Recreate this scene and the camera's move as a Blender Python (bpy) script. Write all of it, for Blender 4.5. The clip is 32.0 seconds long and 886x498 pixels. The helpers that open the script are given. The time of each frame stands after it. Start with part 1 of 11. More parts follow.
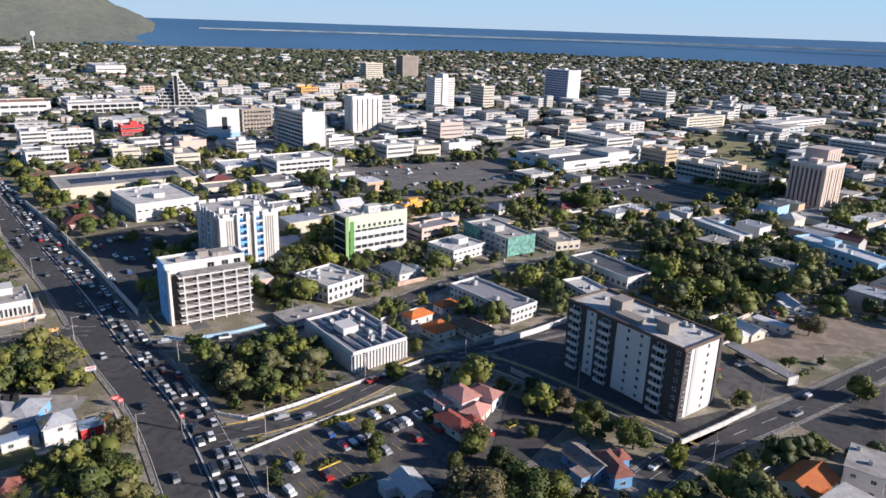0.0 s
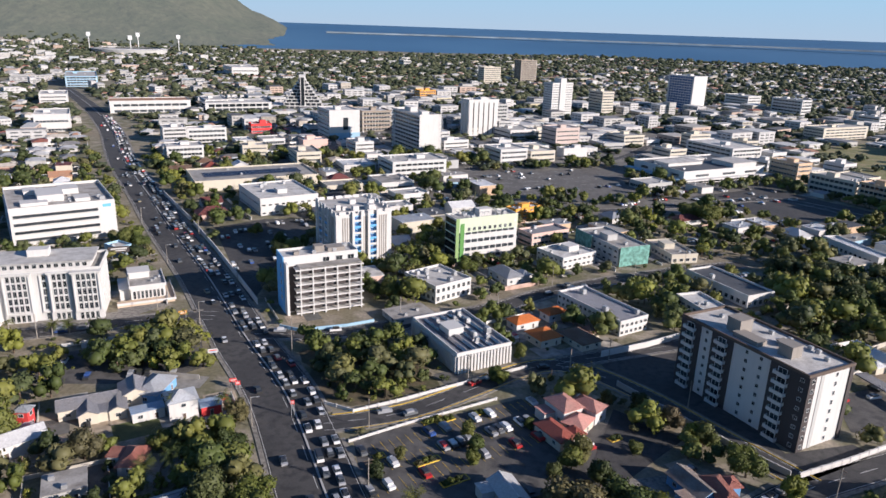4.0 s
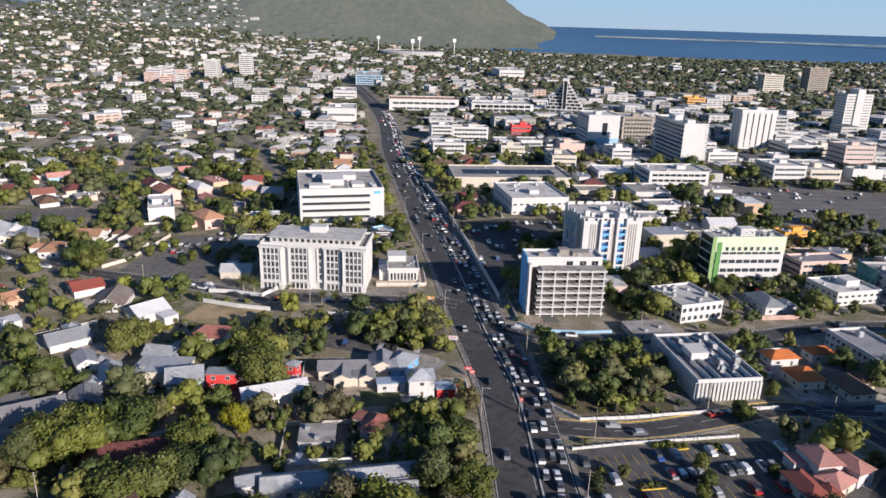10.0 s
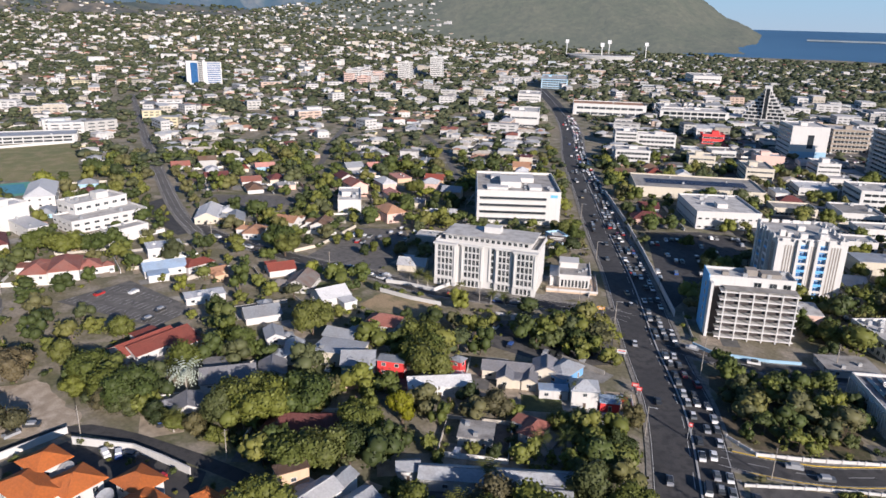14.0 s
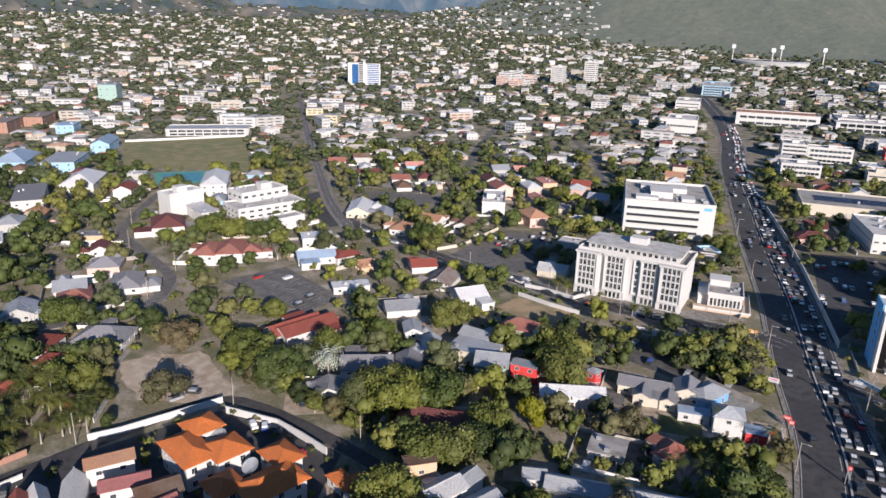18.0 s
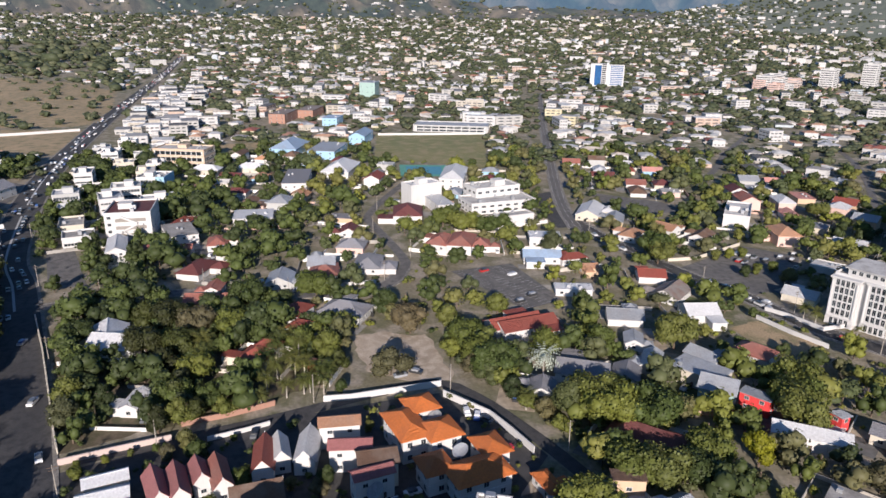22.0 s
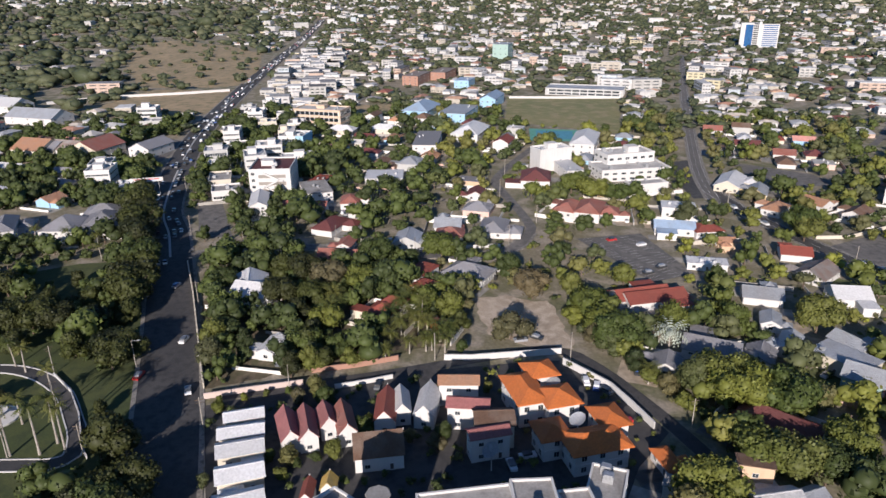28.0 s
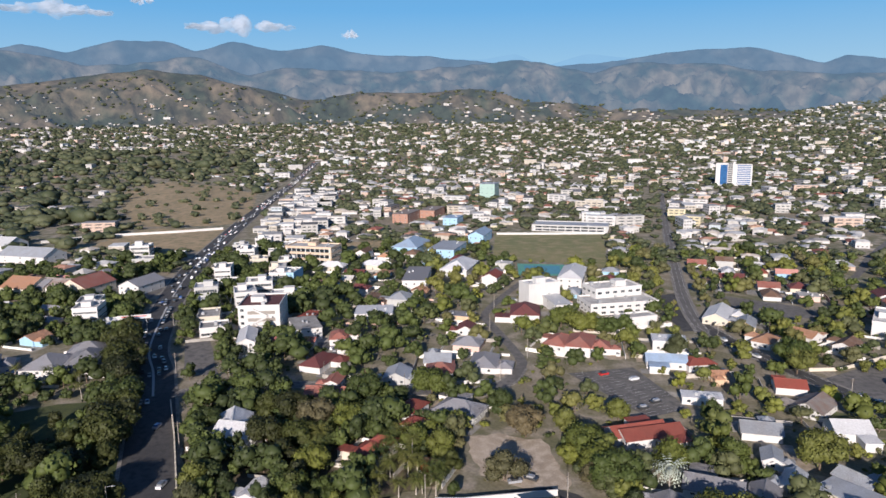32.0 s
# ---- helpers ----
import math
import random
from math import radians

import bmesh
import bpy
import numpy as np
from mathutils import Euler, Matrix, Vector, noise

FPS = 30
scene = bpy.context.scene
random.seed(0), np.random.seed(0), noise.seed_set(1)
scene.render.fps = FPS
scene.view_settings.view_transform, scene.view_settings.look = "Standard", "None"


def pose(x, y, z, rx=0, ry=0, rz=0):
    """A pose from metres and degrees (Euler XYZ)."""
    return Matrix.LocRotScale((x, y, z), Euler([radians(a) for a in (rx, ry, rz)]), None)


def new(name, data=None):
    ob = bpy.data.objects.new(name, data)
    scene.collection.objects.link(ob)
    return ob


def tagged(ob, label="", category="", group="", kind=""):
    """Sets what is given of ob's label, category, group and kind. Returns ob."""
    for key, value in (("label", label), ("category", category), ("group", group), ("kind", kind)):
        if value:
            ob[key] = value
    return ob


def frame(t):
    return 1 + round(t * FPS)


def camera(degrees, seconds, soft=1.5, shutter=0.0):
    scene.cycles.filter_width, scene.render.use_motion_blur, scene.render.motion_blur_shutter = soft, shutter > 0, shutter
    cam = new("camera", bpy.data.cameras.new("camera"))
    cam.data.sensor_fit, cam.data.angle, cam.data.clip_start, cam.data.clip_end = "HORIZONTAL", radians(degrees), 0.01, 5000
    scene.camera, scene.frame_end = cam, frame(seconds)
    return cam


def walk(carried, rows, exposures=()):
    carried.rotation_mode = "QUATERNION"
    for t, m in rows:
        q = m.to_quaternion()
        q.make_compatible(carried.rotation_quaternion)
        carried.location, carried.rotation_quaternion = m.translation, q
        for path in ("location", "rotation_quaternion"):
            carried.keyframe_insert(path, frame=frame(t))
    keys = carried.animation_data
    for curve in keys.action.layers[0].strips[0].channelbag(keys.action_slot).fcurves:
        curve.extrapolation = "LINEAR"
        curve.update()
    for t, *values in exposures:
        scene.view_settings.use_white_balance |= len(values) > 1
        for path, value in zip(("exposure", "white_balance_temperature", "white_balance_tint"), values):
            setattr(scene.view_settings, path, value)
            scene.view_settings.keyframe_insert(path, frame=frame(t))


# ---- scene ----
cam = camera(65.02, 32.0, soft=1.55)
EYE = (0.0, 0.0, 110.0)
# seconds, yaw, pitch, roll
PATH = (
    (0.0, 0.01, -17.68, -1.81),
    (0.5, 0.45, -17.70, -1.76),
    (1.0, 1.84, -17.69, -1.79),
    (1.5, 3.52, -17.66, -1.88),
    (2.0, 4.86, -17.64, -1.84),
    (2.5, 6.18, -17.67, -1.76),
    (3.0, 7.45, -17.66, -1.75),
    (3.5, 8.51, -17.67, -1.81),
    (5.5, 12.77, -17.58, -1.73),
    (6.0, 14.44, -17.61, -1.76),
    (6.5, 16.15, -17.68, -1.70),
    (7.0, 17.97, -17.72, -1.78),
    (7.5, 19.57, -17.76, -1.76),
    (8.0, 22.16, -17.83, -1.79),
    (8.5, 23.50, -17.86, -1.75),
    (9.0, 25.59, -17.94, -1.68),
    (9.5, 27.68, -17.95, -1.74),
    (10.0, 30.37, -17.99, -1.66),
    (10.5, 32.53, -18.03, -1.68),
    (11.0, 34.59, -18.06, -1.61),
    (11.5, 36.42, -18.07, -1.56),
    (12.0, 38.36, -18.08, -1.38),
    (12.5, 40.43, -18.09, -1.39),
    (13.0, 42.45, -18.12, -1.38),
    (13.5, 43.94, -18.15, -1.44),
    (14.0, 45.18, -18.12, -1.44),
    (14.5, 46.65, -18.11, -1.44),
    (15.0, 48.60, -18.12, -1.47),
    (15.5, 50.66, -18.13, -1.51),
    (17.5, 55.59, -18.14, -1.49),
    (18.0, 57.36, -18.15, -1.43),
    (18.5, 59.81, -18.16, -1.38),
    (19.0, 62.33, -18.19, -1.39),
    (19.5, 64.84, -18.21, -1.31),
    (20.0, 67.35, -18.25, -1.22),
    (20.5, 69.78, -18.28, -1.11),
    (21.0, 71.97, -18.32, -0.96),
    (21.5, 74.22, -18.37, -0.79),
    (22.0, 76.53, -18.43, -0.62),
    (22.5, 78.97, -18.48, -0.39),
    (23.0, 81.20, -18.54, -0.21),
    (23.5, 83.46, -18.54, -0.10),
    (24.0, 85.84, -18.54, 0.03),
    (24.5, 87.50, -18.52, 0.01),
    (25.0, 87.72, -20.00, 0.01),
    (25.5, 87.60, -24.50, 0.13),
    (26.1, 87.95, -26.90, 0.30),
    (26.8, 87.75, -24.70, 0.42),
    (27.5, 87.17, -22.23, 0.39),
    (28.0, 87.07, -21.39, 0.47),
    (28.5, 86.94, -20.40, 0.55),
    (29.0, 86.81, -19.26, 0.63),
    (29.5, 86.66, -17.74, 0.70),
    (30.0, 86.52, -16.18, 0.77),
    (30.5, 86.42, -14.73, 0.77),
    (31.0, 86.31, -13.10, 0.73),
    (31.5, 86.22, -11.55, 0.73),
    (32.0, 86.14, -10.32, 0.67),
)
walk(cam, [(t, pose(*EYE, 90 + pitch, roll, yaw)) for t, yaw, pitch, roll in PATH], exposures=((0.0, 0.88), (4.0, 0.76), (8.0, 0.68), (20.0, 0.68), (25.0, 0.61), (29.0, 0.60), (32.0, 0.62)))

# ---- sky and sun ----
SUN_AZ, SUN_EL = 104.0, 19.5        # degrees clockwise from +y, degrees up
world = bpy.data.worlds.new("sky")
scene.world = world
world.use_nodes = True
wn, wl = world.node_tree.nodes, world.node_tree.links
sky = wn.new("ShaderNodeTexSky")
sky.sky_type, sky.sun_disc = "NISHITA", False
sky.sun_elevation, sky.sun_rotation = radians(SUN_EL), radians(SUN_AZ)
sky.altitude, sky.air_density, sky.dust_density, sky.ozone_density = 0.0, 1.0, 0.8, 4.0
tint = wn.new("ShaderNodeMix")
tint.data_type, tint.blend_type = "RGBA", "MULTIPLY"
tint.inputs[0].default_value = 1.0
tint.inputs[7].default_value = (0.735, 0.935, 1.24, 1.0)
wl.new(sky.outputs[0], tint.inputs[6])
# haze: pale at the horizon, deepening to blue upwards
way = wn.new("ShaderNodeSeparateXYZ")
wl.new(wn.new("ShaderNodeTexCoord").outputs["Generated"], way.inputs[0])
haze = wn.new("ShaderNodeValToRGB")
for k, (p, c) in enumerate(((0.0, (0.52, 0.68, 0.88, 1.0)), (0.07, (0.42, 0.72, 1.0, 1.0)), (0.15, (0.20, 0.56, 1.0, 1.0)), (0.40, (0.09, 0.27, 0.55, 1.0)))):
    el = haze.color_ramp.elements[k] if k < 2 else haze.color_ramp.elements.new(p)
    el.position, el.color = p, c
wl.new(way.outputs[2], haze.inputs[0])
strength = wn.new("ShaderNodeMix")
strength.data_type, strength.blend_type = "RGBA", "MULTIPLY"
strength.inputs[0].default_value = 1.0
strength.inputs[7].default_value = (9.6, 9.6, 9.6, 1.0)
wl.new(haze.outputs[0], strength.inputs[6])
amount = wn.new("ShaderNodeValToRGB")
for k, (p, c) in enumerate(((0.0, 1.0), (0.18, 0.9), (0.55, 0.0))):
    el = amount.color_ramp.elements[k] if k < 2 else amount.color_ramp.elements.new(p)
    el.position, el.color = p, (c, c, c, 1.0)
wl.new(way.outputs[2], amount.inputs[0])
air = wn.new("ShaderNodeMix")
air.data_type = "RGBA"
wl.new(amount.outputs[0], air.inputs[0])
wl.new(tint.outputs[2], air.inputs[6])
wl.new(strength.outputs[2], air.inputs[7])
wl.new(air.outputs[2], wn["Background"].inputs[0])
wn["Background"].inputs[1].default_value = 0.054
sun = new("sun", bpy.data.lights.new("sun", "SUN"))
sun.data.energy, sun.data.angle, sun.data.color = 4.6, radians(0.55), (1.0, 0.89, 0.83)
sv = Vector((math.sin(radians(SUN_AZ)) * math.cos(radians(SUN_EL)), math.cos(radians(SUN_AZ)) * math.cos(radians(SUN_EL)), math.sin(radians(SUN_EL))))
sun.rotation_mode = "QUATERNION"
sun.rotation_quaternion = sv.to_track_quat("Z", "Y")


# ---- materials ----
def nodes_of(name):
    m = bpy.data.materials.new(name)
    m.use_nodes = True
    t = m.node_tree
    return m, t, t.nodes["Principled BSDF"]


def mix_rgb(t, fac, a, b, mode="MIX"):
    n = t.nodes.new("ShaderNodeMix")
    n.data_type, n.blend_type = "RGBA", mode
    for sock, v in ((n.inputs[0], fac), (n.inputs[6], a), (n.inputs[7], b)):
        if isinstance(v, (int, float)):
            sock.default_value = v
        elif isinstance(v, tuple):
            sock.default_value = (*v, 1.0)
        else:
            t.links.new(v, sock)
    return n.outputs[2]


def noise_of(t, scale, detail=4.0, space="world", stretch=None):
    n = t.nodes.new("ShaderNodeTexNoise")
    n.inputs["Scale"].default_value, n.inputs["Detail"].default_value = scale, detail
    if space == "world":
        g = t.nodes.new("ShaderNodeNewGeometry").outputs["Position"]
    else:
        g = t.nodes.new("ShaderNodeTexCoord").outputs["Object"]
    if stretch:
        mp = t.nodes.new("ShaderNodeMapping")
        mp.inputs["Scale"].default_value = stretch
        t.links.new(g, mp.inputs[0])
        g = mp.outputs[0]
    t.links.new(g, n.inputs["Vector"])
    return n.outputs["Fac"]


def ramp_of(t, fac, stops, constant=False):
    r = t.nodes.new("ShaderNodeValToRGB")
    r.color_ramp.interpolation = "CONSTANT" if constant else "LINEAR"
    el = r.color_ramp.elements
    while len(el) < len(stops):
        el.new(0.5)
    for e, (p, c) in zip(el, stops):
        e.position, e.color = p, (c, c, c, 1.0) if isinstance(c, float) else (*c, 1.0)
    t.links.new(fac, r.inputs[0])
    return r.outputs[0]


def bump_of(t, b, height, strength, dist):
    n = t.nodes.new("ShaderNodeBump")
    n.inputs["Strength"].default_value, n.inputs["Distance"].default_value = strength, dist
    t.links.new(height, n.inputs["Height"])
    t.links.new(n.outputs[0], b.inputs["Normal"])


def plaster(name, col, rough=0.85, dirt=0.20, stain=0.24):
    """painted wall: broad weathering, vertical streaks and fine grain"""
    m, t, b = nodes_of(name)
    broad = ramp_of(t, noise_of(t, 0.12, 5.0), ((0.35, 0.0), (0.75, 1.0)))
    streak = ramp_of(t, noise_of(t, 1.0, 4.0, stretch=(1.2, 1.2, 0.12)), ((0.5, 0.0), (0.8, 1.0)))
    dull = tuple(c * 0.72 * k for c, k in zip(col, (1.0, 0.96, 0.88)))
    dark = tuple(c * 0.5 for c in col)
    f1 = t.nodes.new("ShaderNodeMath"); f1.operation = "MULTIPLY"; f1.inputs[1].default_value = dirt
    t.links.new(broad, f1.inputs[0])
    f2 = t.nodes.new("ShaderNodeMath"); f2.operation = "MULTIPLY"; f2.inputs[1].default_value = stain
    t.links.new(streak, f2.inputs[0])
    c = mix_rgb(t, f2.outputs[0], mix_rgb(t, f1.outputs[0], col, dull), dark)
    t.links.new(c, b.inputs["Base Color"])
    b.inputs["Roughness"].default_value = rough
    bump_of(t, b, noise_of(t, 6.0, 3.0), 0.25, 0.02)
    return m


def roofing(name, col, rough=0.7, ribs=0.0, metal=0.0, dirt=0.5, spots=(0.25, 0.22, 0.19)):
    """roof skin: blotches of dirt, per-roof tone, optional ribs of sheet metal or tile courses"""
    m, t, b = nodes_of(name)
    info = t.nodes.new("ShaderNodeObjectInfo").outputs["Random"]
    tone = ramp_of(t, info, ((0.0, 0.78), (1.0, 1.12)))
    base = mix_rgb(t, 1.0, col, tone, "MULTIPLY")
    blot = ramp_of(t, noise_of(t, 0.22, 7.0), ((0.42, 0.0), (0.72, 1.0)))
    fine = ramp_of(t, noise_of(t, 1.7, 4.0), ((0.3, 0.82), (0.7, 1.08)))
    f = t.nodes.new("ShaderNodeMath"); f.operation = "MULTIPLY"; f.inputs[1].default_value = dirt
    t.links.new(blot, f.inputs[0])
    c = mix_rgb(t, 1.0, mix_rgb(t, f.outputs[0], base, spots), fine, "MULTIPLY")
    t.links.new(c, b.inputs["Base Color"])
    b.inputs["Roughness"].default_value, b.inputs["Metallic"].default_value = rough, metal
    if ribs:
        w = t.nodes.new("ShaderNodeTexWave")
        w.inputs["Scale"].default_value, w.inputs["Distortion"].default_value = ribs, 0.3
        t.links.new(t.nodes.new("ShaderNodeTexCoord").outputs["Object"], w.inputs["Vector"])
        bump_of(t, b, w.outputs["Fac"], 0.6, 0.05)
    else:
        bump_of(t, b, noise_of(t, 3.0, 5.0), 0.3, 0.03)
    return m


def ground_mat(name, a, bcol, ccol, s1, s2, rough=0.95, grit=8.0):
    m, t, b = nodes_of(name)
    f1 = ramp_of(t, noise_of(t, s1, 7.0), ((0.38, 0.0), (0.62, 1.0)))
    f2 = ramp_of(t, noise_of(t, s2, 6.0), ((0.45, 0.0), (0.65, 1.0)))
    fine = ramp_of(t, noise_of(t, grit, 3.0), ((0.3, 0.75), (0.7, 1.2)))
    c = mix_rgb(t, 1.0, mix_rgb(t, f2, mix_rgb(t, f1, a, bcol), ccol), fine, "MULTIPLY")
    t.links.new(c, b.inputs["Base Color"])
    b.inputs["Roughness"].default_value = rough
    bump_of(t, b, noise_of(t, grit * 0.4, 5.0), 0.5, 0.06)
    return m


def leaf_mat(name, stops, use="object"):
    m, t, b = nodes_of(name)
    if use == "object":
        f = t.nodes.new("ShaderNodeObjectInfo").outputs["Random"]
    else:
        f = t.nodes.new("ShaderNodeNewGeometry").outputs["Random Per Island"]
    c = ramp_of(t, f, stops)
    lf = ramp_of(t, noise_of(t, 0.6, 3.0), ((0.3, 0.78), (0.7, 1.2)))
    isl = ramp_of(t, t.nodes.new("ShaderNodeNewGeometry").outputs["Random Per Island"], ((0.0, 0.85), (1.0, 1.15)))
    c = mix_rgb(t, 1.0, mix_rgb(t, 1.0, c, lf, "MULTIPLY"), isl, "MULTIPLY")
    t.links.new(c, b.inputs["Base Color"])
    b.inputs["Roughness"].default_value = 0.6
    b.inputs["Specular IOR Level"].default_value = 0.25
    tr = t.nodes.new("ShaderNodeBsdfTranslucent")
    t.links.new(c, tr.inputs[0])
    mx = t.nodes.new("ShaderNodeMixShader")
    mx.inputs[0].default_value = 0.14
    t.links.new(b.outputs[0], mx.inputs[1]); t.links.new(tr.outputs[0], mx.inputs[2])
    t.links.new(mx.outputs[0], t.nodes["Material Output"].inputs[0])
    return m


def random_mat(name, stops, per="object", rough=0.8, metal=0.0, coat=0.0, grime=0.3):
    m, t, b = nodes_of(name)
    f = t.nodes.new("ShaderNodeObjectInfo").outputs["Random"] if per == "object" else t.nodes.new("ShaderNodeNewGeometry").outputs["Random Per Island"]
    c = ramp_of(t, f, stops, True)
    n = ramp_of(t, noise_of(t, 0.35, 6.0), ((0.3, 1.0 - grime), (0.7, 1.05)))
    c = mix_rgb(t, 1.0, c, n, "MULTIPLY")
    t.links.new(c, b.inputs["Base Color"])
    b.inputs["Roughness"].default_value, b.inputs["Metallic"].default_value, b.inputs["Coat Weight"].default_value = rough, metal, coat
    return m


def simple(name, col, rough=0.6, metal=0.0, var=0.15, scale=2.0):
    m, t, b = nodes_of(name)
    n = ramp_of(t, noise_of(t, scale, 4.0), ((0.3, 1.0 - var), (0.7, 1.0 + var)))
    t.links.new(mix_rgb(t, 1.0, col, n, "MULTIPLY"), b.inputs["Base Color"])
    b.inputs["Roughness"].default_value, b.inputs["Metallic"].default_value = rough, metal
    return m


WALL = {k: plaster("wall_" + k, c) for k, c in dict(
    rose=(0.52, 0.42, 0.38), white=(0.565, 0.555, 0.54), cream=(0.56, 0.51, 0.42), grey=(0.42, 0.42, 0.41), tan=(0.56, 0.40, 0.27), brown=(0.11, 0.08, 0.065),
    pink=(0.62, 0.44, 0.38), blue=(0.14, 0.32, 0.56), azure=(0.14, 0.42, 0.74), stone=(0.26, 0.235, 0.21), moss=(0.10, 0.26, 0.07), skyblue=(0.30, 0.48, 0.62), green=(0.25, 0.42, 0.12), yellow=(0.78, 0.68, 0.28), teal=(0.30, 0.42, 0.38),
    red=(0.62, 0.05, 0.05), orange=(0.72, 0.34, 0.06), mustard=(0.52, 0.40, 0.22), brick=(0.34, 0.19, 0.14), dark=(0.06, 0.05, 0.05), leafgreen=(0.24, 0.36, 0.15), limegreen=(0.54, 0.60, 0.45), taupe=(0.30, 0.25, 0.20), straw=(0.54, 0.44, 0.30),
    sand=(0.55, 0.42, 0.31)).items()}
ROOF = dict(
    zinc=roofing("roof_zinc", (0.37, 0.39, 0.42), 0.55, 12.0, 0.15, 0.35), whitemet=roofing("roof_white", (0.63, 0.63, 0.635), 0.6, 8.0, 0.0, 0.12),
    concrete=roofing("roof_concrete", (0.36, 0.345, 0.325), 0.9, 0.0, 0.0, 0.85, (0.17, 0.155, 0.14)), pale=roofing("roof_pale", (0.55, 0.535, 0.51), 0.9, 0.0, 0.0, 0.75, (0.27, 0.25, 0.23)),
    grey=roofing("roof_grey", (0.24, 0.24, 0.26), 0.8, 6.0, 0.0, 0.3), dark=roofing("roof_dark", (0.085, 0.09, 0.10), 0.7, 0.0, 0.0, 0.25, (0.2, 0.2, 0.2)),
    orange=roofing("roof_orange", (0.62, 0.17, 0.035), 0.75, 10.0, 0.0, 0.22, (0.30, 0.10, 0.05)), red=roofing("roof_red", (0.27, 0.065, 0.045), 0.7, 10.0, 0.0, 0.25, (0.18, 0.07, 0.05)),
    bright=roofing("roof_bright", (0.70, 0.71, 0.73), 0.5, 8.0, 0.0, 0.08),
    rosered=roofing("roof_rose", (0.33, 0.125, 0.12), 0.75, 10.0, 0.0, 0.3, (0.20, 0.09, 0.08)),
    dustred=roofing("roof_dustred", (0.33, 0.12, 0.09), 0.8, 10.0, 0.0, 0.3), maroon=roofing("roof_maroon", (0.15, 0.045, 0.042), 0.7, 10.0, 0.0, 0.3, (0.12, 0.06, 0.05)),
    brown=roofing("roof_brown", (0.15, 0.085, 0.055), 0.8, 8.0, 0.0, 0.35), tan=roofing("roof_tan", (0.46, 0.24, 0.14), 0.8, 10.0, 0.0, 0.3),
    pink=roofing("roof_pink", (0.55, 0.26, 0.22), 0.8, 10.0, 0.0, 0.3), blue=roofing("roof_blue", (0.32, 0.42, 0.55), 0.5, 10.0, 0.0, 0.3),
    rust=roofing("roof_rust", (0.30, 0.27, 0.25), 0.85, 6.0, 0.0, 0.75, (0.20, 0.10, 0.06)), mustard=roofing("roof_mustard", (0.45, 0.30, 0.07), 0.8, 10.0))
GLASS, gt, gb = nodes_of("window_glass")
gt.links.new(ramp_of(gt, gt.nodes.new("ShaderNodeObjectInfo").outputs["Random"], ((0.0, (0.012, 0.016, 0.02)), (1.0, (0.06, 0.07, 0.08)))), gb.inputs["Base Color"])
gb.inputs["Roughness"].default_value = 0.12
BLUEGLASS = simple("blue_glass", (0.03, 0.10, 0.24), 0.12, 0.0, 0.25, 0.3)
PANEL = simple("solar_panel", (0.02, 0.03, 0.06), 0.18, 0.0, 0.2, 1.0)
FRAME = simple("white_frame", (0.58, 0.58, 0.57), 0.5)
METAL = simple("galvanised_metal", (0.45, 0.46, 0.47), 0.45, 0.6)
SCREEN = simple("scaffold_net", (0.13, 0.29, 0.25), 0.9, 0.0, 0.5, 0.6)
LANE = ground_mat("lane_asphalt", (0.125, 0.118, 0.110), (0.165, 0.155, 0.142), (0.095, 0.09, 0.085), 0.06, 0.35, 0.9, 4.0)
ASPHALT = ground_mat("asphalt", (0.050, 0.0485, 0.049), (0.074, 0.071, 0.069), (0.037, 0.0365, 0.038), 0.05, 0.4, 0.85, 5.0)
LOTMAT = ground_mat("lot_asphalt", (0.084, 0.080, 0.078), (0.112, 0.106, 0.100), (0.058, 0.056, 0.056), 0.06, 0.3, 0.9, 4.0)
PAVE = ground_mat("pavement_concrete", (0.216, 0.202, 0.180), (0.274, 0.252, 0.223), (0.130, 0.122, 0.108), 0.1, 0.7, 0.9, 3.0)
GROUND = ground_mat("town_ground", (0.215, 0.182, 0.125), (0.120, 0.122, 0.062), (0.30, 0.26, 0.205), 0.02, 0.11, 0.97, 0.8)
SOIL = ground_mat("leaf_litter_soil", (0.105, 0.082, 0.052), (0.070, 0.070, 0.032), (0.135, 0.104, 0.068), 0.05, 0.3, 0.97, 3.0)
LAWN = ground_mat("lawn", (0.050, 0.068, 0.018), (0.072, 0.082, 0.024), (0.038, 0.052, 0.016), 0.03, 0.3, 0.95, 3.0)
DRY = ground_mat("dry_grass", (0.31, 0.235, 0.135), (0.38, 0.28, 0.165), (0.21, 0.18, 0.095), 0.02, 0.12, 0.97, 1.5)
FIELD = ground_mat("playing_field", (0.21, 0.195, 0.085), (0.16, 0.17, 0.068), (0.27, 0.225, 0.12), 0.02, 0.1, 0.97, 1.5)
DIRT = ground_mat("bare_dirt", (0.235, 0.185, 0.140), (0.19, 0.15, 0.11), (0.29, 0.235, 0.185), 0.04, 0.2, 0.97, 2.0)
GRAVEL = ground_mat("gravel", (0.42, 0.345, 0.265), (0.31, 0.25, 0.185), (0.49, 0.41, 0.325), 0.06, 0.3, 0.97, 3.0)
PAINT_W = simple("road_paint_white", (0.62, 0.62, 0.60), 0.7, 0.0, 0.3, 1.0)
PAINT_Y = simple("road_paint_yellow", (0.62, 0.42, 0.06), 0.7, 0.0, 0.3, 1.0)
COURT = simple("court_green", (0.10, 0.30, 0.24), 0.8, 0.0, 0.15, 0.4)
COURTB = simple("court_blue", (0.07, 0.25, 0.34), 0.8, 0.0, 0.15, 0.4)
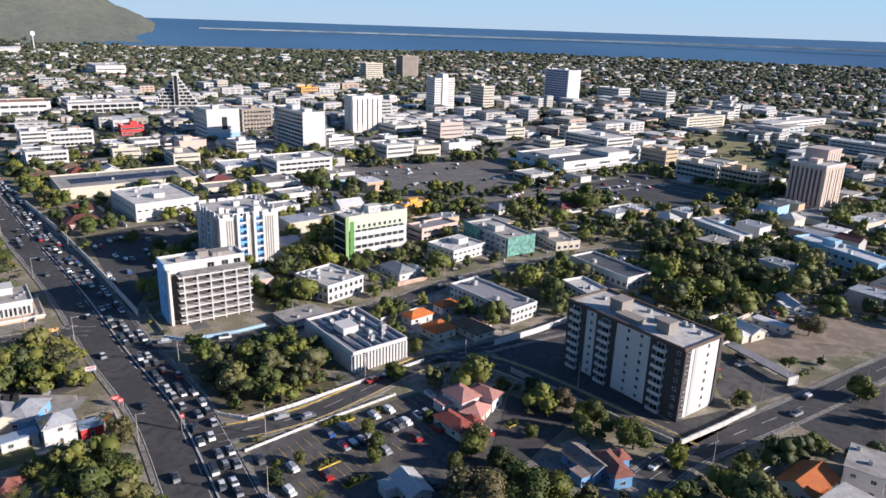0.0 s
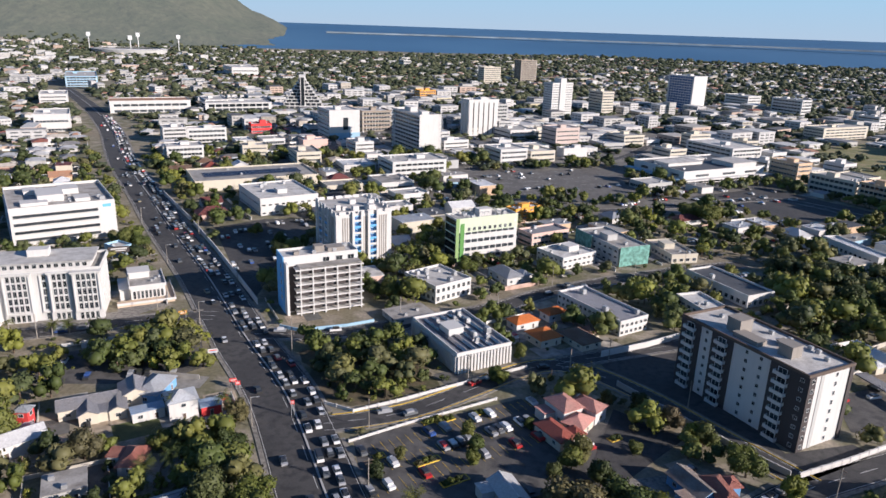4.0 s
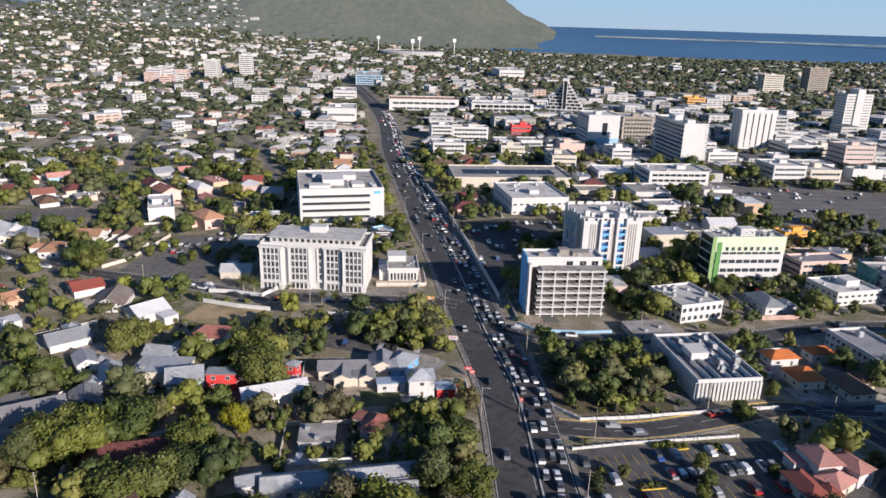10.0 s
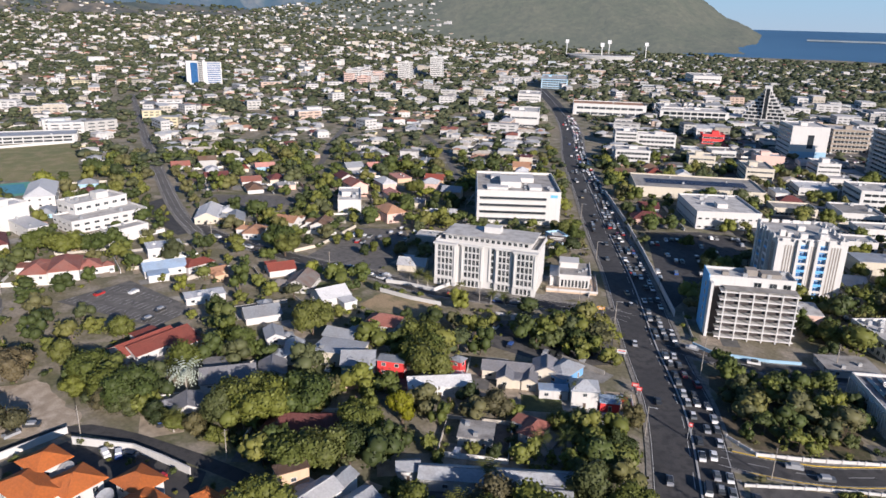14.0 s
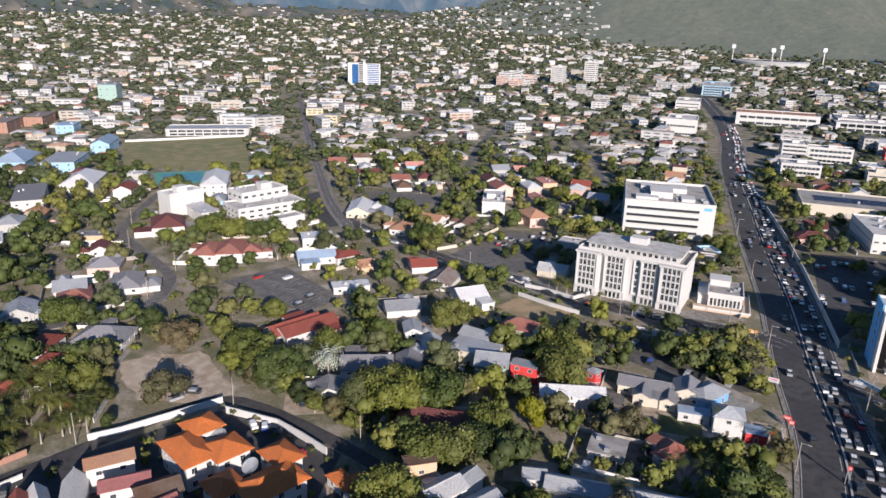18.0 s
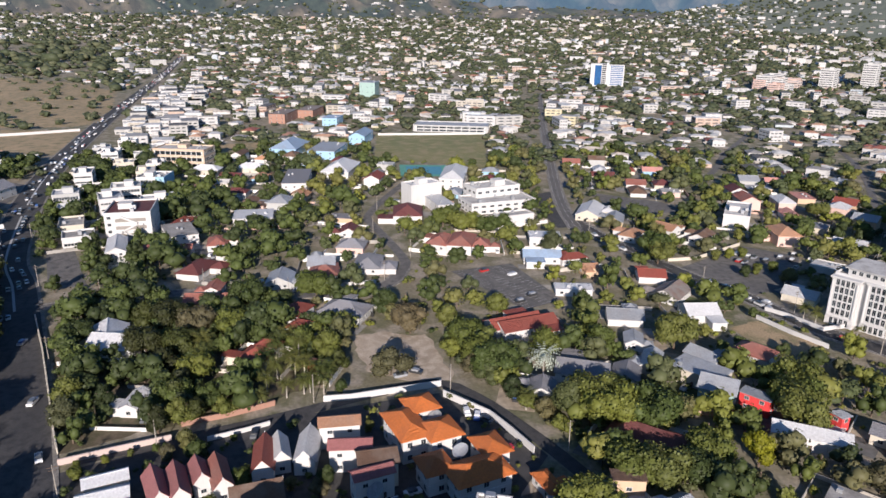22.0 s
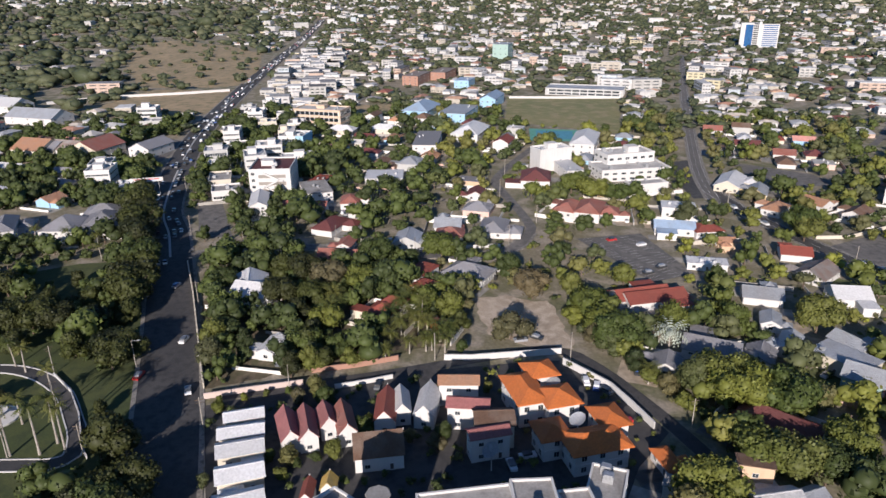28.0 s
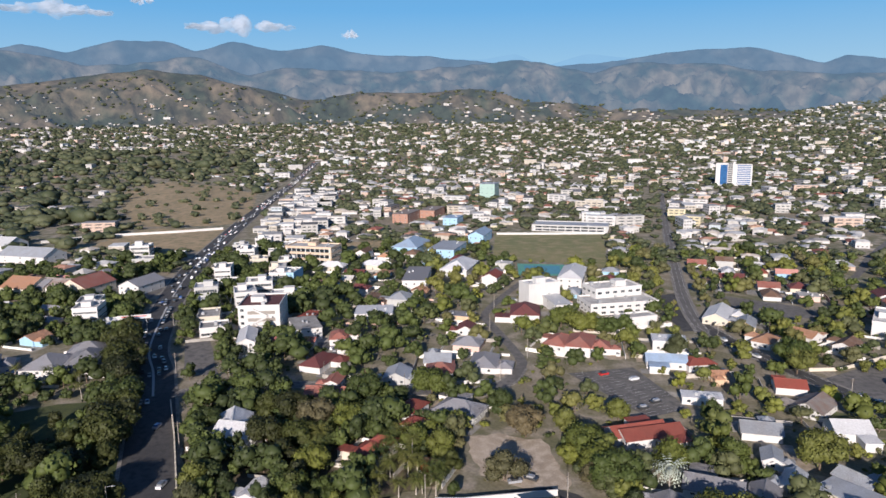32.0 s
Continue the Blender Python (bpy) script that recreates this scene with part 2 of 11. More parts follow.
BARK = ground_mat("bark", (0.12, 0.085, 0.06), (0.17, 0.13, 0.10), (0.07, 0.05, 0.035), 0.6, 3.0)
PALMBARK = ground_mat("palm_bark", (0.32, 0.29, 0.25), (0.40, 0.37, 0.33), (0.22, 0.19, 0.16), 0.6, 3.0)
LEAF = leaf_mat("leaves", ((0.0, (0.032, 0.044, 0.016)), (0.22, (0.062, 0.084, 0.022)), (0.42, (0.105, 0.120, 0.026)), (0.58, (0.122, 0.130, 0.034)), (0.68, (0.125, 0.100, 0.056)), (0.82, (0.060, 0.072, 0.032)), (1.0, (0.155, 0.168, 0.030))))
LEAF_STAND, lt, lb = nodes_of("leaves_stand")
tone = lt.nodes.new("ShaderNodeAttribute"); tone.attribute_name = "tone"
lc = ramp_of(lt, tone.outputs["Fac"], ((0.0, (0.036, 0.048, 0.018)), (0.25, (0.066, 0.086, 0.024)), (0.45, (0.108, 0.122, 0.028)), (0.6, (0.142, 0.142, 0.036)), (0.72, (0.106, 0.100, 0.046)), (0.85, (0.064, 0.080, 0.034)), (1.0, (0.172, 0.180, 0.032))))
lc = mix_rgb(lt, 1.0, lc, ramp_of(lt, lt.nodes.new("ShaderNodeNewGeometry").outputs["Random Per Island"], ((0.0, 0.9), (1.0, 1.35))), "MULTIPLY")
lt.links.new(lc, lb.inputs["Base Color"])
lb.inputs["Roughness"].default_value, lb.inputs["Specular IOR Level"].default_value = 0.6, 0.25
ltr = lt.nodes.new("ShaderNodeBsdfTranslucent"); lt.links.new(lc, ltr.inputs[0])
lmx = lt.nodes.new("ShaderNodeMixShader"); lmx.inputs[0].default_value = 0.14
lt.links.new(lb.outputs[0], lmx.inputs[1]); lt.links.new(ltr.outputs[0], lmx.inputs[2]); lt.links.new(lmx.outputs[0], lt.nodes["Material Output"].inputs[0])
# distant leaves lightened towards grey-green, haze put into their colour
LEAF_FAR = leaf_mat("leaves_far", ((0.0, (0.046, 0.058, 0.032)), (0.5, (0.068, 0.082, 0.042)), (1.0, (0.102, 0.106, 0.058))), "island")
# darker leaf tone, matched to the dark left side of the camera's view
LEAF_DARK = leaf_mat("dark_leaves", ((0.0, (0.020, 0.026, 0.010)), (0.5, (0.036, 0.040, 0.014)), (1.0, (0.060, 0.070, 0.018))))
LEAF_LIME = leaf_mat("leaves_lime", ((0.0, (0.17, 0.17, 0.012)), (1.0, (0.20, 0.19, 0.015))))
LEAF_PALM = leaf_mat("palm_fronds", ((0.0, (0.060, 0.080, 0.022)), (1.0, (0.135, 0.135, 0.036))))
LEAF_SILVER = leaf_mat("silver_fronds", ((0.0, (0.40, 0.44, 0.36)), (1.0, (0.44, 0.47, 0.40))))
LEAF_RUSSET = leaf_mat("russet_leaves", ((0.0, (0.14, 0.035, 0.015)), (1.0, (0.17, 0.06, 0.02))))
CARPAINT = random_mat("car_paint", ((0.0, (0.72, 0.72, 0.72)), (0.26, (0.30, 0.31, 0.33)), (0.48, (0.035, 0.037, 0.04)), (0.78, (0.12, 0.13, 0.14)), (0.93, (0.34, 0.03, 0.03)), (0.96, (0.04, 0.09, 0.28)), (0.985, (0.35, 0.30, 0.20))), "object", 0.3, 0.0, 0.6, 0.05)
CARPAINT_FAR = random_mat("car_paint_far", ((0.0, (0.70, 0.70, 0.70)), (0.28, (0.30, 0.31, 0.33)), (0.50, (0.035, 0.037, 0.04)), (0.80, (0.12, 0.13, 0.14)), (0.90, (0.40, 0.03, 0.03)), (0.95, (0.04, 0.09, 0.28))), "island", 0.3, 0.0, 0.6, 0.05)
RUBBER = simple("rubber", (0.02, 0.02, 0.02), 0.9)
WALLS_FAR = random_mat("far_walls", ((0.0, (0.53, 0.52, 0.51)), (0.54, (0.44, 0.40, 0.34)), (0.70, (0.44, 0.43, 0.41)), (0.87, (0.50, 0.38, 0.31)), (0.93, (0.44, 0.49, 0.52)), (0.97, (0.56, 0.50, 0.34))), "island", 0.9)
YARDS = random_mat("yard_paving", ((0.0, (0.42, 0.385, 0.33)), (0.32, (0.15, 0.147, 0.14)), (0.5, (0.44, 0.36, 0.27)), (0.75, (0.31, 0.295, 0.27)), (0.92, (0.10, 0.12, 0.045))), "island", 0.95, 0.0, 0.0, 0.45)
YARDWALL = random_mat("yard_walls", ((0.0, (0.74, 0.72, 0.68)), (0.5, (0.52, 0.48, 0.42)), (0.75, (0.36, 0.34, 0.31)), (0.9, (0.55, 0.38, 0.31))), "island", 0.9)
ROOFS_FAR = random_mat("far_roofs", ((0.0, (0.52, 0.515, 0.505)), (0.24, (0.38, 0.39, 0.41)), (0.46, (0.56, 0.50, 0.43)), (0.58, (0.42, 0.23, 0.16)), (0.70, (0.30, 0.11, 0.08)), (0.76, (0.24, 0.235, 0.235)), (0.86, (0.14, 0.135, 0.13)), (0.94, (0.52, 0.32, 0.22))), "island", 0.8)
FLATS_FAR = random_mat("far_flat_roofs", ((0.0, (0.55, 0.545, 0.535)), (0.30, (0.36, 0.36, 0.36)), (0.48, (0.62, 0.62, 0.61)), (0.66, (0.24, 0.24, 0.25)), (0.80, (0.13, 0.13, 0.135)), (0.90, (0.45, 0.42, 0.38))), "island", 0.85)


# ---- mesh helpers ----
def mesh_of(name, verts, faces, mats):
    me = bpy.data.meshes.new(name)
    me.from_pydata([tuple(v) for v in verts], [], [tuple(f) for f in faces])
    for m in mats if isinstance(mats, (list, tuple)) else (mats,):
        me.materials.append(m)
    return me


BOXF = ((0, 3, 2, 1), (4, 5, 6, 7), (0, 1, 5, 4), (1, 2, 6, 5), (2, 3, 7, 6), (3, 0, 4, 7))


def boxv(x0, y0, z0, x1, y1, z1):
    return [(x0, y0, z0), (x1, y0, z0), (x1, y1, z0), (x0, y1, z0), (x0, y0, z1), (x1, y0, z1), (x1, y1, z1), (x0, y1, z1)]


class Solid:
    """gathers boxes and prisms of one part"""

    def __init__(self):
        self.v, self.f = [], []

    def add(self, verts, faces):
        n = len(self.v)
        self.v += list(verts)
        self.f += [tuple(i + n for i in f) for f in faces]
        return self

    def box(self, x0, y0, z0, x1, y1, z1):
        return self.add(boxv(x0, y0, z0, x1, y1, z1), BOXF)

    def mesh(self, name, mats):
        return mesh_of(name, self.v, self.f, mats)


def part(name, solid, mat, parent, label="", m=None):
    """links a solid or a mesh as one object under its thing or part"""
    me = solid.mesh(name, mat) if isinstance(solid, Solid) else solid
    ob = new(name, me)
    ob.parent = parent
    if m is not None:
        ob.matrix_local = m
    if label:
        ob["label"] = label
    return ob


def thing(name, x, y, rot, label, category, group="", z=0.0):
    ob = new(name)
    ob.empty_display_size = 0.5
    ob.matrix_world = pose(x, y, z, 0, 0, rot)
    return tagged(ob, label, category, group)


# unit meshes shared by alike pieces: 1 wide, 1 high, front towards -y
def window_mesh(name, glass, panes, border=0.06, bar=0.02):
    """one connected casing with recessed panes"""
    xs = [-0.5]
    pw = (1.0 - 2 * border - bar * (panes - 1)) / panes
    for k in range(panes):
        x0 = -0.5 + border + k * (pw + bar)
        xs += [x0, x0 + pw]
    xs.append(0.5)
    zs = [0.0, border, 1.0 - border, 1.0]
    v, f, g, ids = [], [], [], {}

    def vid(x, y, z):
        k = (round(x, 5), y, round(z, 5))
        if k not in ids:
            ids[k] = len(v)
            v.append(k)
        return ids[k]

    fr, rc = -0.09, -0.02
    for i in range(len(xs) - 1):
        for j in range(3):
            c = [(xs[i], zs[j]), (xs[i + 1], zs[j]), (xs[i + 1], zs[j + 1]), (xs[i], zs[j + 1])]
            if j == 1 and i % 2 == 1:
                for (x0, z0), (x1, z1) in zip(c, c[1:] + c[:1]):
                    f.append((vid(x0, fr, z0), vid(x1, fr, z1), vid(x1, rc, z1), vid(x0, rc, z0)))
                    g.append(1)
                f.append(tuple(vid(x, rc, z) for x, z in c)); g.append(0)
            else:
                f.append(tuple(vid(x, fr, z) for x, z in c)); g.append(1)
    edge = [(x, 0.0) for x in xs] + [(0.5, z) for z in zs[1:]] + [(x, 1.0) for x in xs[-2::-1]] + [(-0.5, z) for z in zs[-2:0:-1]]
    for (x0, z0), (x1, z1) in zip(edge, edge[1:] + edge[:1]):
        f.append((vid(x1, fr, z1), vid(x0, fr, z0), vid(x0, 0.03, z0), vid(x1, 0.03, z1))); g.append(1)
    me = mesh_of(name, v, f, (glass, FRAME))
    me.polygons.foreach_set("material_index", g)
    return me


WIN = window_mesh("window", GLASS, 2)
WIN_BAND = window_mesh("window_band", GLASS, 9, 0.02, 0.012)
WIN_BLUE = window_mesh("window_blue", BLUEGLASS, 2)
WIN_BAND_BLUE = window_mesh("window_band_blue", BLUEGLASS, 9, 0.02, 0.012)
AC_UNIT = Solid().box(-0.5, -0.5, 0.0, 0.5, 0.5, 0.8).box(-0.42, -0.42, 0.8, 0.42, 0.42, 0.9).mesh("ac_unit", METAL)
DOOR = window_mesh("door", WALL["brown"], 1, 0.08)
OCC = []        # taken ground: x, y, rot, half width, half depth


def face_pose(side, w, d, u, z, sx, sz):
    """pose of a piece on one of four faces of a block of w by d; u runs along the face"""
    a = (0, 90, 180, 270)[side]
    half = (d if side % 2 == 0 else w) / 2
    return pose(0, 0, 0, 0, 0, a) @ Matrix.Translation((u, -half - 0.02, z)) @ Matrix.Diagonal((sx, 1.0, sz, 1.0))


# ---- buildings ----
TANK = Solid().add([(math.cos(0.7854 * k) * q, math.sin(0.7854 * k) * q, z) for q, z in ((0.7, 0.0), (0.75, 1.4), (0.3, 1.75)) for k in range(8)], [(j * 8 + k, j * 8 + (k + 1) % 8, j * 8 + 8 + (k + 1) % 8, j * 8 + 8 + k) for j in range(2) for k in range(8)] + [tuple(range(16, 24))]).mesh("water_tank", RUBBER)


def roof_clutter(b, w, d, h, rng, count, box_mat, lift=True):
    """lift housing, plant and air-conditioning units on a flat roof"""
    if lift:
        lw, ld, lh = min(w * 0.3, 7.0), min(d * 0.4, 6.0), rng.uniform(2.4, 3.4)
        cx, cy = rng.uniform(-0.15, 0.15) * w, rng.uniform(-0.1, 0.2) * d
        part("lift_housing", Solid().box(cx - lw / 2, cy - ld / 2, h, cx + lw / 2, cy + ld / 2, h + lh).box(cx - lw / 2 - 0.2, cy - ld / 2 - 0.2, h + lh, cx + lw / 2 + 0.2, cy + ld / 2 + 0.2, h + lh + 0.2), box_mat, b)
    if b.matrix_world.translation.length > 600 or (b.parent and b.parent.matrix_world.translation.length > 600):
        count = min(count, 1)
    for _ in range(count):
        s = rng.uniform(1.2, 2.4)
        part("ac_unit", AC_UNIT, None, b, "", pose(rng.uniform(-0.4, 0.4) * w, rng.uniform(-0.4, 0.4) * d, h, 0, 0, rng.choice((0, 90))) @ Matrix.Diagonal((s, s * 0.8, s, 1.0)))


def faces_camera(x, y, rot, side):
    """whether a face looks towards the camera; faces turned away from its view stay bare"""
    a = radians(rot + 90 * side - 90)
    return -(math.cos(a) * x + math.sin(a) * y) > -0.12 * math.hypot(x, y)


def block(x, y, rot, w, d, h, label, wall="white", roof="pale", floors=3, style="band", bay=3.4, sill=0.9, sides=(0, 1, 2, 3), clutter=4, lift=True, name="office_building", category="building", band=0.42, parapet=0.9, glass=None, plinth="white"):
    """flat-roofed building of floors with windows set in its walls, parapet and rooftop plant"""
    rng = random.Random(int(abs(x) * 7 + abs(y) * 13))
    b = thing(name, x, y, rot, label, category)
    OCC.append((x, y, rot, w / 2 + 2.5, d / 2 + 2.5))
    f = h / floors
    core = Solid().box(-w / 2, -d / 2, 0, w / 2, d / 2, h - 0.3)
    part("wall", core, WALL[wall], b)
    t = 0.3
    deck = part("roof", Solid().box(-w / 2 + t, -d / 2 + t, h - 0.3, w / 2 - t, d / 2 - t, h), ROOF[roof], b)
    p = Solid()
    p.box(-w / 2 - 0.1, -d / 2 - 0.1, h - 0.3, w / 2 + 0.1, -d / 2 + t, h + parapet).box(-w / 2 - 0.1, d / 2 - t, h - 0.3, w / 2 + 0.1, d / 2 + 0.1, h + parapet)
    p.box(-w / 2 - 0.1, -d / 2 + t, h - 0.3, -w / 2 + t, d / 2 - t, h + parapet).box(w / 2 - t, -d / 2 + t, h - 0.3, w / 2 + 0.1, d / 2 - t, h + parapet)
    part("parapet", p, WALL[wall], b)
    win = WIN_BLUE if glass == "blue" else WIN
    for side in sides:
        if not faces_camera(x, y, rot, side):
            continue
        run = w if side % 2 == 0 else d
        n = max(1, int(round(run / bay)))
        if style == "grid" and math.hypot(x, y) > 480:
            style = "band"
        for k in range(floors):
            z = k * f + sill * min(1.0, f / 3.2)
            if style == "band":
                part("window", WIN_BAND_BLUE if glass == "blue" else WIN_BAND, None, b, "", face_pose(side, w, d, 0, z, run * 0.94, f * band))
            elif style == "grid":
                for i in range(n):
                    u = -run / 2 + run * (i + 0.5) / n
                    part("window", win, None, b, "", face_pose(side, w, d, u, z, run / n * 0.58, f * band))
        if style == "strips":
            for i in range(n):
                part("window", WIN_BLUE, None, b, "blue glass strip", face_pose(side, w, d, -run / 2 + run * (i + 0.5) / n, 1.5, run / n * 0.38, h - 2.5))
        if style == "fins":
            part("window", WIN_BAND, None, b, "", face_pose(side, w, d, 0, 1.0, run * 0.9, h - 2.2))
            fin = Solid().box(-0.35, -0.6, 0.0, 0.35, 0.0, h - 0.4).mesh("fin", WALL[plinth])
            for i in range(n + 1):
                u = -run / 2 + 0.4 + (run - 0.8) * i / n
                part("fin", fin, None, b, "", face_pose(side, w, d, u, 0.0, 1.0, 1.0))
    roof_clutter(deck, w, d, h, rng, clutter, WALL[wall], lift)
    return b


def gable_solid(w, d, h, over=0.5, rise=None, th=0.18):
    """pitched roof shell, ridge along the length"""
    rise = rise or d * 0.24
    W, D = w / 2 + over, d / 2 + over
    k = rise / (d / 2)
    z0 = h - over * k
    s = Solid()
    for sg in (1, -1):
        a = [(-W, -sg * D, z0), (W, -sg * D, z0), (W, 0, h + rise), (-W, 0, h + rise)]
        up = [(p[0], p[1], p[2] + th) for p in a]
        s.add(a + up, BOXF if sg == 1 else tuple(tuple(reversed(q)) for q in BOXF))
    return s, rise


def hip_solid(w, d, h, over=0.5, rise=None, th=0.18):
    rise = rise or d * 0.26
    W, D = w / 2 + over, d / 2 + over
    z0 = h - over * rise / (d / 2)
    r = max(w / 2 - d / 2, 0.0)
    T = h + rise
    v = [(-W, -D, z0), (W, -D, z0), (W, D, z0), (-W, D, z0), (-r, 0, T), (r, 0, T)]
    v += [(-W, -D, z0 + th), (W, -D, z0 + th), (W, D, z0 + th), (-W, D, z0 + th), (-r, 0, T + th), (r, 0, T + th)]
    f = [(0, 4, 5, 1), (1, 5, 2), (2, 5, 4, 3), (3, 4, 0), (6, 7, 11, 10), (7, 8, 11), (8, 9, 10, 11), (9, 6, 10)]
    f += [(0, 1, 7, 6), (1, 2, 8, 7), (2, 3, 9, 8), (3, 0, 6, 9)]
    return Solid().add(v, f), rise


def house(x, y, rot, w, d, h, label, roof="gable", tone="zinc", wall="white", name="house", category="house", wins=True, occ=True, group="", z=0.0, wing=True):
    rng = random.Random(int(abs(x) * 11 + abs(y) * 5))
    b = thing(name, x, y, rot, label, category, group, z)
    if occ:
        OCC.append((x, y, rot, w / 2 + 1.5, d / 2 + 1.5))
    s = Solid().box(-w / 2, -d / 2, 0, w / 2, d / 2, h)
    if roof == "gable":
        rf, rise = gable_solid(w, d, h)
        n = len(s.v)
        s.add([(-w / 2, -d / 2, h), (-w / 2, d / 2, h), (-w / 2, 0, h + rise), (w / 2, -d / 2, h), (w / 2, d / 2, h), (w / 2, 0, h + rise)], ((0, 2, 1), (3, 4, 5)))
        part("roof", rf, ROOF[tone], b)
        part("ridge_cap", Solid().box(-w / 2 - 0.5, -0.14, h + rise + 0.08, w / 2 + 0.5, 0.14, h + rise + 0.26), ROOF[tone], b)
    elif roof == "steep":
        rf, rise = gable_solid(w, d, h, 0.35, d * 0.55)
        s.add([(-w / 2, -d / 2, h), (-w / 2, d / 2, h), (-w / 2, 0, h + rise), (w / 2, -d / 2, h), (w / 2, d / 2, h), (w / 2, 0, h + rise)], ((0, 2, 1), (3, 4, 5)))
        part("roof", rf, ROOF[tone], b)
        part("barge_board", Solid().box(w / 2 + 0.30, -0.12, h + rise - 0.3, w / 2 + 0.42, 0.12, h + rise + 0.3), FRAME, b)
    elif roof == "hip":
        rf, rise = hip_solid(w, d, h)
        part("roof", rf, ROOF[tone], b)
    else:
        part("roof", Solid().box(-w / 2 - 0.3, -d / 2 - 0.3, h, w / 2 + 0.3, d / 2 + 0.3, h + 0.22), ROOF[tone], b)
        if w * d > 60:
            for _ in range(2):
                part("ac_unit", AC_UNIT, None, b, "", pose(rng.uniform(-0.35, 0.35) * w, rng.uniform(-0.35, 0.35) * d, h + 0.22, 0, 0, 0) @ Matrix.Diagonal((1.3, 1.0, 1.2, 1.0)))
    part("wall", s, WALL[wall], b)
    if wing and roof in ("hip", "gable") and 120 < math.hypot(x, y) < 430 and h < 7.5 and w > 7:
        # a lower wing, and here and there a veranda or a tank
        ww, wd, wh = w * rng.uniform(0.35, 0.5), d * rng.uniform(0.5, 0.7), h * (0.95 if h < 4 else 0.6)
        sg = rng.choice((-1, 1))
        m = pose(rng.choice((-1, 1)) * (w - ww) * 0.42, sg * (d / 2 + wd / 2 - 0.02), 0)
        annex = part("wing", Solid().box(-ww / 2, -wd / 2, 0, ww / 2, wd / 2, wh), WALL[wall], b, "", m)
        part("wing_roof", hip_solid(ww, wd, wh)[0] if rng.random() < 0.5 else Solid().add([(-ww / 2 - 0.3, -wd / 2 - 0.3, wh - 0.1), (ww / 2 + 0.3, -wd / 2 - 0.3, wh - 0.1), (ww / 2 + 0.3, wd / 2 + 0.3, wh + 0.1), (-ww / 2 - 0.3, wd / 2 + 0.3, wh + 0.1), (-ww / 2 - 0.3, -wd / 2 - 0.3, wh + 0.1), (ww / 2 + 0.3, -wd / 2 - 0.3, wh + 0.1), (ww / 2 + 0.3, wd / 2 + 0.3, wh + 0.3), (-ww / 2 - 0.3, wd / 2 + 0.3, wh + 0.3)], BOXF), ROOF[tone], annex)
        if rng.random() < 0.35:
            part("water_tank", TANK, None, b, "black plastic water tank", pose(rng.choice((-1, 1)) * (w / 2 + 1.1), rng.uniform(-0.3, 0.3) * d, 0))
    if wins:
        fl = 2 if h > 5.4 else 1
        if h > 9:
            fl = 3
        for side in (0, 1, 2, 3):
            if not faces_camera(x, y, rot, side):
                continue
            run = w if side % 2 == 0 else d
            n = max(1, min(3, int(run / 4.2)))
            for k in range(fl):
                for i in range(n):
                    u = -run / 2 + run * (i + 0.5) / n
                    if side == 0 and k == 0 and i == n // 2:
                        part("door", DOOR, None, b, "", face_pose(side, w, d, u, 0.0, 1.0, 2.1))
                    else:
                        part("window", WIN, None, b, "", face_pose(side, w, d, u, 1.0 + k * h / fl, 1.4, 1.2))
    return b


# ---- terrain ----
def smooth(a, b, v):
    t = np.clip((v - a) / (b - a), 0.0, 1.0)
    return t * t * (3 - 2 * t)


def rise_at(x, y):
    """height of the plain: level near by, climbing towards the hills"""
    r = np.hypot(x, y)
    az = np.degrees(np.arctan2(-x, y))
    k = smooth(28.0, 62.0, az) * (1.0 - smooth(135.0, 170.0, az))
    k = np.where(az < -170, 0.0, k)
    return k * 128.0 * np.clip((r - 1300.0) / 2700.0, 0.0, 1.2) ** 1.25


HILLS = []


def skyline(az, table):
    """height angle of a crest by direction, easing from knoll to saddle"""
    a = np.array(table)
    a = a[np.argsort(a[:, 0])]
    k = np.clip(np.searchsorted(a[:, 0], az) - 1, 0, len(a) - 2)
    t = np.clip((az - a[k, 0]) / (a[k + 1, 0] - a[k, 0]), 0, 1)
    t = 0.5 * t + 0.5 * t * t * (3 - 2 * t)
    return a[k, 1] + (a[k + 1, 1] - a[k, 1]) * t


def fbm(x, y, scale, seed, octaves=5):
    out = np.zeros_like(x, dtype=float)
    amp, f = 1.0, 1.0 / scale
    r = np.random.RandomState(seed)
    for _ in range(octaves):
        ang = r.rand(3) * 6.283
        ph = r.rand(3) * 6.283
        v = sum(np.sin((x * np.cos(a) + y * np.sin(a)) * f * 6.283 + p + 1.7 * np.sin((x * np.sin(a) - y * np.cos(a)) * f * 3.1 + p)) for a, p in zip(ang, ph)) / 3
        out += amp * (1 - np.abs(v) * 1.6)
        amp *= 0.5
        f *= 2.1
    return out


def grid_mesh(name, X, Y, Z, mats):
    n, m = X.shape
    idx = np.arange(n * m).reshape(n, m)
    q = np.stack([idx[:-1, :-1], idx[1:, :-1], idx[1:, 1:], idx[:-1, 1:]], -1).reshape(-1, 4)
    me = mesh_of(name, np.stack([X, Y, Z], -1).reshape(-1, 3), q.tolist(), mats)
    me.polygons.foreach_set("use_smooth", np.ones(len(me.polygons), dtype=bool))
    return me


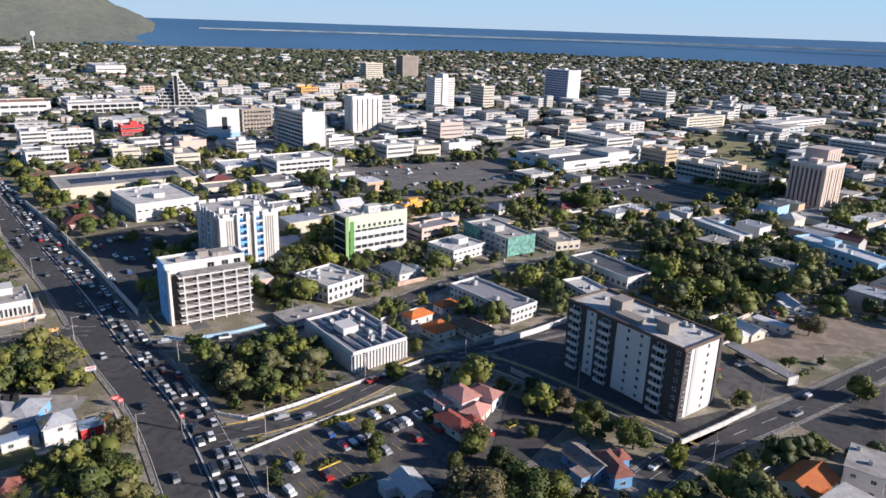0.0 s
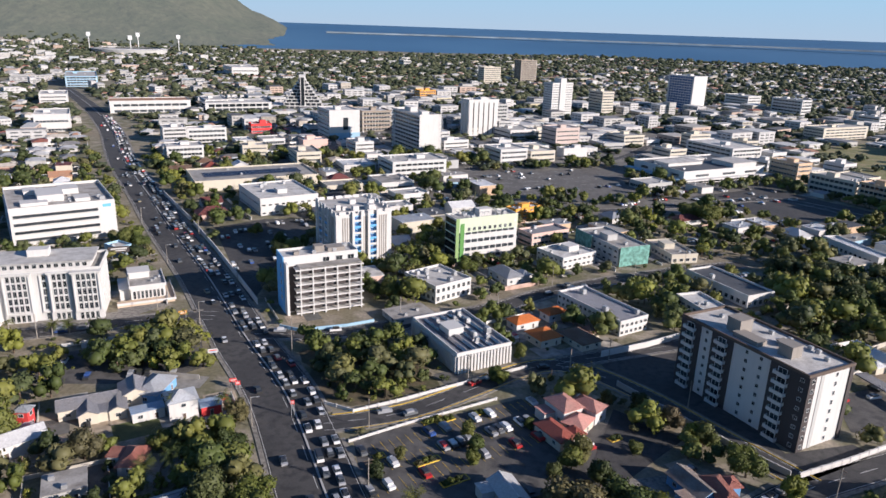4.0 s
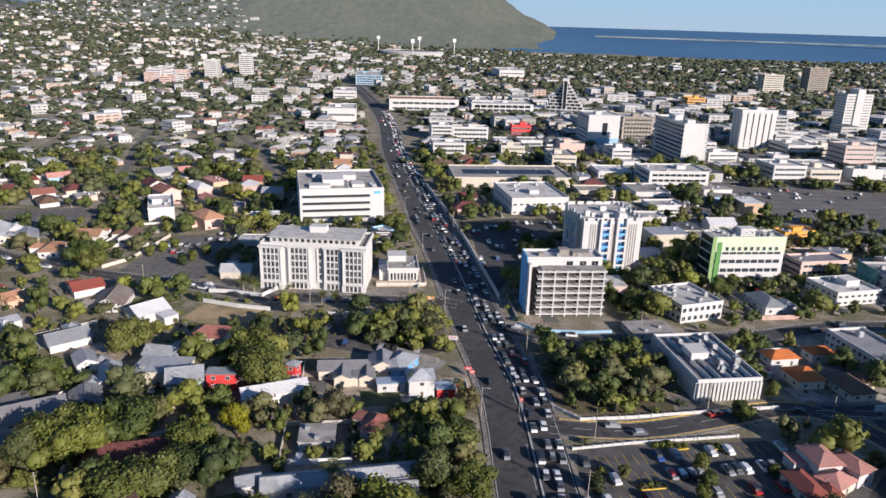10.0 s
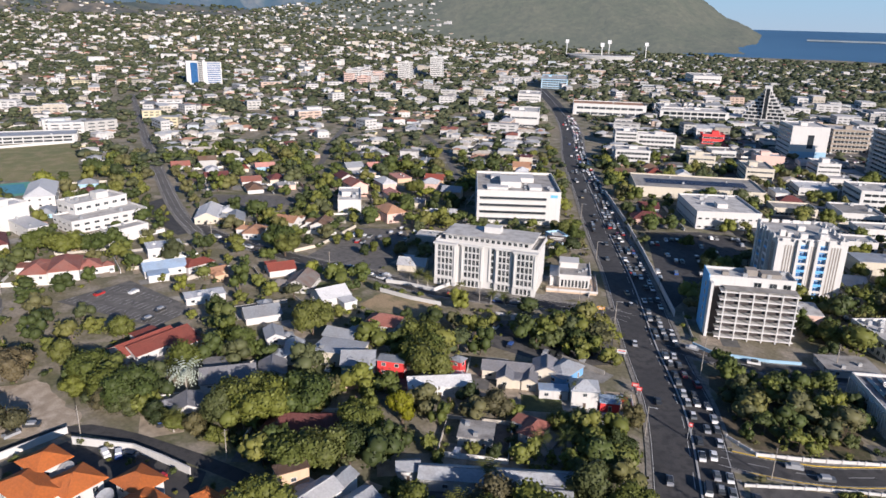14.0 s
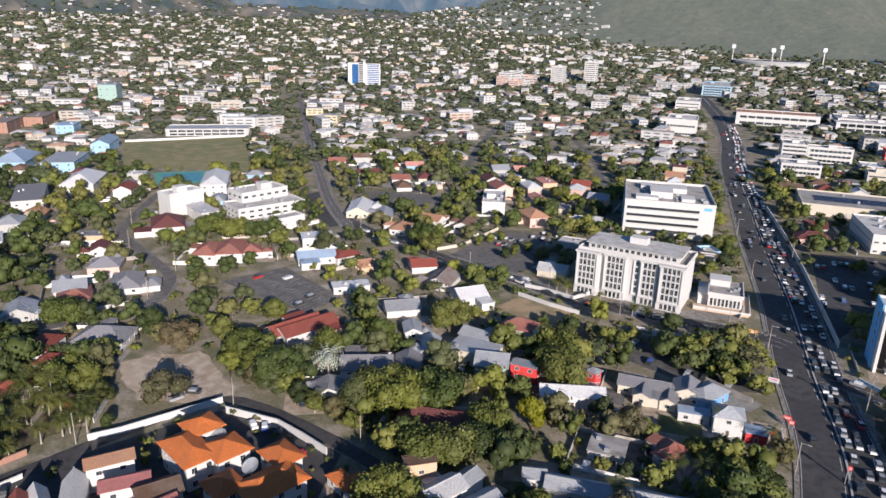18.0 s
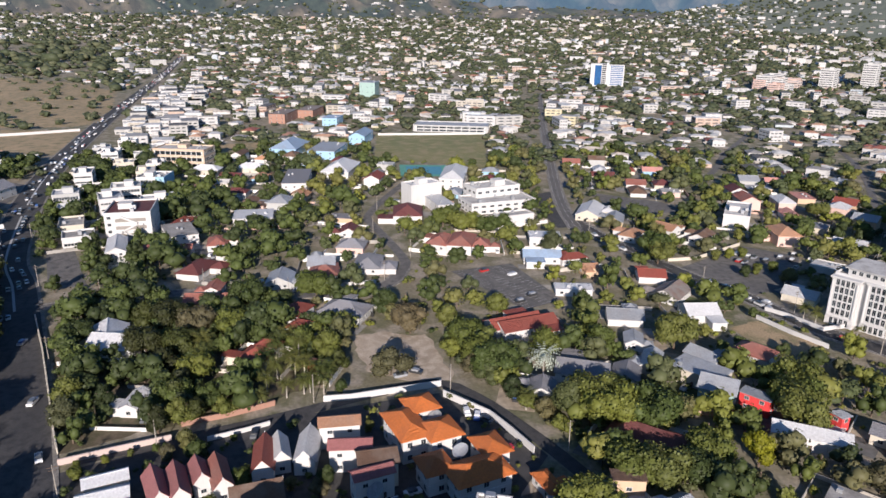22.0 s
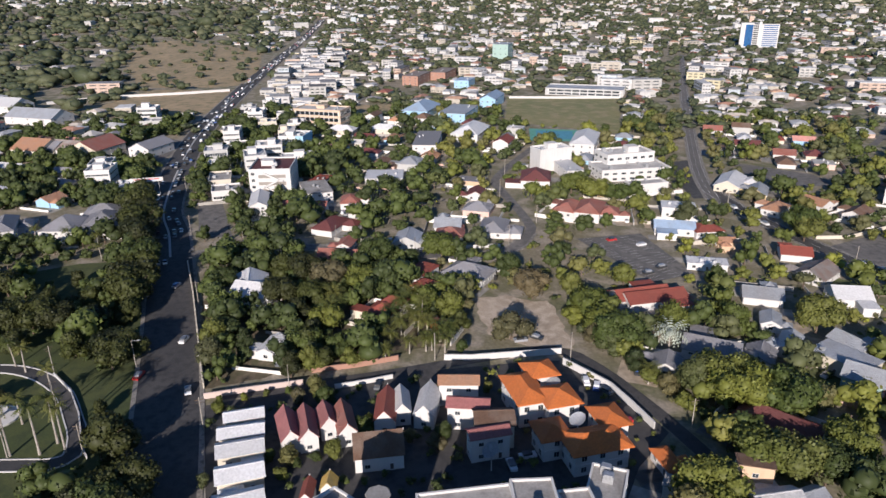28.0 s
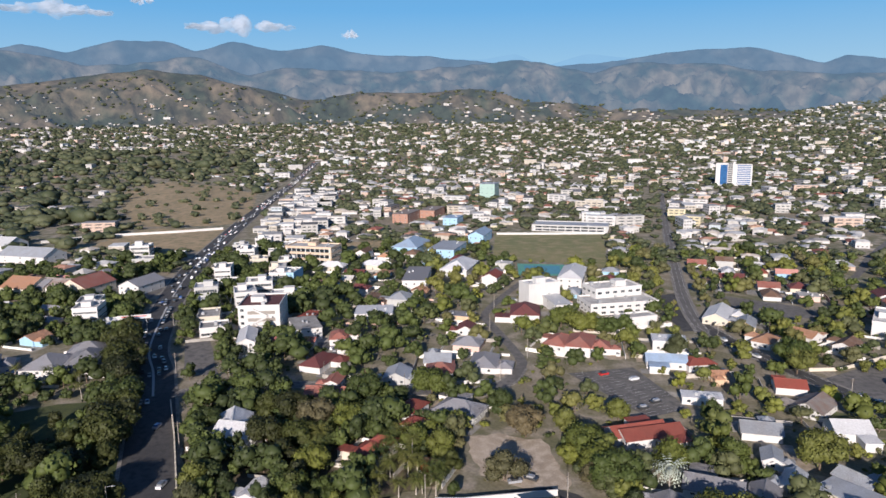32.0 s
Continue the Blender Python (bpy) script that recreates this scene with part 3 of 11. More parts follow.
az = np.radians(np.arange(-180.0, 181.0, 2.0))
rr = np.concatenate([[0.01], np.linspace(60, 1300, 14), np.linspace(1400, 4950, 40)])
A, R = np.meshgrid(az, rr)
X, Y = -R * np.sin(A), R * np.cos(A)
Z = rise_at(X, Y)
azd = np.degrees(A)
seaward = (azd > -70) & (azd < 46)
Z = np.where(~seaward & (R > 4300), np.maximum(Z, (R - 4300) / 650 * 118), Z)
Z = np.where(seaward & (R > 3700), -6.0, Z)
ground = tagged(new("ground", grid_mesh("ground", X, Y, Z, GROUND)), "dusty town ground of dry grass, soil and paving", "ground", kind="structure")

# sea, rising to the eye's level at the rim
SEA, st, sb = nodes_of("sea_water")
sc = ramp_of(st, noise_of(st, 0.0011, 3.0, stretch=(1.0, 1.0, 1.0)), ((0.35, (0.045, 0.125, 0.235)), (0.65, (0.065, 0.160, 0.28))))
st.links.new(sc, sb.inputs["Base Color"])
sb.inputs["Roughness"].default_value = 0.55
bump_of(st, sb, noise_of(st, 0.06, 4.0), 0.3, 1.0)
az = np.radians(np.arange(-72.0, 48.0, 1.5))
rr = np.linspace(2950, 4960, 24)
A, R = np.meshgrid(az, rr)
Zs = 0.6 + 109.6 * ((R - 2950) / 2010)
shore = 3050 + 120 * np.sin(A * 9) + 250 * smooth(0.05, 0.4, A) + 520 * (1.0 - smooth(-0.05, 0.22, A))
Zs = np.where(R < shore, -3.0, Zs - 109.6 * ((shore - 2950) / 2010) * (1 - (R - shore) / (4960 - shore)))
tagged(new("water", grid_mesh("water", -R * np.sin(A), R * np.cos(A), Zs, SEA)), "calm deep blue sea reaching the horizon", "sea", kind="structure")
# the long sand spit across the bay
az = np.radians(np.arange(-40.0, 19.0, 0.5))
SPIT = simple("spit_land", (0.22, 0.27, 0.30), 0.9, 0.0, 0.4, 0.01)
A, R = np.meshgrid(az, np.array([4190.0, 4198.0, 4208.0, 4216.0]))
w0 = np.array([0.0, 1.0, 1.0, 0.0])[:, None] * (7.2 + 0.9 * smooth(-0.05, -0.35, A) + 0.5 * np.sin(A * 40))
Zp = 0.6 + 109.6 * ((R - 2950) / 2010) - 9 + w0 + 2.0
tagged(new("trim", grid_mesh("sand_spit", -R * np.sin(A), R * np.cos(A), Zp, SPIT)), "thin pale sand spit across the bay", "land", kind="structure")


def hill_mat(name, a, bcol, s1, s2, haze_glow=None, amount=0.0, mottle=(0.55, 1.3)):
    m, t, b = nodes_of(name)
    f1 = ramp_of(t, noise_of(t, s1, 8.0), ((0.40, 0.0), (0.60, 1.0)))
    f2 = ramp_of(t, noise_of(t, s2, 6.0), ((0.38, mottle[0]), (0.62, mottle[1])))
    t.links.new(mix_rgb(t, 1.0, mix_rgb(t, f1, a, bcol), f2, "MULTIPLY"), b.inputs["Base Color"])
    b.inputs["Roughness"].default_value = 1.0
    b.inputs["Specular IOR Level"].default_value = 0.0
    bump_of(t, b, noise_of(t, s1 * 4, 7.0), 0.8, 22.0)
    # bluish emission mixed in imitates distance haze
    if haze_glow:
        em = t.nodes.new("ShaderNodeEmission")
        em.inputs[0].default_value = (*haze_glow, 1.0)
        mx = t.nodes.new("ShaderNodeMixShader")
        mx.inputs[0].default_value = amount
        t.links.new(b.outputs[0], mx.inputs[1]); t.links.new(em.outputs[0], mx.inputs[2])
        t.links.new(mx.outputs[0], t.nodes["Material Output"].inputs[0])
    return m


def ridge(name, a0, a1, r0, r1, table, mat, label, rough, seed, wave=900.0):
    """a range of hills between two distances, crest at the outer one"""

    def height(X, Y):
        az_, R = np.degrees(np.arctan2(-X, Y)), np.hypot(X, Y)
        S = np.clip((R - r0) / (r1 - r0), 0, 1)
        crest = 110.0 + r1 * np.tan(np.radians(skyline(az_, table)))
        base = rise_at(X, Y) - 12.0
        gully = (fbm(X, Y, wave, seed) - 0.9) * rough
        fade = np.clip((crest - base) / 160.0, 0.0, 1.0) * (0.07 + 3.0 * S * (1 - S) * np.clip((1 - S) * 3.5, 0, 1)) * np.clip(S * 6, 0, 1)
        return base + np.maximum(crest - base, 0.0) * S ** 1.2 + gully * fade

    HILLS.append((a0, a1, r0, r1, height))
    A, R = np.meshgrid(np.radians(np.arange(a0, a1 + 0.01, 0.22)), r0 + (r1 - r0) * np.linspace(0, 1, 44))
    X, Y = -R * np.sin(A), R * np.cos(A)
    Z = height(X, Y)
    Z[0] -= 10
    X = np.vstack([X, X[-1] * 1.03]); Y = np.vstack([Y, Y[-1] * 1.03]); Z = np.vstack([Z, Z[-1] - 160.0])
    return tagged(new(name, grid_mesh(name, X, Y, Z, mat)), label, "hill", kind="structure")


def land_at(x, y):
    """ground height with the lower hills on it"""
    z = rise_at(x, y)
    az_, r = np.degrees(np.arctan2(-x, y)), np.hypot(x, y)
    for a0, a1, r0, r1, height in HILLS[:2]:
        z = np.where((az_ > a0) & (az_ < a1) & (r > r0) & (r < r1), np.maximum(z, height(x, y)), z)
    return z


# each range has distance haze put in as a share of bluish emission
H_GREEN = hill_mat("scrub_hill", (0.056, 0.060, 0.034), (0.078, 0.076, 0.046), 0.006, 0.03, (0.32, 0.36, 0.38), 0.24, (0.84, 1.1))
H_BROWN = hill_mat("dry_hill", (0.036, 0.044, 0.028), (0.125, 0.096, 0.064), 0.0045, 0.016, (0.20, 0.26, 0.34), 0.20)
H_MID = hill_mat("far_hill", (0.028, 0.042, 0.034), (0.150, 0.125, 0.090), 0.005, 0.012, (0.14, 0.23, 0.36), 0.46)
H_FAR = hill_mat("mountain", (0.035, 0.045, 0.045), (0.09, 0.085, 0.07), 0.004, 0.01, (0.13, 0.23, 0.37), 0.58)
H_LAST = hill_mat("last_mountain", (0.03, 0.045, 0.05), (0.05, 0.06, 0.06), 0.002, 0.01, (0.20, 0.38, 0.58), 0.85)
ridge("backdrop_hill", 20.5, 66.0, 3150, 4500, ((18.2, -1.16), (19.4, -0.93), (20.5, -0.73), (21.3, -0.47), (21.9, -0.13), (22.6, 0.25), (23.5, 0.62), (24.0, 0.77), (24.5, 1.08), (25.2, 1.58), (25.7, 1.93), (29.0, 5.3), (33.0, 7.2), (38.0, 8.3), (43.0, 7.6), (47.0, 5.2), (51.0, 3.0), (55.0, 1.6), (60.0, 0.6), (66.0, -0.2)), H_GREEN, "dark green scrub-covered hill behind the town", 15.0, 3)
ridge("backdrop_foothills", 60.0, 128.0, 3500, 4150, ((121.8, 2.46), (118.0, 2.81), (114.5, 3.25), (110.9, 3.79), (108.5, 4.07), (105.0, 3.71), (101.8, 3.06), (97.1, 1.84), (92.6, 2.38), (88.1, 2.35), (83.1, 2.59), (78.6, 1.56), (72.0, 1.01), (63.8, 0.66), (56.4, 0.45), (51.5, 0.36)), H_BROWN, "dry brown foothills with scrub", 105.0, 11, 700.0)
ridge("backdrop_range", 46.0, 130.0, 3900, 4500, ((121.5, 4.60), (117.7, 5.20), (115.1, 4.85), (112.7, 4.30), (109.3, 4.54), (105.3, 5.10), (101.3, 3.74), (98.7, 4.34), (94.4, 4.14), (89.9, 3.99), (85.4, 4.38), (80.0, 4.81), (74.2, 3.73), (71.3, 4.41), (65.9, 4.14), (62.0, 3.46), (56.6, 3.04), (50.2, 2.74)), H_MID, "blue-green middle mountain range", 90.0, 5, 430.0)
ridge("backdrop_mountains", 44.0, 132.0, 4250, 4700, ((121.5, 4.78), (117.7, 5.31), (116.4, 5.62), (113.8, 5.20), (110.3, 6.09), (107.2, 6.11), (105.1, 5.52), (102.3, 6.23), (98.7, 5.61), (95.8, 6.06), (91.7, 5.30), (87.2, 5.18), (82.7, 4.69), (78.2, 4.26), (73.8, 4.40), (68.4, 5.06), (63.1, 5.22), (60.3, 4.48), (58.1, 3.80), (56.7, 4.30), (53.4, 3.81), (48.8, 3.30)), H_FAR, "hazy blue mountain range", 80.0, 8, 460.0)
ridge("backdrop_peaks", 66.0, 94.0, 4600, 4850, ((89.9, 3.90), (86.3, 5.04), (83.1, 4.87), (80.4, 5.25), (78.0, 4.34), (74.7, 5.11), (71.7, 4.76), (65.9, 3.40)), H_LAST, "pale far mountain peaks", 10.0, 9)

# ---- clouds ----
CLOUD, ct, cb = nodes_of("cloud")
cb.inputs["Base Color"].default_value = (0.55, 0.56, 0.60, 1.0)
cb.inputs["Roughness"].default_value = 1.0
# part of the cloud's brightness is put in as bluish emission
cem = ct.nodes.new("ShaderNodeEmission")
cem.inputs[0].default_value = (0.34, 0.44, 0.58, 1.0)
cmx = ct.nodes.new("ShaderNodeMixShader"); cmx.inputs[0].default_value = 0.55
ct.links.new(cb.outputs[0], cmx.inputs[1]); ct.links.new(cem.outputs[0], cmx.inputs[2])
cclear = ct.nodes.new("ShaderNodeBsdfTransparent")
cthin = ct.nodes.new("ShaderNodeMixShader")
ct.links.new(ramp_of(ct, noise_of(ct, 0.012, 6.0), ((0.35, 0.10), (0.7, 0.55))), cthin.inputs[0])
ct.links.new(cmx.outputs[0], cthin.inputs[2]); ct.links.new(cclear.outputs[0], cthin.inputs[1])
ct.links.new(cthin.outputs[0], ct.nodes["Material Output"].inputs[0])


def cloud(az, el, wide, high, seed):
    rng = random.Random(seed)
    bm = bmesh.new()
    for _ in range(34):
        u = rng.uniform(-1, 1)
        s = (1 - abs(u)) * rng.uniform(0.5, 1.0) + 0.15
        m = Matrix.Translation((u * wide, rng.uniform(-30, 30), s * high * rng.uniform(-0.15, 0.5))) @ Matrix.Diagonal((wide * 0.17, wide * 0.14, high * 0.42 * s, 1))
        bmesh.ops.create_icosphere(bm, subdivisions=3, radius=1.0, matrix=m)
    for v in bm.verts:
        v.co += Vector(noise.noise_vector(v.co * 0.02)) * 14 + Vector(noise.noise_vector(v.co * 0.06)) * 7
    me = bpy.data.meshes.new("cloud")
    bm.to_mesh(me); bm.free()
    me.materials.append(CLOUD)
    me.polygons.foreach_set("use_smooth", np.ones(len(me.polygons), dtype=bool))
    a, r = radians(az), 4780.0
    ob = new("backdrop_cloud", me)
    ob.matrix_world = pose(-r * math.sin(a), r * math.cos(a), 110 + r * math.tan(radians(el)), 0, 0, az)
    tagged(ob, "small pale fair-weather cloud over the mountains", "cloud", kind="structure")


cloud(101.7, 7.25, 300, 115, 1)
cloud(114.2, 7.9, 270, 80, 2)
cloud(93.4, 6.7, 55, 60, 3)
cloud(108.5, 8.9, 65, 70, 4)


# ---- roads ----
ROADS = []      # sampled centre lines with half widths


def curve(points, step=6.0):
    """smooth line through the given points"""
    p = [np.array(q, float) for q in points]
    p = [2 * p[0] - p[1]] + p + [2 * p[-1] - p[-2]]
    out = []
    for i in range(1, len(p) - 2):
        n = max(2, int(np.linalg.norm(p[i + 1] - p[i]) / step))
        for k in range(n):
            t = k / n
            out.append(0.5 * ((2 * p[i]) + (p[i + 1] - p[i - 1]) * t + (2 * p[i - 1] - 5 * p[i] + 4 * p[i + 1] - p[i + 2]) * t * t + (3 * p[i] - p[i - 1] - 3 * p[i + 1] + p[i + 2]) * t ** 3))
    out.append(p[-2])
    return np.array(out)


def frames_of(c):
    t = np.gradient(c, axis=0)
    t /= np.linalg.norm(t, axis=1)[:, None]
    return t, np.stack([-t[:, 1], t[:, 0]], 1)       # forward, left


def ribbon(s, c, nrm, a, b, z0, z1, keep=None):
    """a strip between offsets a and b left of the line, z0 to z1 high"""
    for i in range(len(c) - 1):
        if keep is not None and not keep[i]:
            continue
        q = [c[i] + nrm[i] * a, c[i + 1] + nrm[i + 1] * a, c[i + 1] + nrm[i + 1] * b, c[i] + nrm[i] * b]
        zz = [float(rise_at(v[0], v[1])) for v in q]
        if z0 is None:
            s.add([(v[0], v[1], z + z1) for v, z in zip(q, zz)], ((3, 2, 1, 0),) if b > a else ((0, 1, 2, 3),))
        else:
            s.add([(v[0], v[1], z + z0) for v, z in zip(q, zz)] + [(v[0], v[1], z + z1) for v, z in zip(q, zz)], tuple(tuple(reversed(f)) for f in BOXF) if b > a else BOXF)


def road(points, width, pave=1.3, line="dash", label="worn grey asphalt street", step=6.0):
    c = curve(points, step)
    t, nrm = frames_of(c)
    z = 0.06 + 0.005 * len(ROADS)
    ROADS.append((c, width / 2, pave))
    s = Solid()
    ribbon(s, c, nrm, -width / 2, width / 2, None, z)
    ob = tagged(new("road", s.mesh("road", LANE if 4.8 < width < 7.0 else ASPHALT)), label, "road", kind="structure")
    m = Solid()
    if line:
        w = 0.14
        keep = [line == "solid" or i % 2 == 0 for i in range(len(c))]
        ribbon(m, c, nrm, -w / 2, w / 2, None, z + 0.012, keep)
        for e in (-width / 2 + 0.5, width / 2 - 0.5):
            ribbon(m, c, nrm, e - 0.06, e + 0.06, None, z + 0.012)
        tagged(new("road_marking", m.mesh("road_marking", PAINT_W)), "worn white painted lane lines", "marking", kind="structure")
    return c, t, nrm


def near_road(x, y, extra=0.0, skip=None):
    for i, (c, hw, pv) in enumerate(ROADS):
        if i == skip:
            continue
        if np.min((c[:, 0] - x) ** 2 + (c[:, 1] - y) ** 2) < (hw + extra) ** 2:
            return True
    return False


MAIN, MAIN_T, MAIN_N = road(((-36.1, 116.9), (-48.4, 135.4), (-76.6, 180.3), (-107.0, 217.4), (-151.3, 274.1), (-207.3, 340.5), (-259.1, 404.6), (-343.7, 508.0), (-449.4, 649.8), (-573.6, 798.0), (-780.7, 1025.2)), 21.0, line="dash", label="wide main avenue of worn asphalt")
road(((-59.4, 168.7), (-53.0, 171.3), (-37.2, 180.2), (-22.3, 195.4), (-5.1, 214.6), (6.6, 220.9), (18.3, 218.2), (34.5, 206.1), (56.9, 182.9), (72.6, 166.8)), 8.5)
road(((6.6, 221.8), (27.7, 234.8), (53.3, 249.3)), 7.5)
road(((57.0, 153.4), (73.4, 166.8), (116.5, 193.3), (161.0, 222.7), (206.7, 249.4)), 9.5)
road(((-104.2, 221.3), (-95.1, 223.3), (-74.9, 228.8), (-45.6, 247.6), (-16.5, 270.2), (7.5, 295.9), (59.4, 333.1), (99.3, 355.9)), 9.0)
road(((-125.2, 233.4), (-141.3, 228.4), (-194.8, 195.8), (-230.1, 188.3), (-264.1, 177.2), (-313.8, 166.2), (-357.4, 163.5)), 9.0)[0]
road(((-340.3, 158.5), (-397.0, 172.8), (-509.9, 211.2), (-717.5, 285.4), (-1033.3, 402.1)), 6.8)
road(((-291.3, 51.0), (-304.7, 56.1), (-333.6, 54.1), (-363.3, 50.5), (-386.6, 49.0), (-420.0, 62.1), (-466.0, 84.3)), 5.0, pave=0.0, line=None)
road(((-281.0, -95.5), (-287.0, -72.8), (-287.0, -47.2), (-281.5, -21.0), (-274.5, 2.0), (-272.9, 30.8), (-280.9, 45.4), (-297.9, 53.5)), 5.5, line=None)
road(((-171.2, -55.3), (-175.4, -30.1), (-180.0, -7.0), (-187.1, 21.0), (-191.0, 43.9), (-179.5, 54.6), (-160.9, 62.8), (-146.4, 68.0), (-129.4, 72.9), (-113.5, 75.6)), 4.6, pave=0.0, line=None)
BIG, BIG_T, BIG_N = road(((-60.0, -42.0), (-115.9, -55.9), (-147.5, -63.6), (-180.5, -72.5), (-241.3, -90.6), (-303.6, -110.5), (-360.0, -129.8), (-513.5, -156.8), (-696.8, -171.1), (-930.6, -181.9), (-1327.7, -193.8), (-1779.9, -201.5)), 17.0, line=None, label="broad avenue of dark asphalt in tree shade")
road(((-70.8, 458.8), (-28.4, 453.0), (31.8, 448.1), (89.8, 480.4), (160.7, 518.0), (214.6, 471.4)), 9.0)
road(((-72.1, 558.8), (-8.6, 603.0), (48.5, 641.9), (89.3, 724.4), (122.8, 840.2)), 9.0)
road(((-441.0, 304.8), (-474.2, 336.5), (-527.0, 380.8), (-634.6, 486.7)), 5.0, pave=0.0, line=None)
road(((-345.8, 362.4), (-407.7, 415.0), (-464.3, 457.2), (-522.8, 494.4)), 5.0, pave=0.0, line=None)
LOOP, LOOP_T, LOOP_N = road(((-188.6, -137.8), (-190.2, -128.5), (-188.8, -119.5), (-183.8, -109.9), (-174.7, -100.1), (-162.3, -92.1), (-154.5, -87.7), (-146.6, -85.7), (-143.4, -89.2), (-143.3, -95.5), (-144.0, -112.2)), 4.2, pave=0.0, line=None, label="curved asphalt park drive", step=3.0)
for ri, (c, hw, pv) in enumerate(list(ROADS)):
    if pv <= 0:
        continue
    t, nrm = frames_of(c)
    s = Solid()
    for sg in (1, -1):
        mid = c + nrm * sg * (hw + pv / 2)
        keep = [not near_road((mid[i][0] + mid[i + 1][0]) / 2, (mid[i][1] + mid[i + 1][1]) / 2, 1.0, ri) and np.hypot(*mid[i]) < 900 for i in range(len(c) - 1)]
        ribbon(s, c, nrm, sg * hw, sg * (hw + pv), 0.0, 0.19, keep)
    if s.f:
        tagged(new("pavement", s.mesh("pavement", PAVE)), "raised concrete pavement with kerb", "pavement", kind="structure")
s = Solid()
for a, b in ((2.1, 2.45), (-2.45, -2.1)):
    ribbon(s, LOOP, LOOP_N, a, b, 0.0, 0.30)
tagged(new("kerb", s.mesh("kerb", WALL["white"])), "white painted kerb of a curved park drive", "kerb", kind="structure")
# median kerb of the main avenue
s = Solid()
ribbon(s, MAIN, MAIN_N, -1.6, -1.1, 0.0, 0.32, [i > 1 and i % 40 not in (0, 1, 2) for i in range(len(MAIN))])
tagged(new("median_kerb", s.mesh("median_kerb", WALL["grey"])), "low concrete median kerb down the avenue", "kerb", kind="structure")
s = Solid()
ribbon(s, BIG, BIG_N, -0.5, 0.5, 0.0, 0.2, [i % 30 > 3 and i > 34 for i in range(len(BIG))])
tagged(new("median_kerb", s.mesh("median_kerb", WALL["grey"])), "low concrete median kerb down the avenue", "kerb", kind="structure")

s = Solid()
c_, hw_, _ = ROADS[1]
_, nn_ = frames_of(c_)
for sg in (1, -1):
    ribbon(s, c_, nn_, sg * (hw_ - 0.02), sg * (hw_ + 0.22), 0.0, 0.24, [not near_road(*(c_[i] + nn_[i] * sg * hw_), 0.4, 1) for i in range(len(c_) - 1)])
tagged(new("kerb", s.mesh("kerb", PAINT_Y)), "yellow painted kerb along a side street", "kerb", kind="structure")
PATCHES = []


def inside(poly, x, y):
    k = False
    n = len(poly)
    for i in range(n):
        (x1, y1), (x2, y2) = poly[i], poly[(i + 1) % n]
        if (y1 > y) != (y2 > y) and x < (x2 - x1) * (y - y1) / (y2 - y1) + x1:
            k = not k
    return k


def ragged(pts, amp, seed):
    """the same outline with an uneven, worn edge"""
    r_ = random.Random(seed)
    out = []
    for (x0, y0), (x1, y1) in zip(pts, pts[1:] + pts[:1]):
        run = math.hypot(x1 - x0, y1 - y0)
        n = max(2, int(run / 2.2))
        a = 0.0
        for i in range(n):
            a = 0.6 * a + r_.uniform(-amp, amp)
            k = i / n
            out.append((x0 + (x1 - x0) * k - (y1 - y0) / run * a, y0 + (y1 - y0) * k + (x1 - x0) / run * a))
    return out


def patch(name, pts, mat, label, category, taken=True, rag=0.0):
    """a flat piece of ground of its own surface, a little proud of the earth"""
    z = 0.02 + 0.0025 * len(PATCHES)
    PATCHES.append((pts, taken))
    if rag:
        pts = ragged(tuple(pts), rag, len(PATCHES))
    me = mesh_of(name, [(x, y, float(rise_at(x, y)) + z) for x, y in pts], [tuple(range(len(pts)))], mat)
    if me.polygons[0].normal.z < 0:
        me.flip_normals()
    return tagged(new(name, me), label, category, kind="structure")


TOWNPAVE = ground_mat("town_paving", (0.150, 0.142, 0.130), (0.205, 0.192, 0.172), (0.095, 0.092, 0.086), 0.03, 0.14, 0.95, 1.5)
paved = [(-r_ * math.sin(radians(a_)), r_ * math.cos(radians(a_))) for r_, a_ in ((415, 24), (520, 25), (900, 24.5), (1250, 22), (1250, 8), (1100, -4), (840, -12), (560, -18), (470, -13), (430, 0), (405, 10), (400, 18))]
me = mesh_of("downtown_paving", [(x, y, 0.012) for x, y in paved], [tuple(range(len(paved)))], TOWNPAVE)
if me.polygons[0].normal.z < 0:
    me.flip_normals()
tagged(new("downtown_paving", me), "patchy paved ground between the business blocks", "paving", kind="structure")
patch("car_park", ((-49.4, 163.7), (-32.9, 174.3), (-4.4, 195.3), (39.3, 178.9), (21.1, 153.1), (0.2, 140.0), (-38.7, 138.5)), LOTMAT, "grey asphalt car park with yellow bay lines", "car park")
patch("car_park_mall", ((-70.6, 547.2), (61.1, 606.8), (58.2, 484.9), (-29.1, 464.4)), LANE, "large sloping asphalt car park of a shopping centre", "car park")
patch("car_park_small", ((-288.8, 73.8), (-293.4, 104.6), (-246.4, 111.2), (-239.9, 92.3)), LANE, "small asphalt car park with white bay lines", "car park")
patch("car_park_office", ((-183.5, 347.2), (-117.5, 247.8), (-124.2, 299.5), (-128.2, 353.0), (-142.0, 379.4), (-164.0, 371.1)), ASPHALT, "shaded asphalt yard with parked cars", "car park")
patch("car_park_terrace", ((-270.6, 178.8), (-294.4, 230.0), (-274.4, 247.7), (-242.5, 220.6), (-231.8, 186.1)), LANE, "asphalt car park with hedged rows", "car park")
patch("car_park_mall_east", ((98.8, 509.2), (163.6, 561.0), (217.2, 497.5), (151.0, 444.7)), ASPHALT, "asphalt car park beside the shopping centre", "car park")
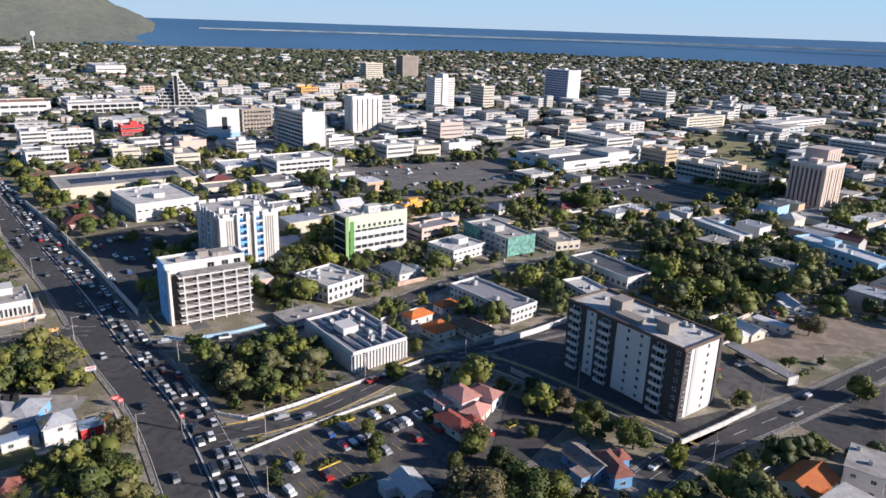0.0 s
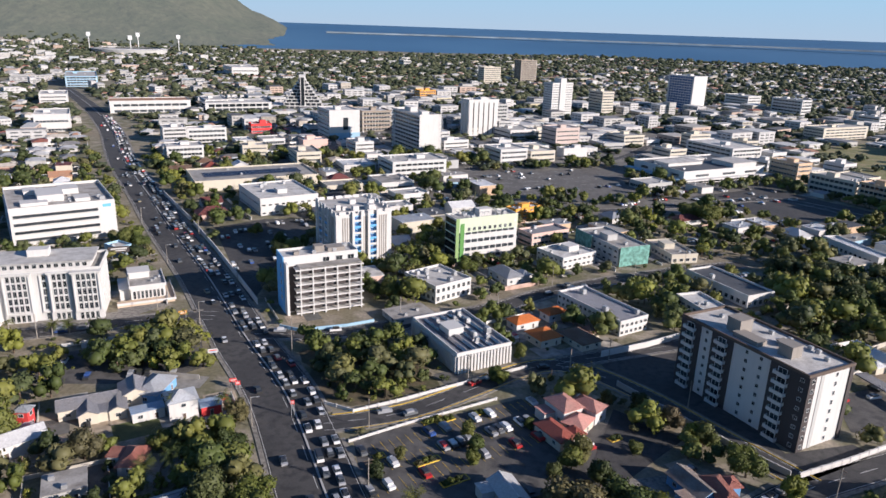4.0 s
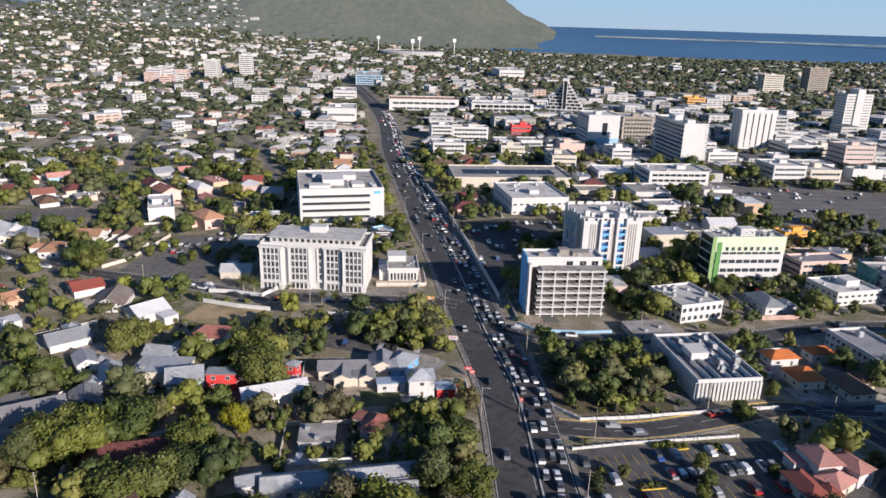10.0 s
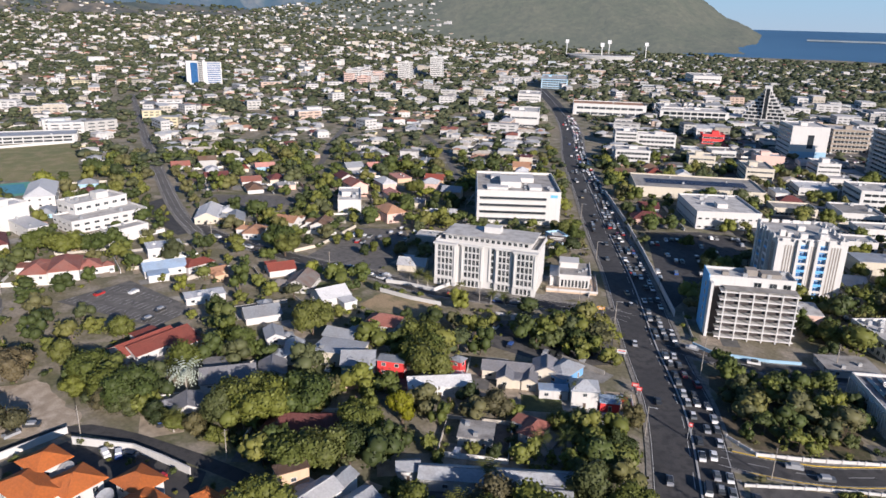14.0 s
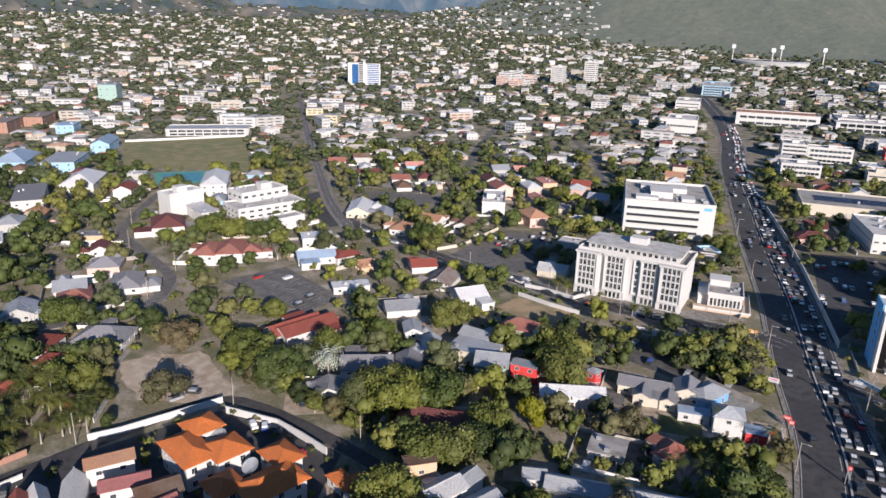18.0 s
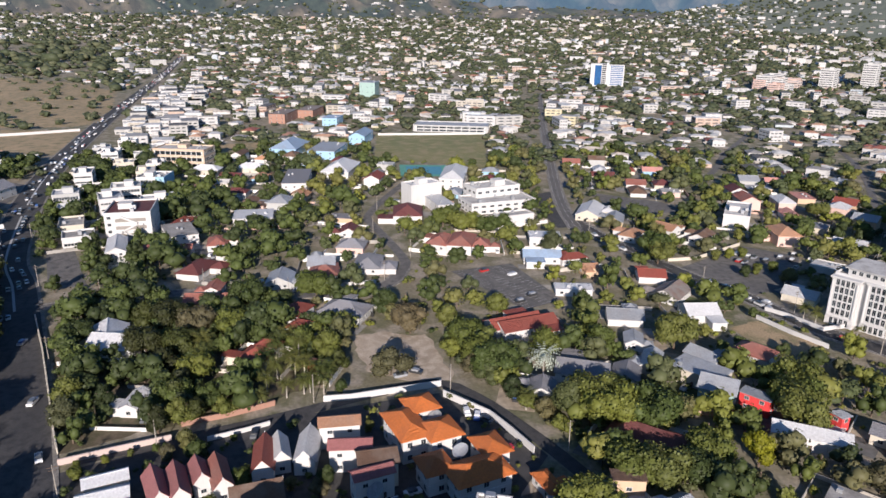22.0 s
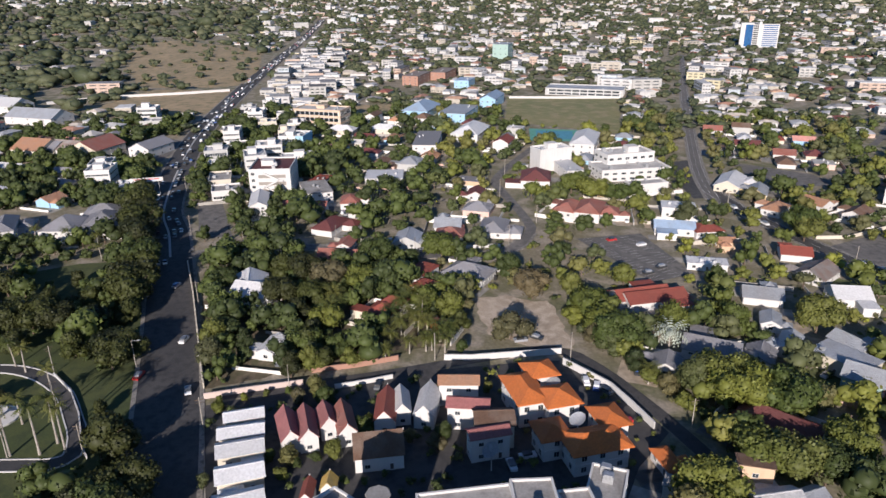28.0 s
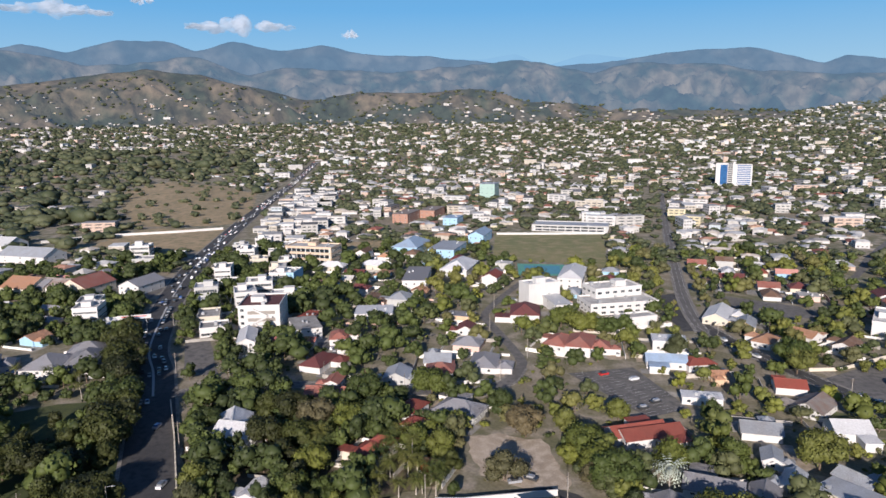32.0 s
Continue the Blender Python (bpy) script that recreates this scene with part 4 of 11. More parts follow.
patch("car_park_clinic", ((-349.9, -110.2), (-359.2, -100.3), (-302.2, -81.6), (-302.9, -97.0)), LANE, "asphalt car park beside a white building", "car park")
patch("car_park_apartment", ((95.4, 218.7), (111.3, 228.5), (122.0, 204.3), (100.8, 194.1), (93.0, 197.2)), LOTMAT, "asphalt yard of an apartment block", "car park")
patch("compound_yard", ((-166.4, -58.6), (-174.8, -30.0), (-179.9, -3.6), (-183.9, 32.9), (-184.2, 47.0), (-156.9, 61.5), (-146.5, 65.0), (-133.4, 52.9), (-118.3, 44.5), (-104.1, 35.9), (-107.5, -42.4)), ASPHALT, "dark paved yard between townhouses and villas", "yard")
patch("gravel_lot", ((-230.3, 22.6), (-231.2, 34.0), (-223.8, 50.0), (-189.8, 50.2), (-190.9, 40.0), (-202.3, 23.7)), GRAVEL, "bare pale gravel lot", "lot", rag=1.1)
patch("playing_field", ((-682.0, 96.2), (-663.0, 203.2), (-506.8, 157.5), (-559.6, 79.3)), FIELD, "dry green school playing field", "field", rag=1.1)
patch("court_surround", ((-531.4, 93.1), (-522.2, 129.0), (-483.0, 120.9), (-488.7, 86.9)), COURT, "green sports court surface", "court")
patch("court", ((-523.4, 96.9), (-517.5, 123.6), (-490.0, 118.3), (-494.1, 92.6)), COURTB, "blue sports court playing surface", "court")
patch("dry_field", ((-1268.1, -477.9), (-1377.5, -438.5), (-1291.2, -310.9), (-1122.8, -222.6), (-796.2, -169.2), (-779.0, -202.8), (-783.1, -289.8), (-961.6, -372.3)), DRY, "wide dry brown grass field", "field", rag=3.0)
patch("dry_field", ((-649.3, -292.5), (-618.6, -167.5), (-755.4, -184.9), (-768.1, -272.4)), DRY, "dry brown grass pitch", "field", rag=3.0)
patch("dry_field", ((-603.6, -51.9), (-598.4, -12.3), (-648.5, -13.1), (-653.2, -47.9)), DRY, "dry brown grass plot", "field", rag=3.0)
patch("dirt_yard", ((108.9, 233.0), (148.5, 267.5), (184.6, 261.4), (184.6, 242.8), (151.9, 231.1), (132.4, 225.3)), DIRT, "bare dirt yard with parked cars", "yard", rag=1.1)
patch("park_lawn", ((260.3, 779.4), (367.1, 871.3), (312.1, 608.6), (277.5, 555.8)), FIELD, "dry green park lawn", "lawn")
patch("garden_lawn", ((-206.5, 161.6), (-211.0, 177.4), (-186.2, 186.3), (-181.6, 169.9)), DRY, "dry lawn behind a white wall", "lawn", rag=1.1)
patch("park_garden", ((-117.4, -95.1), (-260.8, -165.8), (-274.3, -138.3), (-276.3, -114.6), (-209.8, -90.4), (-115.9, -62.4)), LAWN, "green lawn of a park under trees", "lawn", False)
patch("roundabout_green", ((-83.2, 211.9), (-46.1, 227.5), (-29.4, 195.7), (-56.8, 179.2), (-62.5, 178.9)), SOIL, "leaf-strewn soil under trees at a road junction", "lawn", False, rag=1.1)
patch("car_park_strip", ((-155.0, 196.1), (-137.8, 206.6), (-121.6, 214.6), (-108.7, 193.7), (-116.6, 182.5), (-131.4, 176.1), (-155.8, 170.8), (-167.3, 185.3)), LOTMAT, "narrow asphalt car park with planted strips", "car park", False)
patch("apartment_yard", ((20.3, 228.3), (53.1, 250.1), (53.0, 231.0), (70.2, 181.1), (90.9, 190.0), (95.4, 185.5), (71.4, 168.0), (64.5, 168.8), (48.3, 193.2), (31.0, 205.7)), ASPHALT, "dark asphalt yard round an apartment block", "yard")
patch("forecourt", ((-184.6, 206.9), (-158.2, 219.9), (-148.9, 239.7), (-157.8, 253.5), (-170.7, 261.0), (-184.2, 261.7), (-163.5, 228.0), (-191.6, 215.7)), PAVE, "paved forecourt round a white office", "paving")

patch("car_park_crossing", ((-417.5, 200.6), (-384.8, 236.3), (-360.4, 239.0), (-360.7, 204.5), (-383.8, 197.6)), LANE, "pale asphalt car park behind a low wall", "car park")
patch("crossing", ((-417.7, 158.2), (-424.9, 179.5), (-344.2, 166.2), (-343.4, 148.9), (-381.1, 152.0)), ASPHALT, "worn asphalt street crossing", "road", False)
patch("bus_yard", ((-451.1, -209.2), (-524.6, -182.5), (-503.6, -158.7), (-447.5, -161.4)), LANE, "asphalt yard beside the avenue", "yard")
patch("garden_soil", ((-175.8, -61.3), (-196.7, 8.9), (-230.0, 12.4), (-276.9, -47.7), (-233.7, -77.3)), SOIL, "leaf-strewn garden soil under trees", "garden", False, rag=1.1)
patch("car_park_east", ((123.9, 200.7), (151.9, 207.9), (128.4, 169.4), (117.2, 168.8), (108.8, 184.6)), ASPHALT, "dark asphalt yard beside a street", "car park")
patch("car_park_corner", ((24.2, 195.1), (43.4, 182.8), (25.5, 159.3), (16.7, 164.1)), ASPHALT, "asphalt corner of a car park in shade", "car park", False)
patch("house_yard", ((22.0, 158.0), (38.6, 165.1), (62.3, 146.8), (50.0, 138.0), (19.7, 145.0)), PAVE, "cracked concrete yard round a blue house", "yard", False)


def bay_lines(poly, ax, ay, rot, rows, n, pitch, length, paint, gap):
    s = Solid()
    c, sn = math.cos(radians(rot)), math.sin(radians(rot))
    for r in range(rows):
        for i in range(n):
            px, py = i * pitch, r * gap
            q = [(px - 0.06, py - length / 2), (px + 0.06, py - length / 2), (px + 0.06, py + length / 2), (px - 0.06, py + length / 2)]
            w = [(ax + c * a - sn * b, ay + sn * a + c * b) for a, b in q]
            if inside(poly, *w[0]) and inside(poly, *w[2]):
                s.add([(a, b, 0.115) for a, b in w], ((0, 1, 2, 3),))
    if s.f:
        tagged(new("bay_marking", s.mesh("bay_marking", paint)), "painted parking bay lines", "marking", kind="structure")


bay_lines(PATCHES[0][0], -45, 135, 40, 9, 34, 2.6, 5.0, PAINT_Y, 8.2)
bay_lines(PATCHES[2][0], -300, 65, 20, 9, 30, 2.6, 5.0, PAINT_W, 8.5)
bay_lines(PATCHES[1][0], -75, 440, 36, 14, 60, 2.6, 5.0, PAINT_W, 12.0)


# ---- boundary walls ----
def wall_line(points, h=2.0, mat="white", th=0.3, label="white-painted boundary wall", posts=0.0, name="boundary_wall"):
    ob = thing(name, points[0][0], points[0][1], 0, label, "wall")
    x0, y0 = points[0]
    post = Solid().box(-0.25, -0.25, 0, 0.25, 0.25, h + 0.25).mesh("post", WALL[mat])
    for (ax, ay), (bx, by) in zip(points, points[1:]):
        L = math.hypot(bx - ax, by - ay)
        a = math.degrees(math.atan2(by - ay, bx - ax))
        m = pose(ax - x0, ay - y0, 0, 0, 0, a)
        part("wall_panel", Solid().box(0, -th / 2, 0, L, th / 2, h).box(-0.02, -th / 2 - 0.06, h, L + 0.02, th / 2 + 0.06, h + 0.1), WALL[mat], ob, "", m)
        if posts:
            for k in range(int(L / posts) + 1):
                part("post", post, None, ob, "", m @ Matrix.Translation((k * posts, 0, 0)))
    return ob


wall_line(((-249.7, 409.3), (-203.8, 357.7), (-164.2, 310.3), (-114.4, 248.1)), 2.6)
wall_line(((-186.7, 9.0), (-186.0, 17.2), (-187.0, 29.1), (-188.2, 45.7)), 2.0)
wall_line(((-182.0, 44.9), (-167.8, 55.4), (-158.3, 58.7), (-148.1, 61.6)), 2.2)
wall_line(((-169.9, -59.5), (-172.6, -47.6), (-175.5, -32.6)), 1.7, "rose", label="pink-washed boundary wall")
wall_line(((-181.9, -30.9), (-184.3, -17.4), (-187.8, -5.1)), 1.6, "brick", label="faded red boundary wall")
wall_line(((-172.8, -23.2), (-175.4, -12.7), (-177.3, -6.6)), 1.3, "white")
wall_line(((-269.7, -92.4), (-238.9, -81.6), (-207.4, -71.4), (-185.4, -64.4), (-175.1, -60.9)), 1.9, "cream", label="cream boundary wall along the avenue", posts=4.0)
wall_line(((-219.1, 186.2), (-211.3, 190.6), (-197.5, 195.0), (-198.1, 205.4)), 1.6)
wall_line(((-212.8, 177.6), (-197.2, 181.3), (-184.5, 186.0)), 1.6)
wall_line(((-156.5, 196.8), (-138.5, 204.5), (-119.5, 210.4)), 1.2)
wall_line(((-163.1, 195.8), (-157.7, 200.0), (-146.0, 207.8), (-134.6, 213.9)), 1.1, "white", posts=4.0)
wall_line(((-162.4, 246.1), (-160.5, 253.0), (-154.3, 249.1), (-149.3, 239.6)), 1.3, "grey", 0.3, "grey low kerb wall of a forecourt")
wall_line(((-49.5, 161.0), (-35.9, 173.3), (-21.1, 185.2), (-11.4, 193.2)), 0.7, "white", 0.18, "white low car park wall with posts", 3.0)
wall_line(((-62.5, 178.9), (-52.8, 176.3), (-41.5, 184.8), (-30.9, 193.8), (-14.3, 207.9), (-3.2, 216.8)), 1.0, "white", 0.16, "white low fence wall round a treed corner", 4.0)
wall_line(((-97.2, 228.8), (-88.5, 227.0), (-72.7, 235.3), (-63.9, 242.1)), 1.2, "skyblue", label="pale blue painted low wall at a corner")
wall_line(((26.5, 210.4), (41.9, 194.4), (56.3, 180.4), (68.1, 169.8)), 1.8, "grey", label="grey concrete boundary wall", posts=4.0)
wall_line(((70.5, 169.9), (86.6, 180.4), (99.8, 189.7)), 1.6, "white", posts=4.0)
wall_line(((22.2, 231.1), (39.2, 243.1), (54.5, 256.0)), 2.2)
wall_line(((-674.7, 97.5), (-668.5, 145.3), (-663.0, 203.2)), 2.0)
wall_line(((-277.9, 3.4), (-280.1, 14.8), (-280.5, 25.4), (-281.1, 38.6)), 1.4, "white", 0.25, "white balustrade wall along a street", 3.5)
wall_line(((-280.6, 179.4), (-280.2, 194.1), (-295.6, 229.3)), 1.5, "cream", label="cream boundary wall of a car park")
wall_line(((-185.3, -107.7), (-175.5, -98.5), (-163.8, -91.2), (-148.4, -83.8), (-144.9, -81.3)), 1.0, "white", 0.25, "white low kerb wall round a park path")

wall_line(((-682.9, -342.5), (-713.5, -304.1), (-733.1, -227.8), (-749.2, -186.2)), 2.4, "white", 0.6, "long white boundary wall of a dry pitch")

# ---- landmark buildings ----
block(-28.1, 226.9, 128, 33.3, 21.4, 6.6, "low white building with a ribbed front and grey roof", roof='grey', floors=1, style='fins', bay=1.3, clutter=9, lift=True)
block(-45.6, 280.6, 139, 21.5, 19.6, 7.0, "two-storey white flat-roofed office", roof='pale', floors=2, style='grid', bay=3.0, band=0.58, lift=False, clutter=7)
block(-33.2, 336.6, 36, 35.0, 11.4, 21.1, "white five-storey office with lime top storeys", wall='white', roof='pale', floors=5, style='band', sides=(0, 1, 2, 3), clutter=6)
block(-2.3, 370.3, 41, 25.7, 12.2, 6.3, "pinkish-white shop building under a dark metal roof", wall='pink', roof='grey', floors=2, style='band', clutter=2, lift=False)
block(10.0, 337.6, 44, 22.4, 18.7, 5.5, "white two-storey villa with flat roof", floors=2, style='grid', clutter=3)
b_ = block(33.0, 355.3, 123, 35.6, 17.8, 8.9, "grey concrete building partly wrapped in green scaffold netting", wall="grey", roof="concrete", floors=3, style="grid", bay=4.5, clutter=2)
for side_, u0_, u1_ in ((2, -17.8, -3.0), (3, -8.9, 8.9)):
    net_ = part("scaffold_net", Solid().box(u0_, -1.35, 0.3, u1_, -1.28, 10.2), SCREEN, b_, "hanging green scaffold netting", face_pose(side_, 35.6, 17.8, 0, 0, 1, 1))
    for i in range(5):
        q_ = u0_ + (u1_ - u0_) * i / 4
        part("scaffold_pole", Solid().box(q_ - 0.05, -1.2, 0, q_ + 0.05, -1.1, 11.2), METAL, net_)
block(64.3, 362.5, 113, 26.5, 14.7, 4.0, "cream low office with flat grey roof", wall='cream', roof='concrete', floors=1, style='grid')
block(23.7, 268.8, 131, 36.0, 14.7, 5.5, "long white two-storey office with rows of windows and dark roof", roof='grey', floors=2, style='grid', bay=2.6, band=0.5, clutter=3, lift=False)
block(82.4, 312.3, 124, 36.4, 15.6, 5.0, "long low building under a dark metal roof", wall='white', roof='dark', floors=1, style='grid', clutter=1, lift=False)
block(65.4, 278.3, 117, 21.5, 11.7, 6.0, "white low building with flat pale roof", roof='pale', floors=2, style='grid', clutter=2, lift=False)
block(-212.9, 464.7, 36, 85.0, 44.7, 6.4, "long cream warehouse with solar panels on its roof", wall='cream', roof='concrete', floors=1, style='none', clutter=3, lift=False, name='warehouse')
block(-169.5, 405.3, 131, 44.2, 36.2, 9.7, "white flat-roofed commercial building", roof='pale', floors=2, style='grid', bay=4.2, band=0.22, clutter=5)
block(-205.0, 758.9, 126, 39.8, 33.6, 21.1, "brown office building with window bands", wall='taupe', roof='pale', floors=5, style='band', band=0.5)
block(-109.4, 530.4, 36, 45.2, 29.7, 11.8, "white three-storey office with window bands", floors=3, style='band', band=0.45)
block(4.7, 725.1, 36, 28.6, 25.2, 17.1, "pink and white four-storey building", wall='rose', floors=4, style='band', band=0.3)
block(59.9, 1029.8, 126, 30.0, 20.0, 31.4, "tan concrete apartment tower block", wall='cream', floors=8, style='grid', bay=5)
block(193.1, 1140.7, 36, 27.0, 52.0, 51.8, "slim tower with blue glass face and white ends", floors=14, style="band", band=0.78, sides=(3,), glass="blue", sill=0.3)
block(-149.8, 1524.0, 36, 40.0, 26.0, 33.2, "beige concrete apartment tower block", wall='cream', floors=8, style='grid', bay=6)
block(-79.7, 1647.8, 36, 42.0, 28.0, 45.4, "brown concrete apartment tower block", wall='taupe', floors=11, style='grid', bay=6)
block(-435.2, 1983.6, 126, 36.0, 22.0, 19.2, "small white office block with dark glass", floors=3, style='band', band=0.6)
block(-327.4, 616.9, 36, 35.5, 15.5, 12.7, "white office with window bands", floors=3, style='band', band=0.5)
block(-354.3, 605.6, 126, 28.4, 20.5, 13.9, "white office with dark window bands", floors=4, style='band', band=0.5)
block(-300.5, 527.3, 36, 28.3, 22.8, 11.8, "white office with projecting floors", floors=3, style='band', band=0.5)
block(-449.1, 872.3, 126, 54.5, 27.7, 11.9, "white modern office with dark glass", floors=3, style='band', band=0.6)
block(-304.4, 688.7, 36, 21.0, 14.0, 9.0, "low shop building with a red front", wall='red', floors=2, style='grid')
block(-219.2, 611.2, 36, 23.0, 15.9, 8.8, "pale pink and blue shop building", wall='pink', roof='whitemet', floors=2, style='none')
block(-44.0, 758.5, 126, 34.5, 32.2, 8.9, "white low commercial building", floors=2, style='band')
block(-42.0, 608.1, 126, 28.4, 27.0, 12.1, "white three-storey flat-roofed office", floors=3, style='band')
block(-17.5, 625.3, 126, 27.7, 25.6, 9.0, "cream low flat-roofed building", wall='cream', floors=2, style='grid')
block(16.1, 653.5, 36, 26.5, 11.7, 7.8, "white low shop building", floors=2, style='none')
block(161.7, 710.8, 126, 57.7, 39.0, 11.0, "grey-white three-storey office with window bands", floors=3, style='band', band=0.5)
block(192.8, 606.3, 126, 26.9, 16.6, 14.5, "tan four-storey flat-roofed office", wall='tan', floors=4, style='band', band=0.4)
block(215.7, 559.1, 126, 37.9, 22.1, 12.0, "cream office with dark window bands", wall='cream', floors=3, style='band', band=0.55)
block(231.3, 518.7, 126, 32.7, 14.6, 14.5, "tan office with shaded window bands", wall='tan', floors=4, style='band', band=0.55)
block(326.6, 891.8, 36, 80.0, 26.0, 13.5, "cream apartment slab with small windows", wall='cream', floors=4, style='grid', bay=7)
block(464.8, 932.0, 36, 130.0, 30.0, 8.0, "long low white flat-roofed building", floors=2, style='band', band=0.3)
block(439.8, 720.3, 126, 60.0, 25.0, 10.0, "white long block with small windows", floors=3, style='grid', bay=7)
block(207.4, 338.5, 113, 48.8, 13.1, 8.5, "pale blue long two-storey building", wall='skyblue', roof='whitemet', floors=2, style='grid', bay=4)
block(163.7, 387.0, 112, 39.2, 9.0, 5.0, "long low building with pale metal roof", roof='whitemet', floors=1, style='grid', clutter=0, lift=False)
block(-336.0, 256.2, 142, 33.1, 13.7, 7.0, "white windowless hall with a tall end", floors=2, style='none', clutter=2)
stair_block = block(-378.0, -75.0, 90, 22.0, 27.0, 14.6, "tall white block with a zigzag stair on its front", roof='maroon', floors=4, style='none', clutter=3)
for k in range(3):
    z_ = 1.2 + k * 3.9
    sg_ = 1 if k % 2 else -1
    part("stair_flight", Solid().add([(-4.0, -1.3, 0), (4.0, -1.3, 3.9), (4.0, 0.0, 3.9), (-4.0, 0.0, 0), (-4.0, -1.3, 0.9), (4.0, -1.3, 4.8), (4.0, 0.0, 4.8), (-4.0, 0.0, 0.9)], BOXF), WALL["white"], stair_block, "white stair flight", pose(1.0, -13.5, z_) @ Matrix.Diagonal((sg_, 1, 1, 1)))
    # grey strips on the wall imitate the shadow behind the stair flights
    part("stair_shadow_gap", Solid().box(-6.5, -0.08, z_ + 1.4, 8.0, -0.01, z_ + 3.2), WALL["stone"], stair_block, "grey strip standing in for stair shadow", pose(0.5, -13.5, 0))
    part("landing", Solid().box(-1.1, -1.5, 0, 1.1, 0, 0.25).box(-1.1, -1.5, 0.25, 1.1, -1.35, 1.2), WALL["white"], stair_block, "", pose(1.0 - sg_ * -5.1, -13.5, z_ + 3.6))
for k in range(4):
    part("window", WIN, None, stair_block, "", face_pose(0, 22.0, 27.0, -8.8, 1.2 + k * 3.6, 2.0, 1.7))
    for i in range(4):
        part("window", WIN, None, stair_block, "", face_pose(1, 22.0, 27.0, -9.0 + i * 6.0, 1.2 + k * 3.6, 2.0, 1.7))
house(-341.0, -76.5, 8, 23.0, 8.4, 6.0, "white-walled building under a gabled pale metal roof", "gable", "whitemet", "white", "house", "house", wing=False)
house(-361.0, -50.5, 16, 24.0, 14.0, 6.0, "white building under a stained flat roof", "flat", "concrete", "white", "shop_building", "building")
house(-338.0, -53.0, 82, 22.0, 6.0, 4.0, "low shop row under a dusty red roof", "gable", "dustred", "white", "shop_building", "building", wing=False)
house(-524.0, -50.0, 74, 20.0, 11.0, 4.0, "white shed under a white hipped roof", "hip", "whitemet", "cream", "shed", "shed")
house(-525.0, -18.0, 72, 21.0, 11.0, 4.0, "white shed under a white hipped roof", "hip", "whitemet", "cream", "shed", "shed")
b_ = block(-474.0, -77.5, 79, 17.0, 19.0, 10.8, "grey-white three-storey cube with a pale blue flank", wall='white', floors=3, style='grid', bay=5, clutter=4)
part("side_wall", Solid().box(8.5, -10.2, 0, 9.0, 9.5, 11.9).box(3.6, -10.2, 0, 8.5, -9.8, 11.9), WALL["skyblue"], b_, "pale blue flank wall")
block(-557.6, -68.1, 70, 40.0, 20.0, 13.7, "peach three-storey building with rows of arcades", wall='sand', floors=3, style='grid', bay=2.6, band=0.62)
b_ = thing("office_tower", -1133.4, 563.6, 68, "white twin-slab tower with a tall blue glass panel", "building")
b_.scale = (0.86, 0.86, 0.94)
OCC.append((-1133.4, 563.6, 68, 36.0, 16.0))
part("wall", Solid().box(-33, -9, 0, -1, 9, 40.0), WALL["white"], b_)
part("rear_slab", Solid().box(3, -3, 0, 33, 13, 38.0).box(-1, -1, 0, 3, 9, 42.0), WALL["white"], b_, "set-back white slab")
part("blue_panel", Solid().box(-25.0, -9.25, 2.0, -12.0, -9.0, 37.5), BLUEGLASS, b_, "tall blue glass panel")
for k in range(11):
    part("balcony", Solid().box(-11.5, -10.4, 0, -2.0, -9.0, 1.0), WALL["white"], b_, "", pose(0, 0, 2.0 + k * 3.45))
    part("window_band", Solid().box(-11.0, -9.06, 0, -2.5, -9.0, 2.0), GLASS, b_, "", pose(0, 0, 3.2 + k * 3.45))
    part("window_band", Solid().box(6.0, -3.06, 0, 31.0, -3.0, 1.7), BLUEGLASS, b_, "", pose(0, 0, 2.2 + k * 3.3))
block(-1027.3, 1007.0, 126, 32.0, 22.0, 41.3, "white apartment tower with a blue-green top", floors=11, style='grid', bay=6)
block(-1034.7, 929.0, 126, 34.0, 22.0, 33.0, "white concrete apartment tower block", floors=9, style='grid', bay=6)
block(-1058.6, 832.7, 126, 80.0, 24.0, 22.4, "white apartment slab with coral base", floors=6, style='grid', bay=7)
block(-1780.1, 2082.8, 126, 110.0, 26.0, 26.4, "white hillside apartment row", floors=5, style='grid', bay=9)
block(-500.2, 806.6, 36, 91.8, 39.5, 13.7, "long white colonial building with shuttered windows", roof='tan', floors=2, style='grid', bay=6, clutter=1, lift=False)
block(-681.3, 1454.6, 126, 98.0, 54.9, 17.0, "large plain white hall", floors=2, style='band', band=0.25, clutter=3)
block(-413.3, 862.4, 36, 82.6, 46.5, 10.3, "low white office with black glass front", floors=2, style='band', band=0.7, clutter=5)
block(-503.5, 637.2, 126, 49.5, 31.4, 16.5, "white flat-roofed supermarket building", floors=2, style='band', band=0.25, clutter=6)
block(-647.3, 826.8, 126, 53.6, 31.8, 13.7, "white commercial building with a wide roof", floors=3, style='band', band=0.3)
block(-801.4, 1096.2, 126, 118.4, 47.3, 15.8, "blue glass and white office block", wall='skyblue', floors=4, style='band', band=0.6)
block(-16.0, 418.8, 47, 21.1, 9.0, 6.4, "bright orange three-storey building", wall='orange', floors=3, style='grid', bay=5)
block(-208.2, 1099.8, 36, 27.3, 21.2, 15.5, "orange-brown concrete office block with bands", wall='orange', floors=4, style='band', band=0.5)
block(304.5, 1254.2, 126, 48.1, 29.6, 18.2, "white long office with window bands", floors=4, style='band', band=0.4)
block(350.6, 1150.4, 126, 53.3, 21.3, 23.3, "white office slab with dark window bands", floors=5, style='band', band=0.5)
block(411.3, 1010.7, 126, 29.8, 14.3, 16.1, "grey-white office with dark window bands", floors=4, style='band', band=0.5)
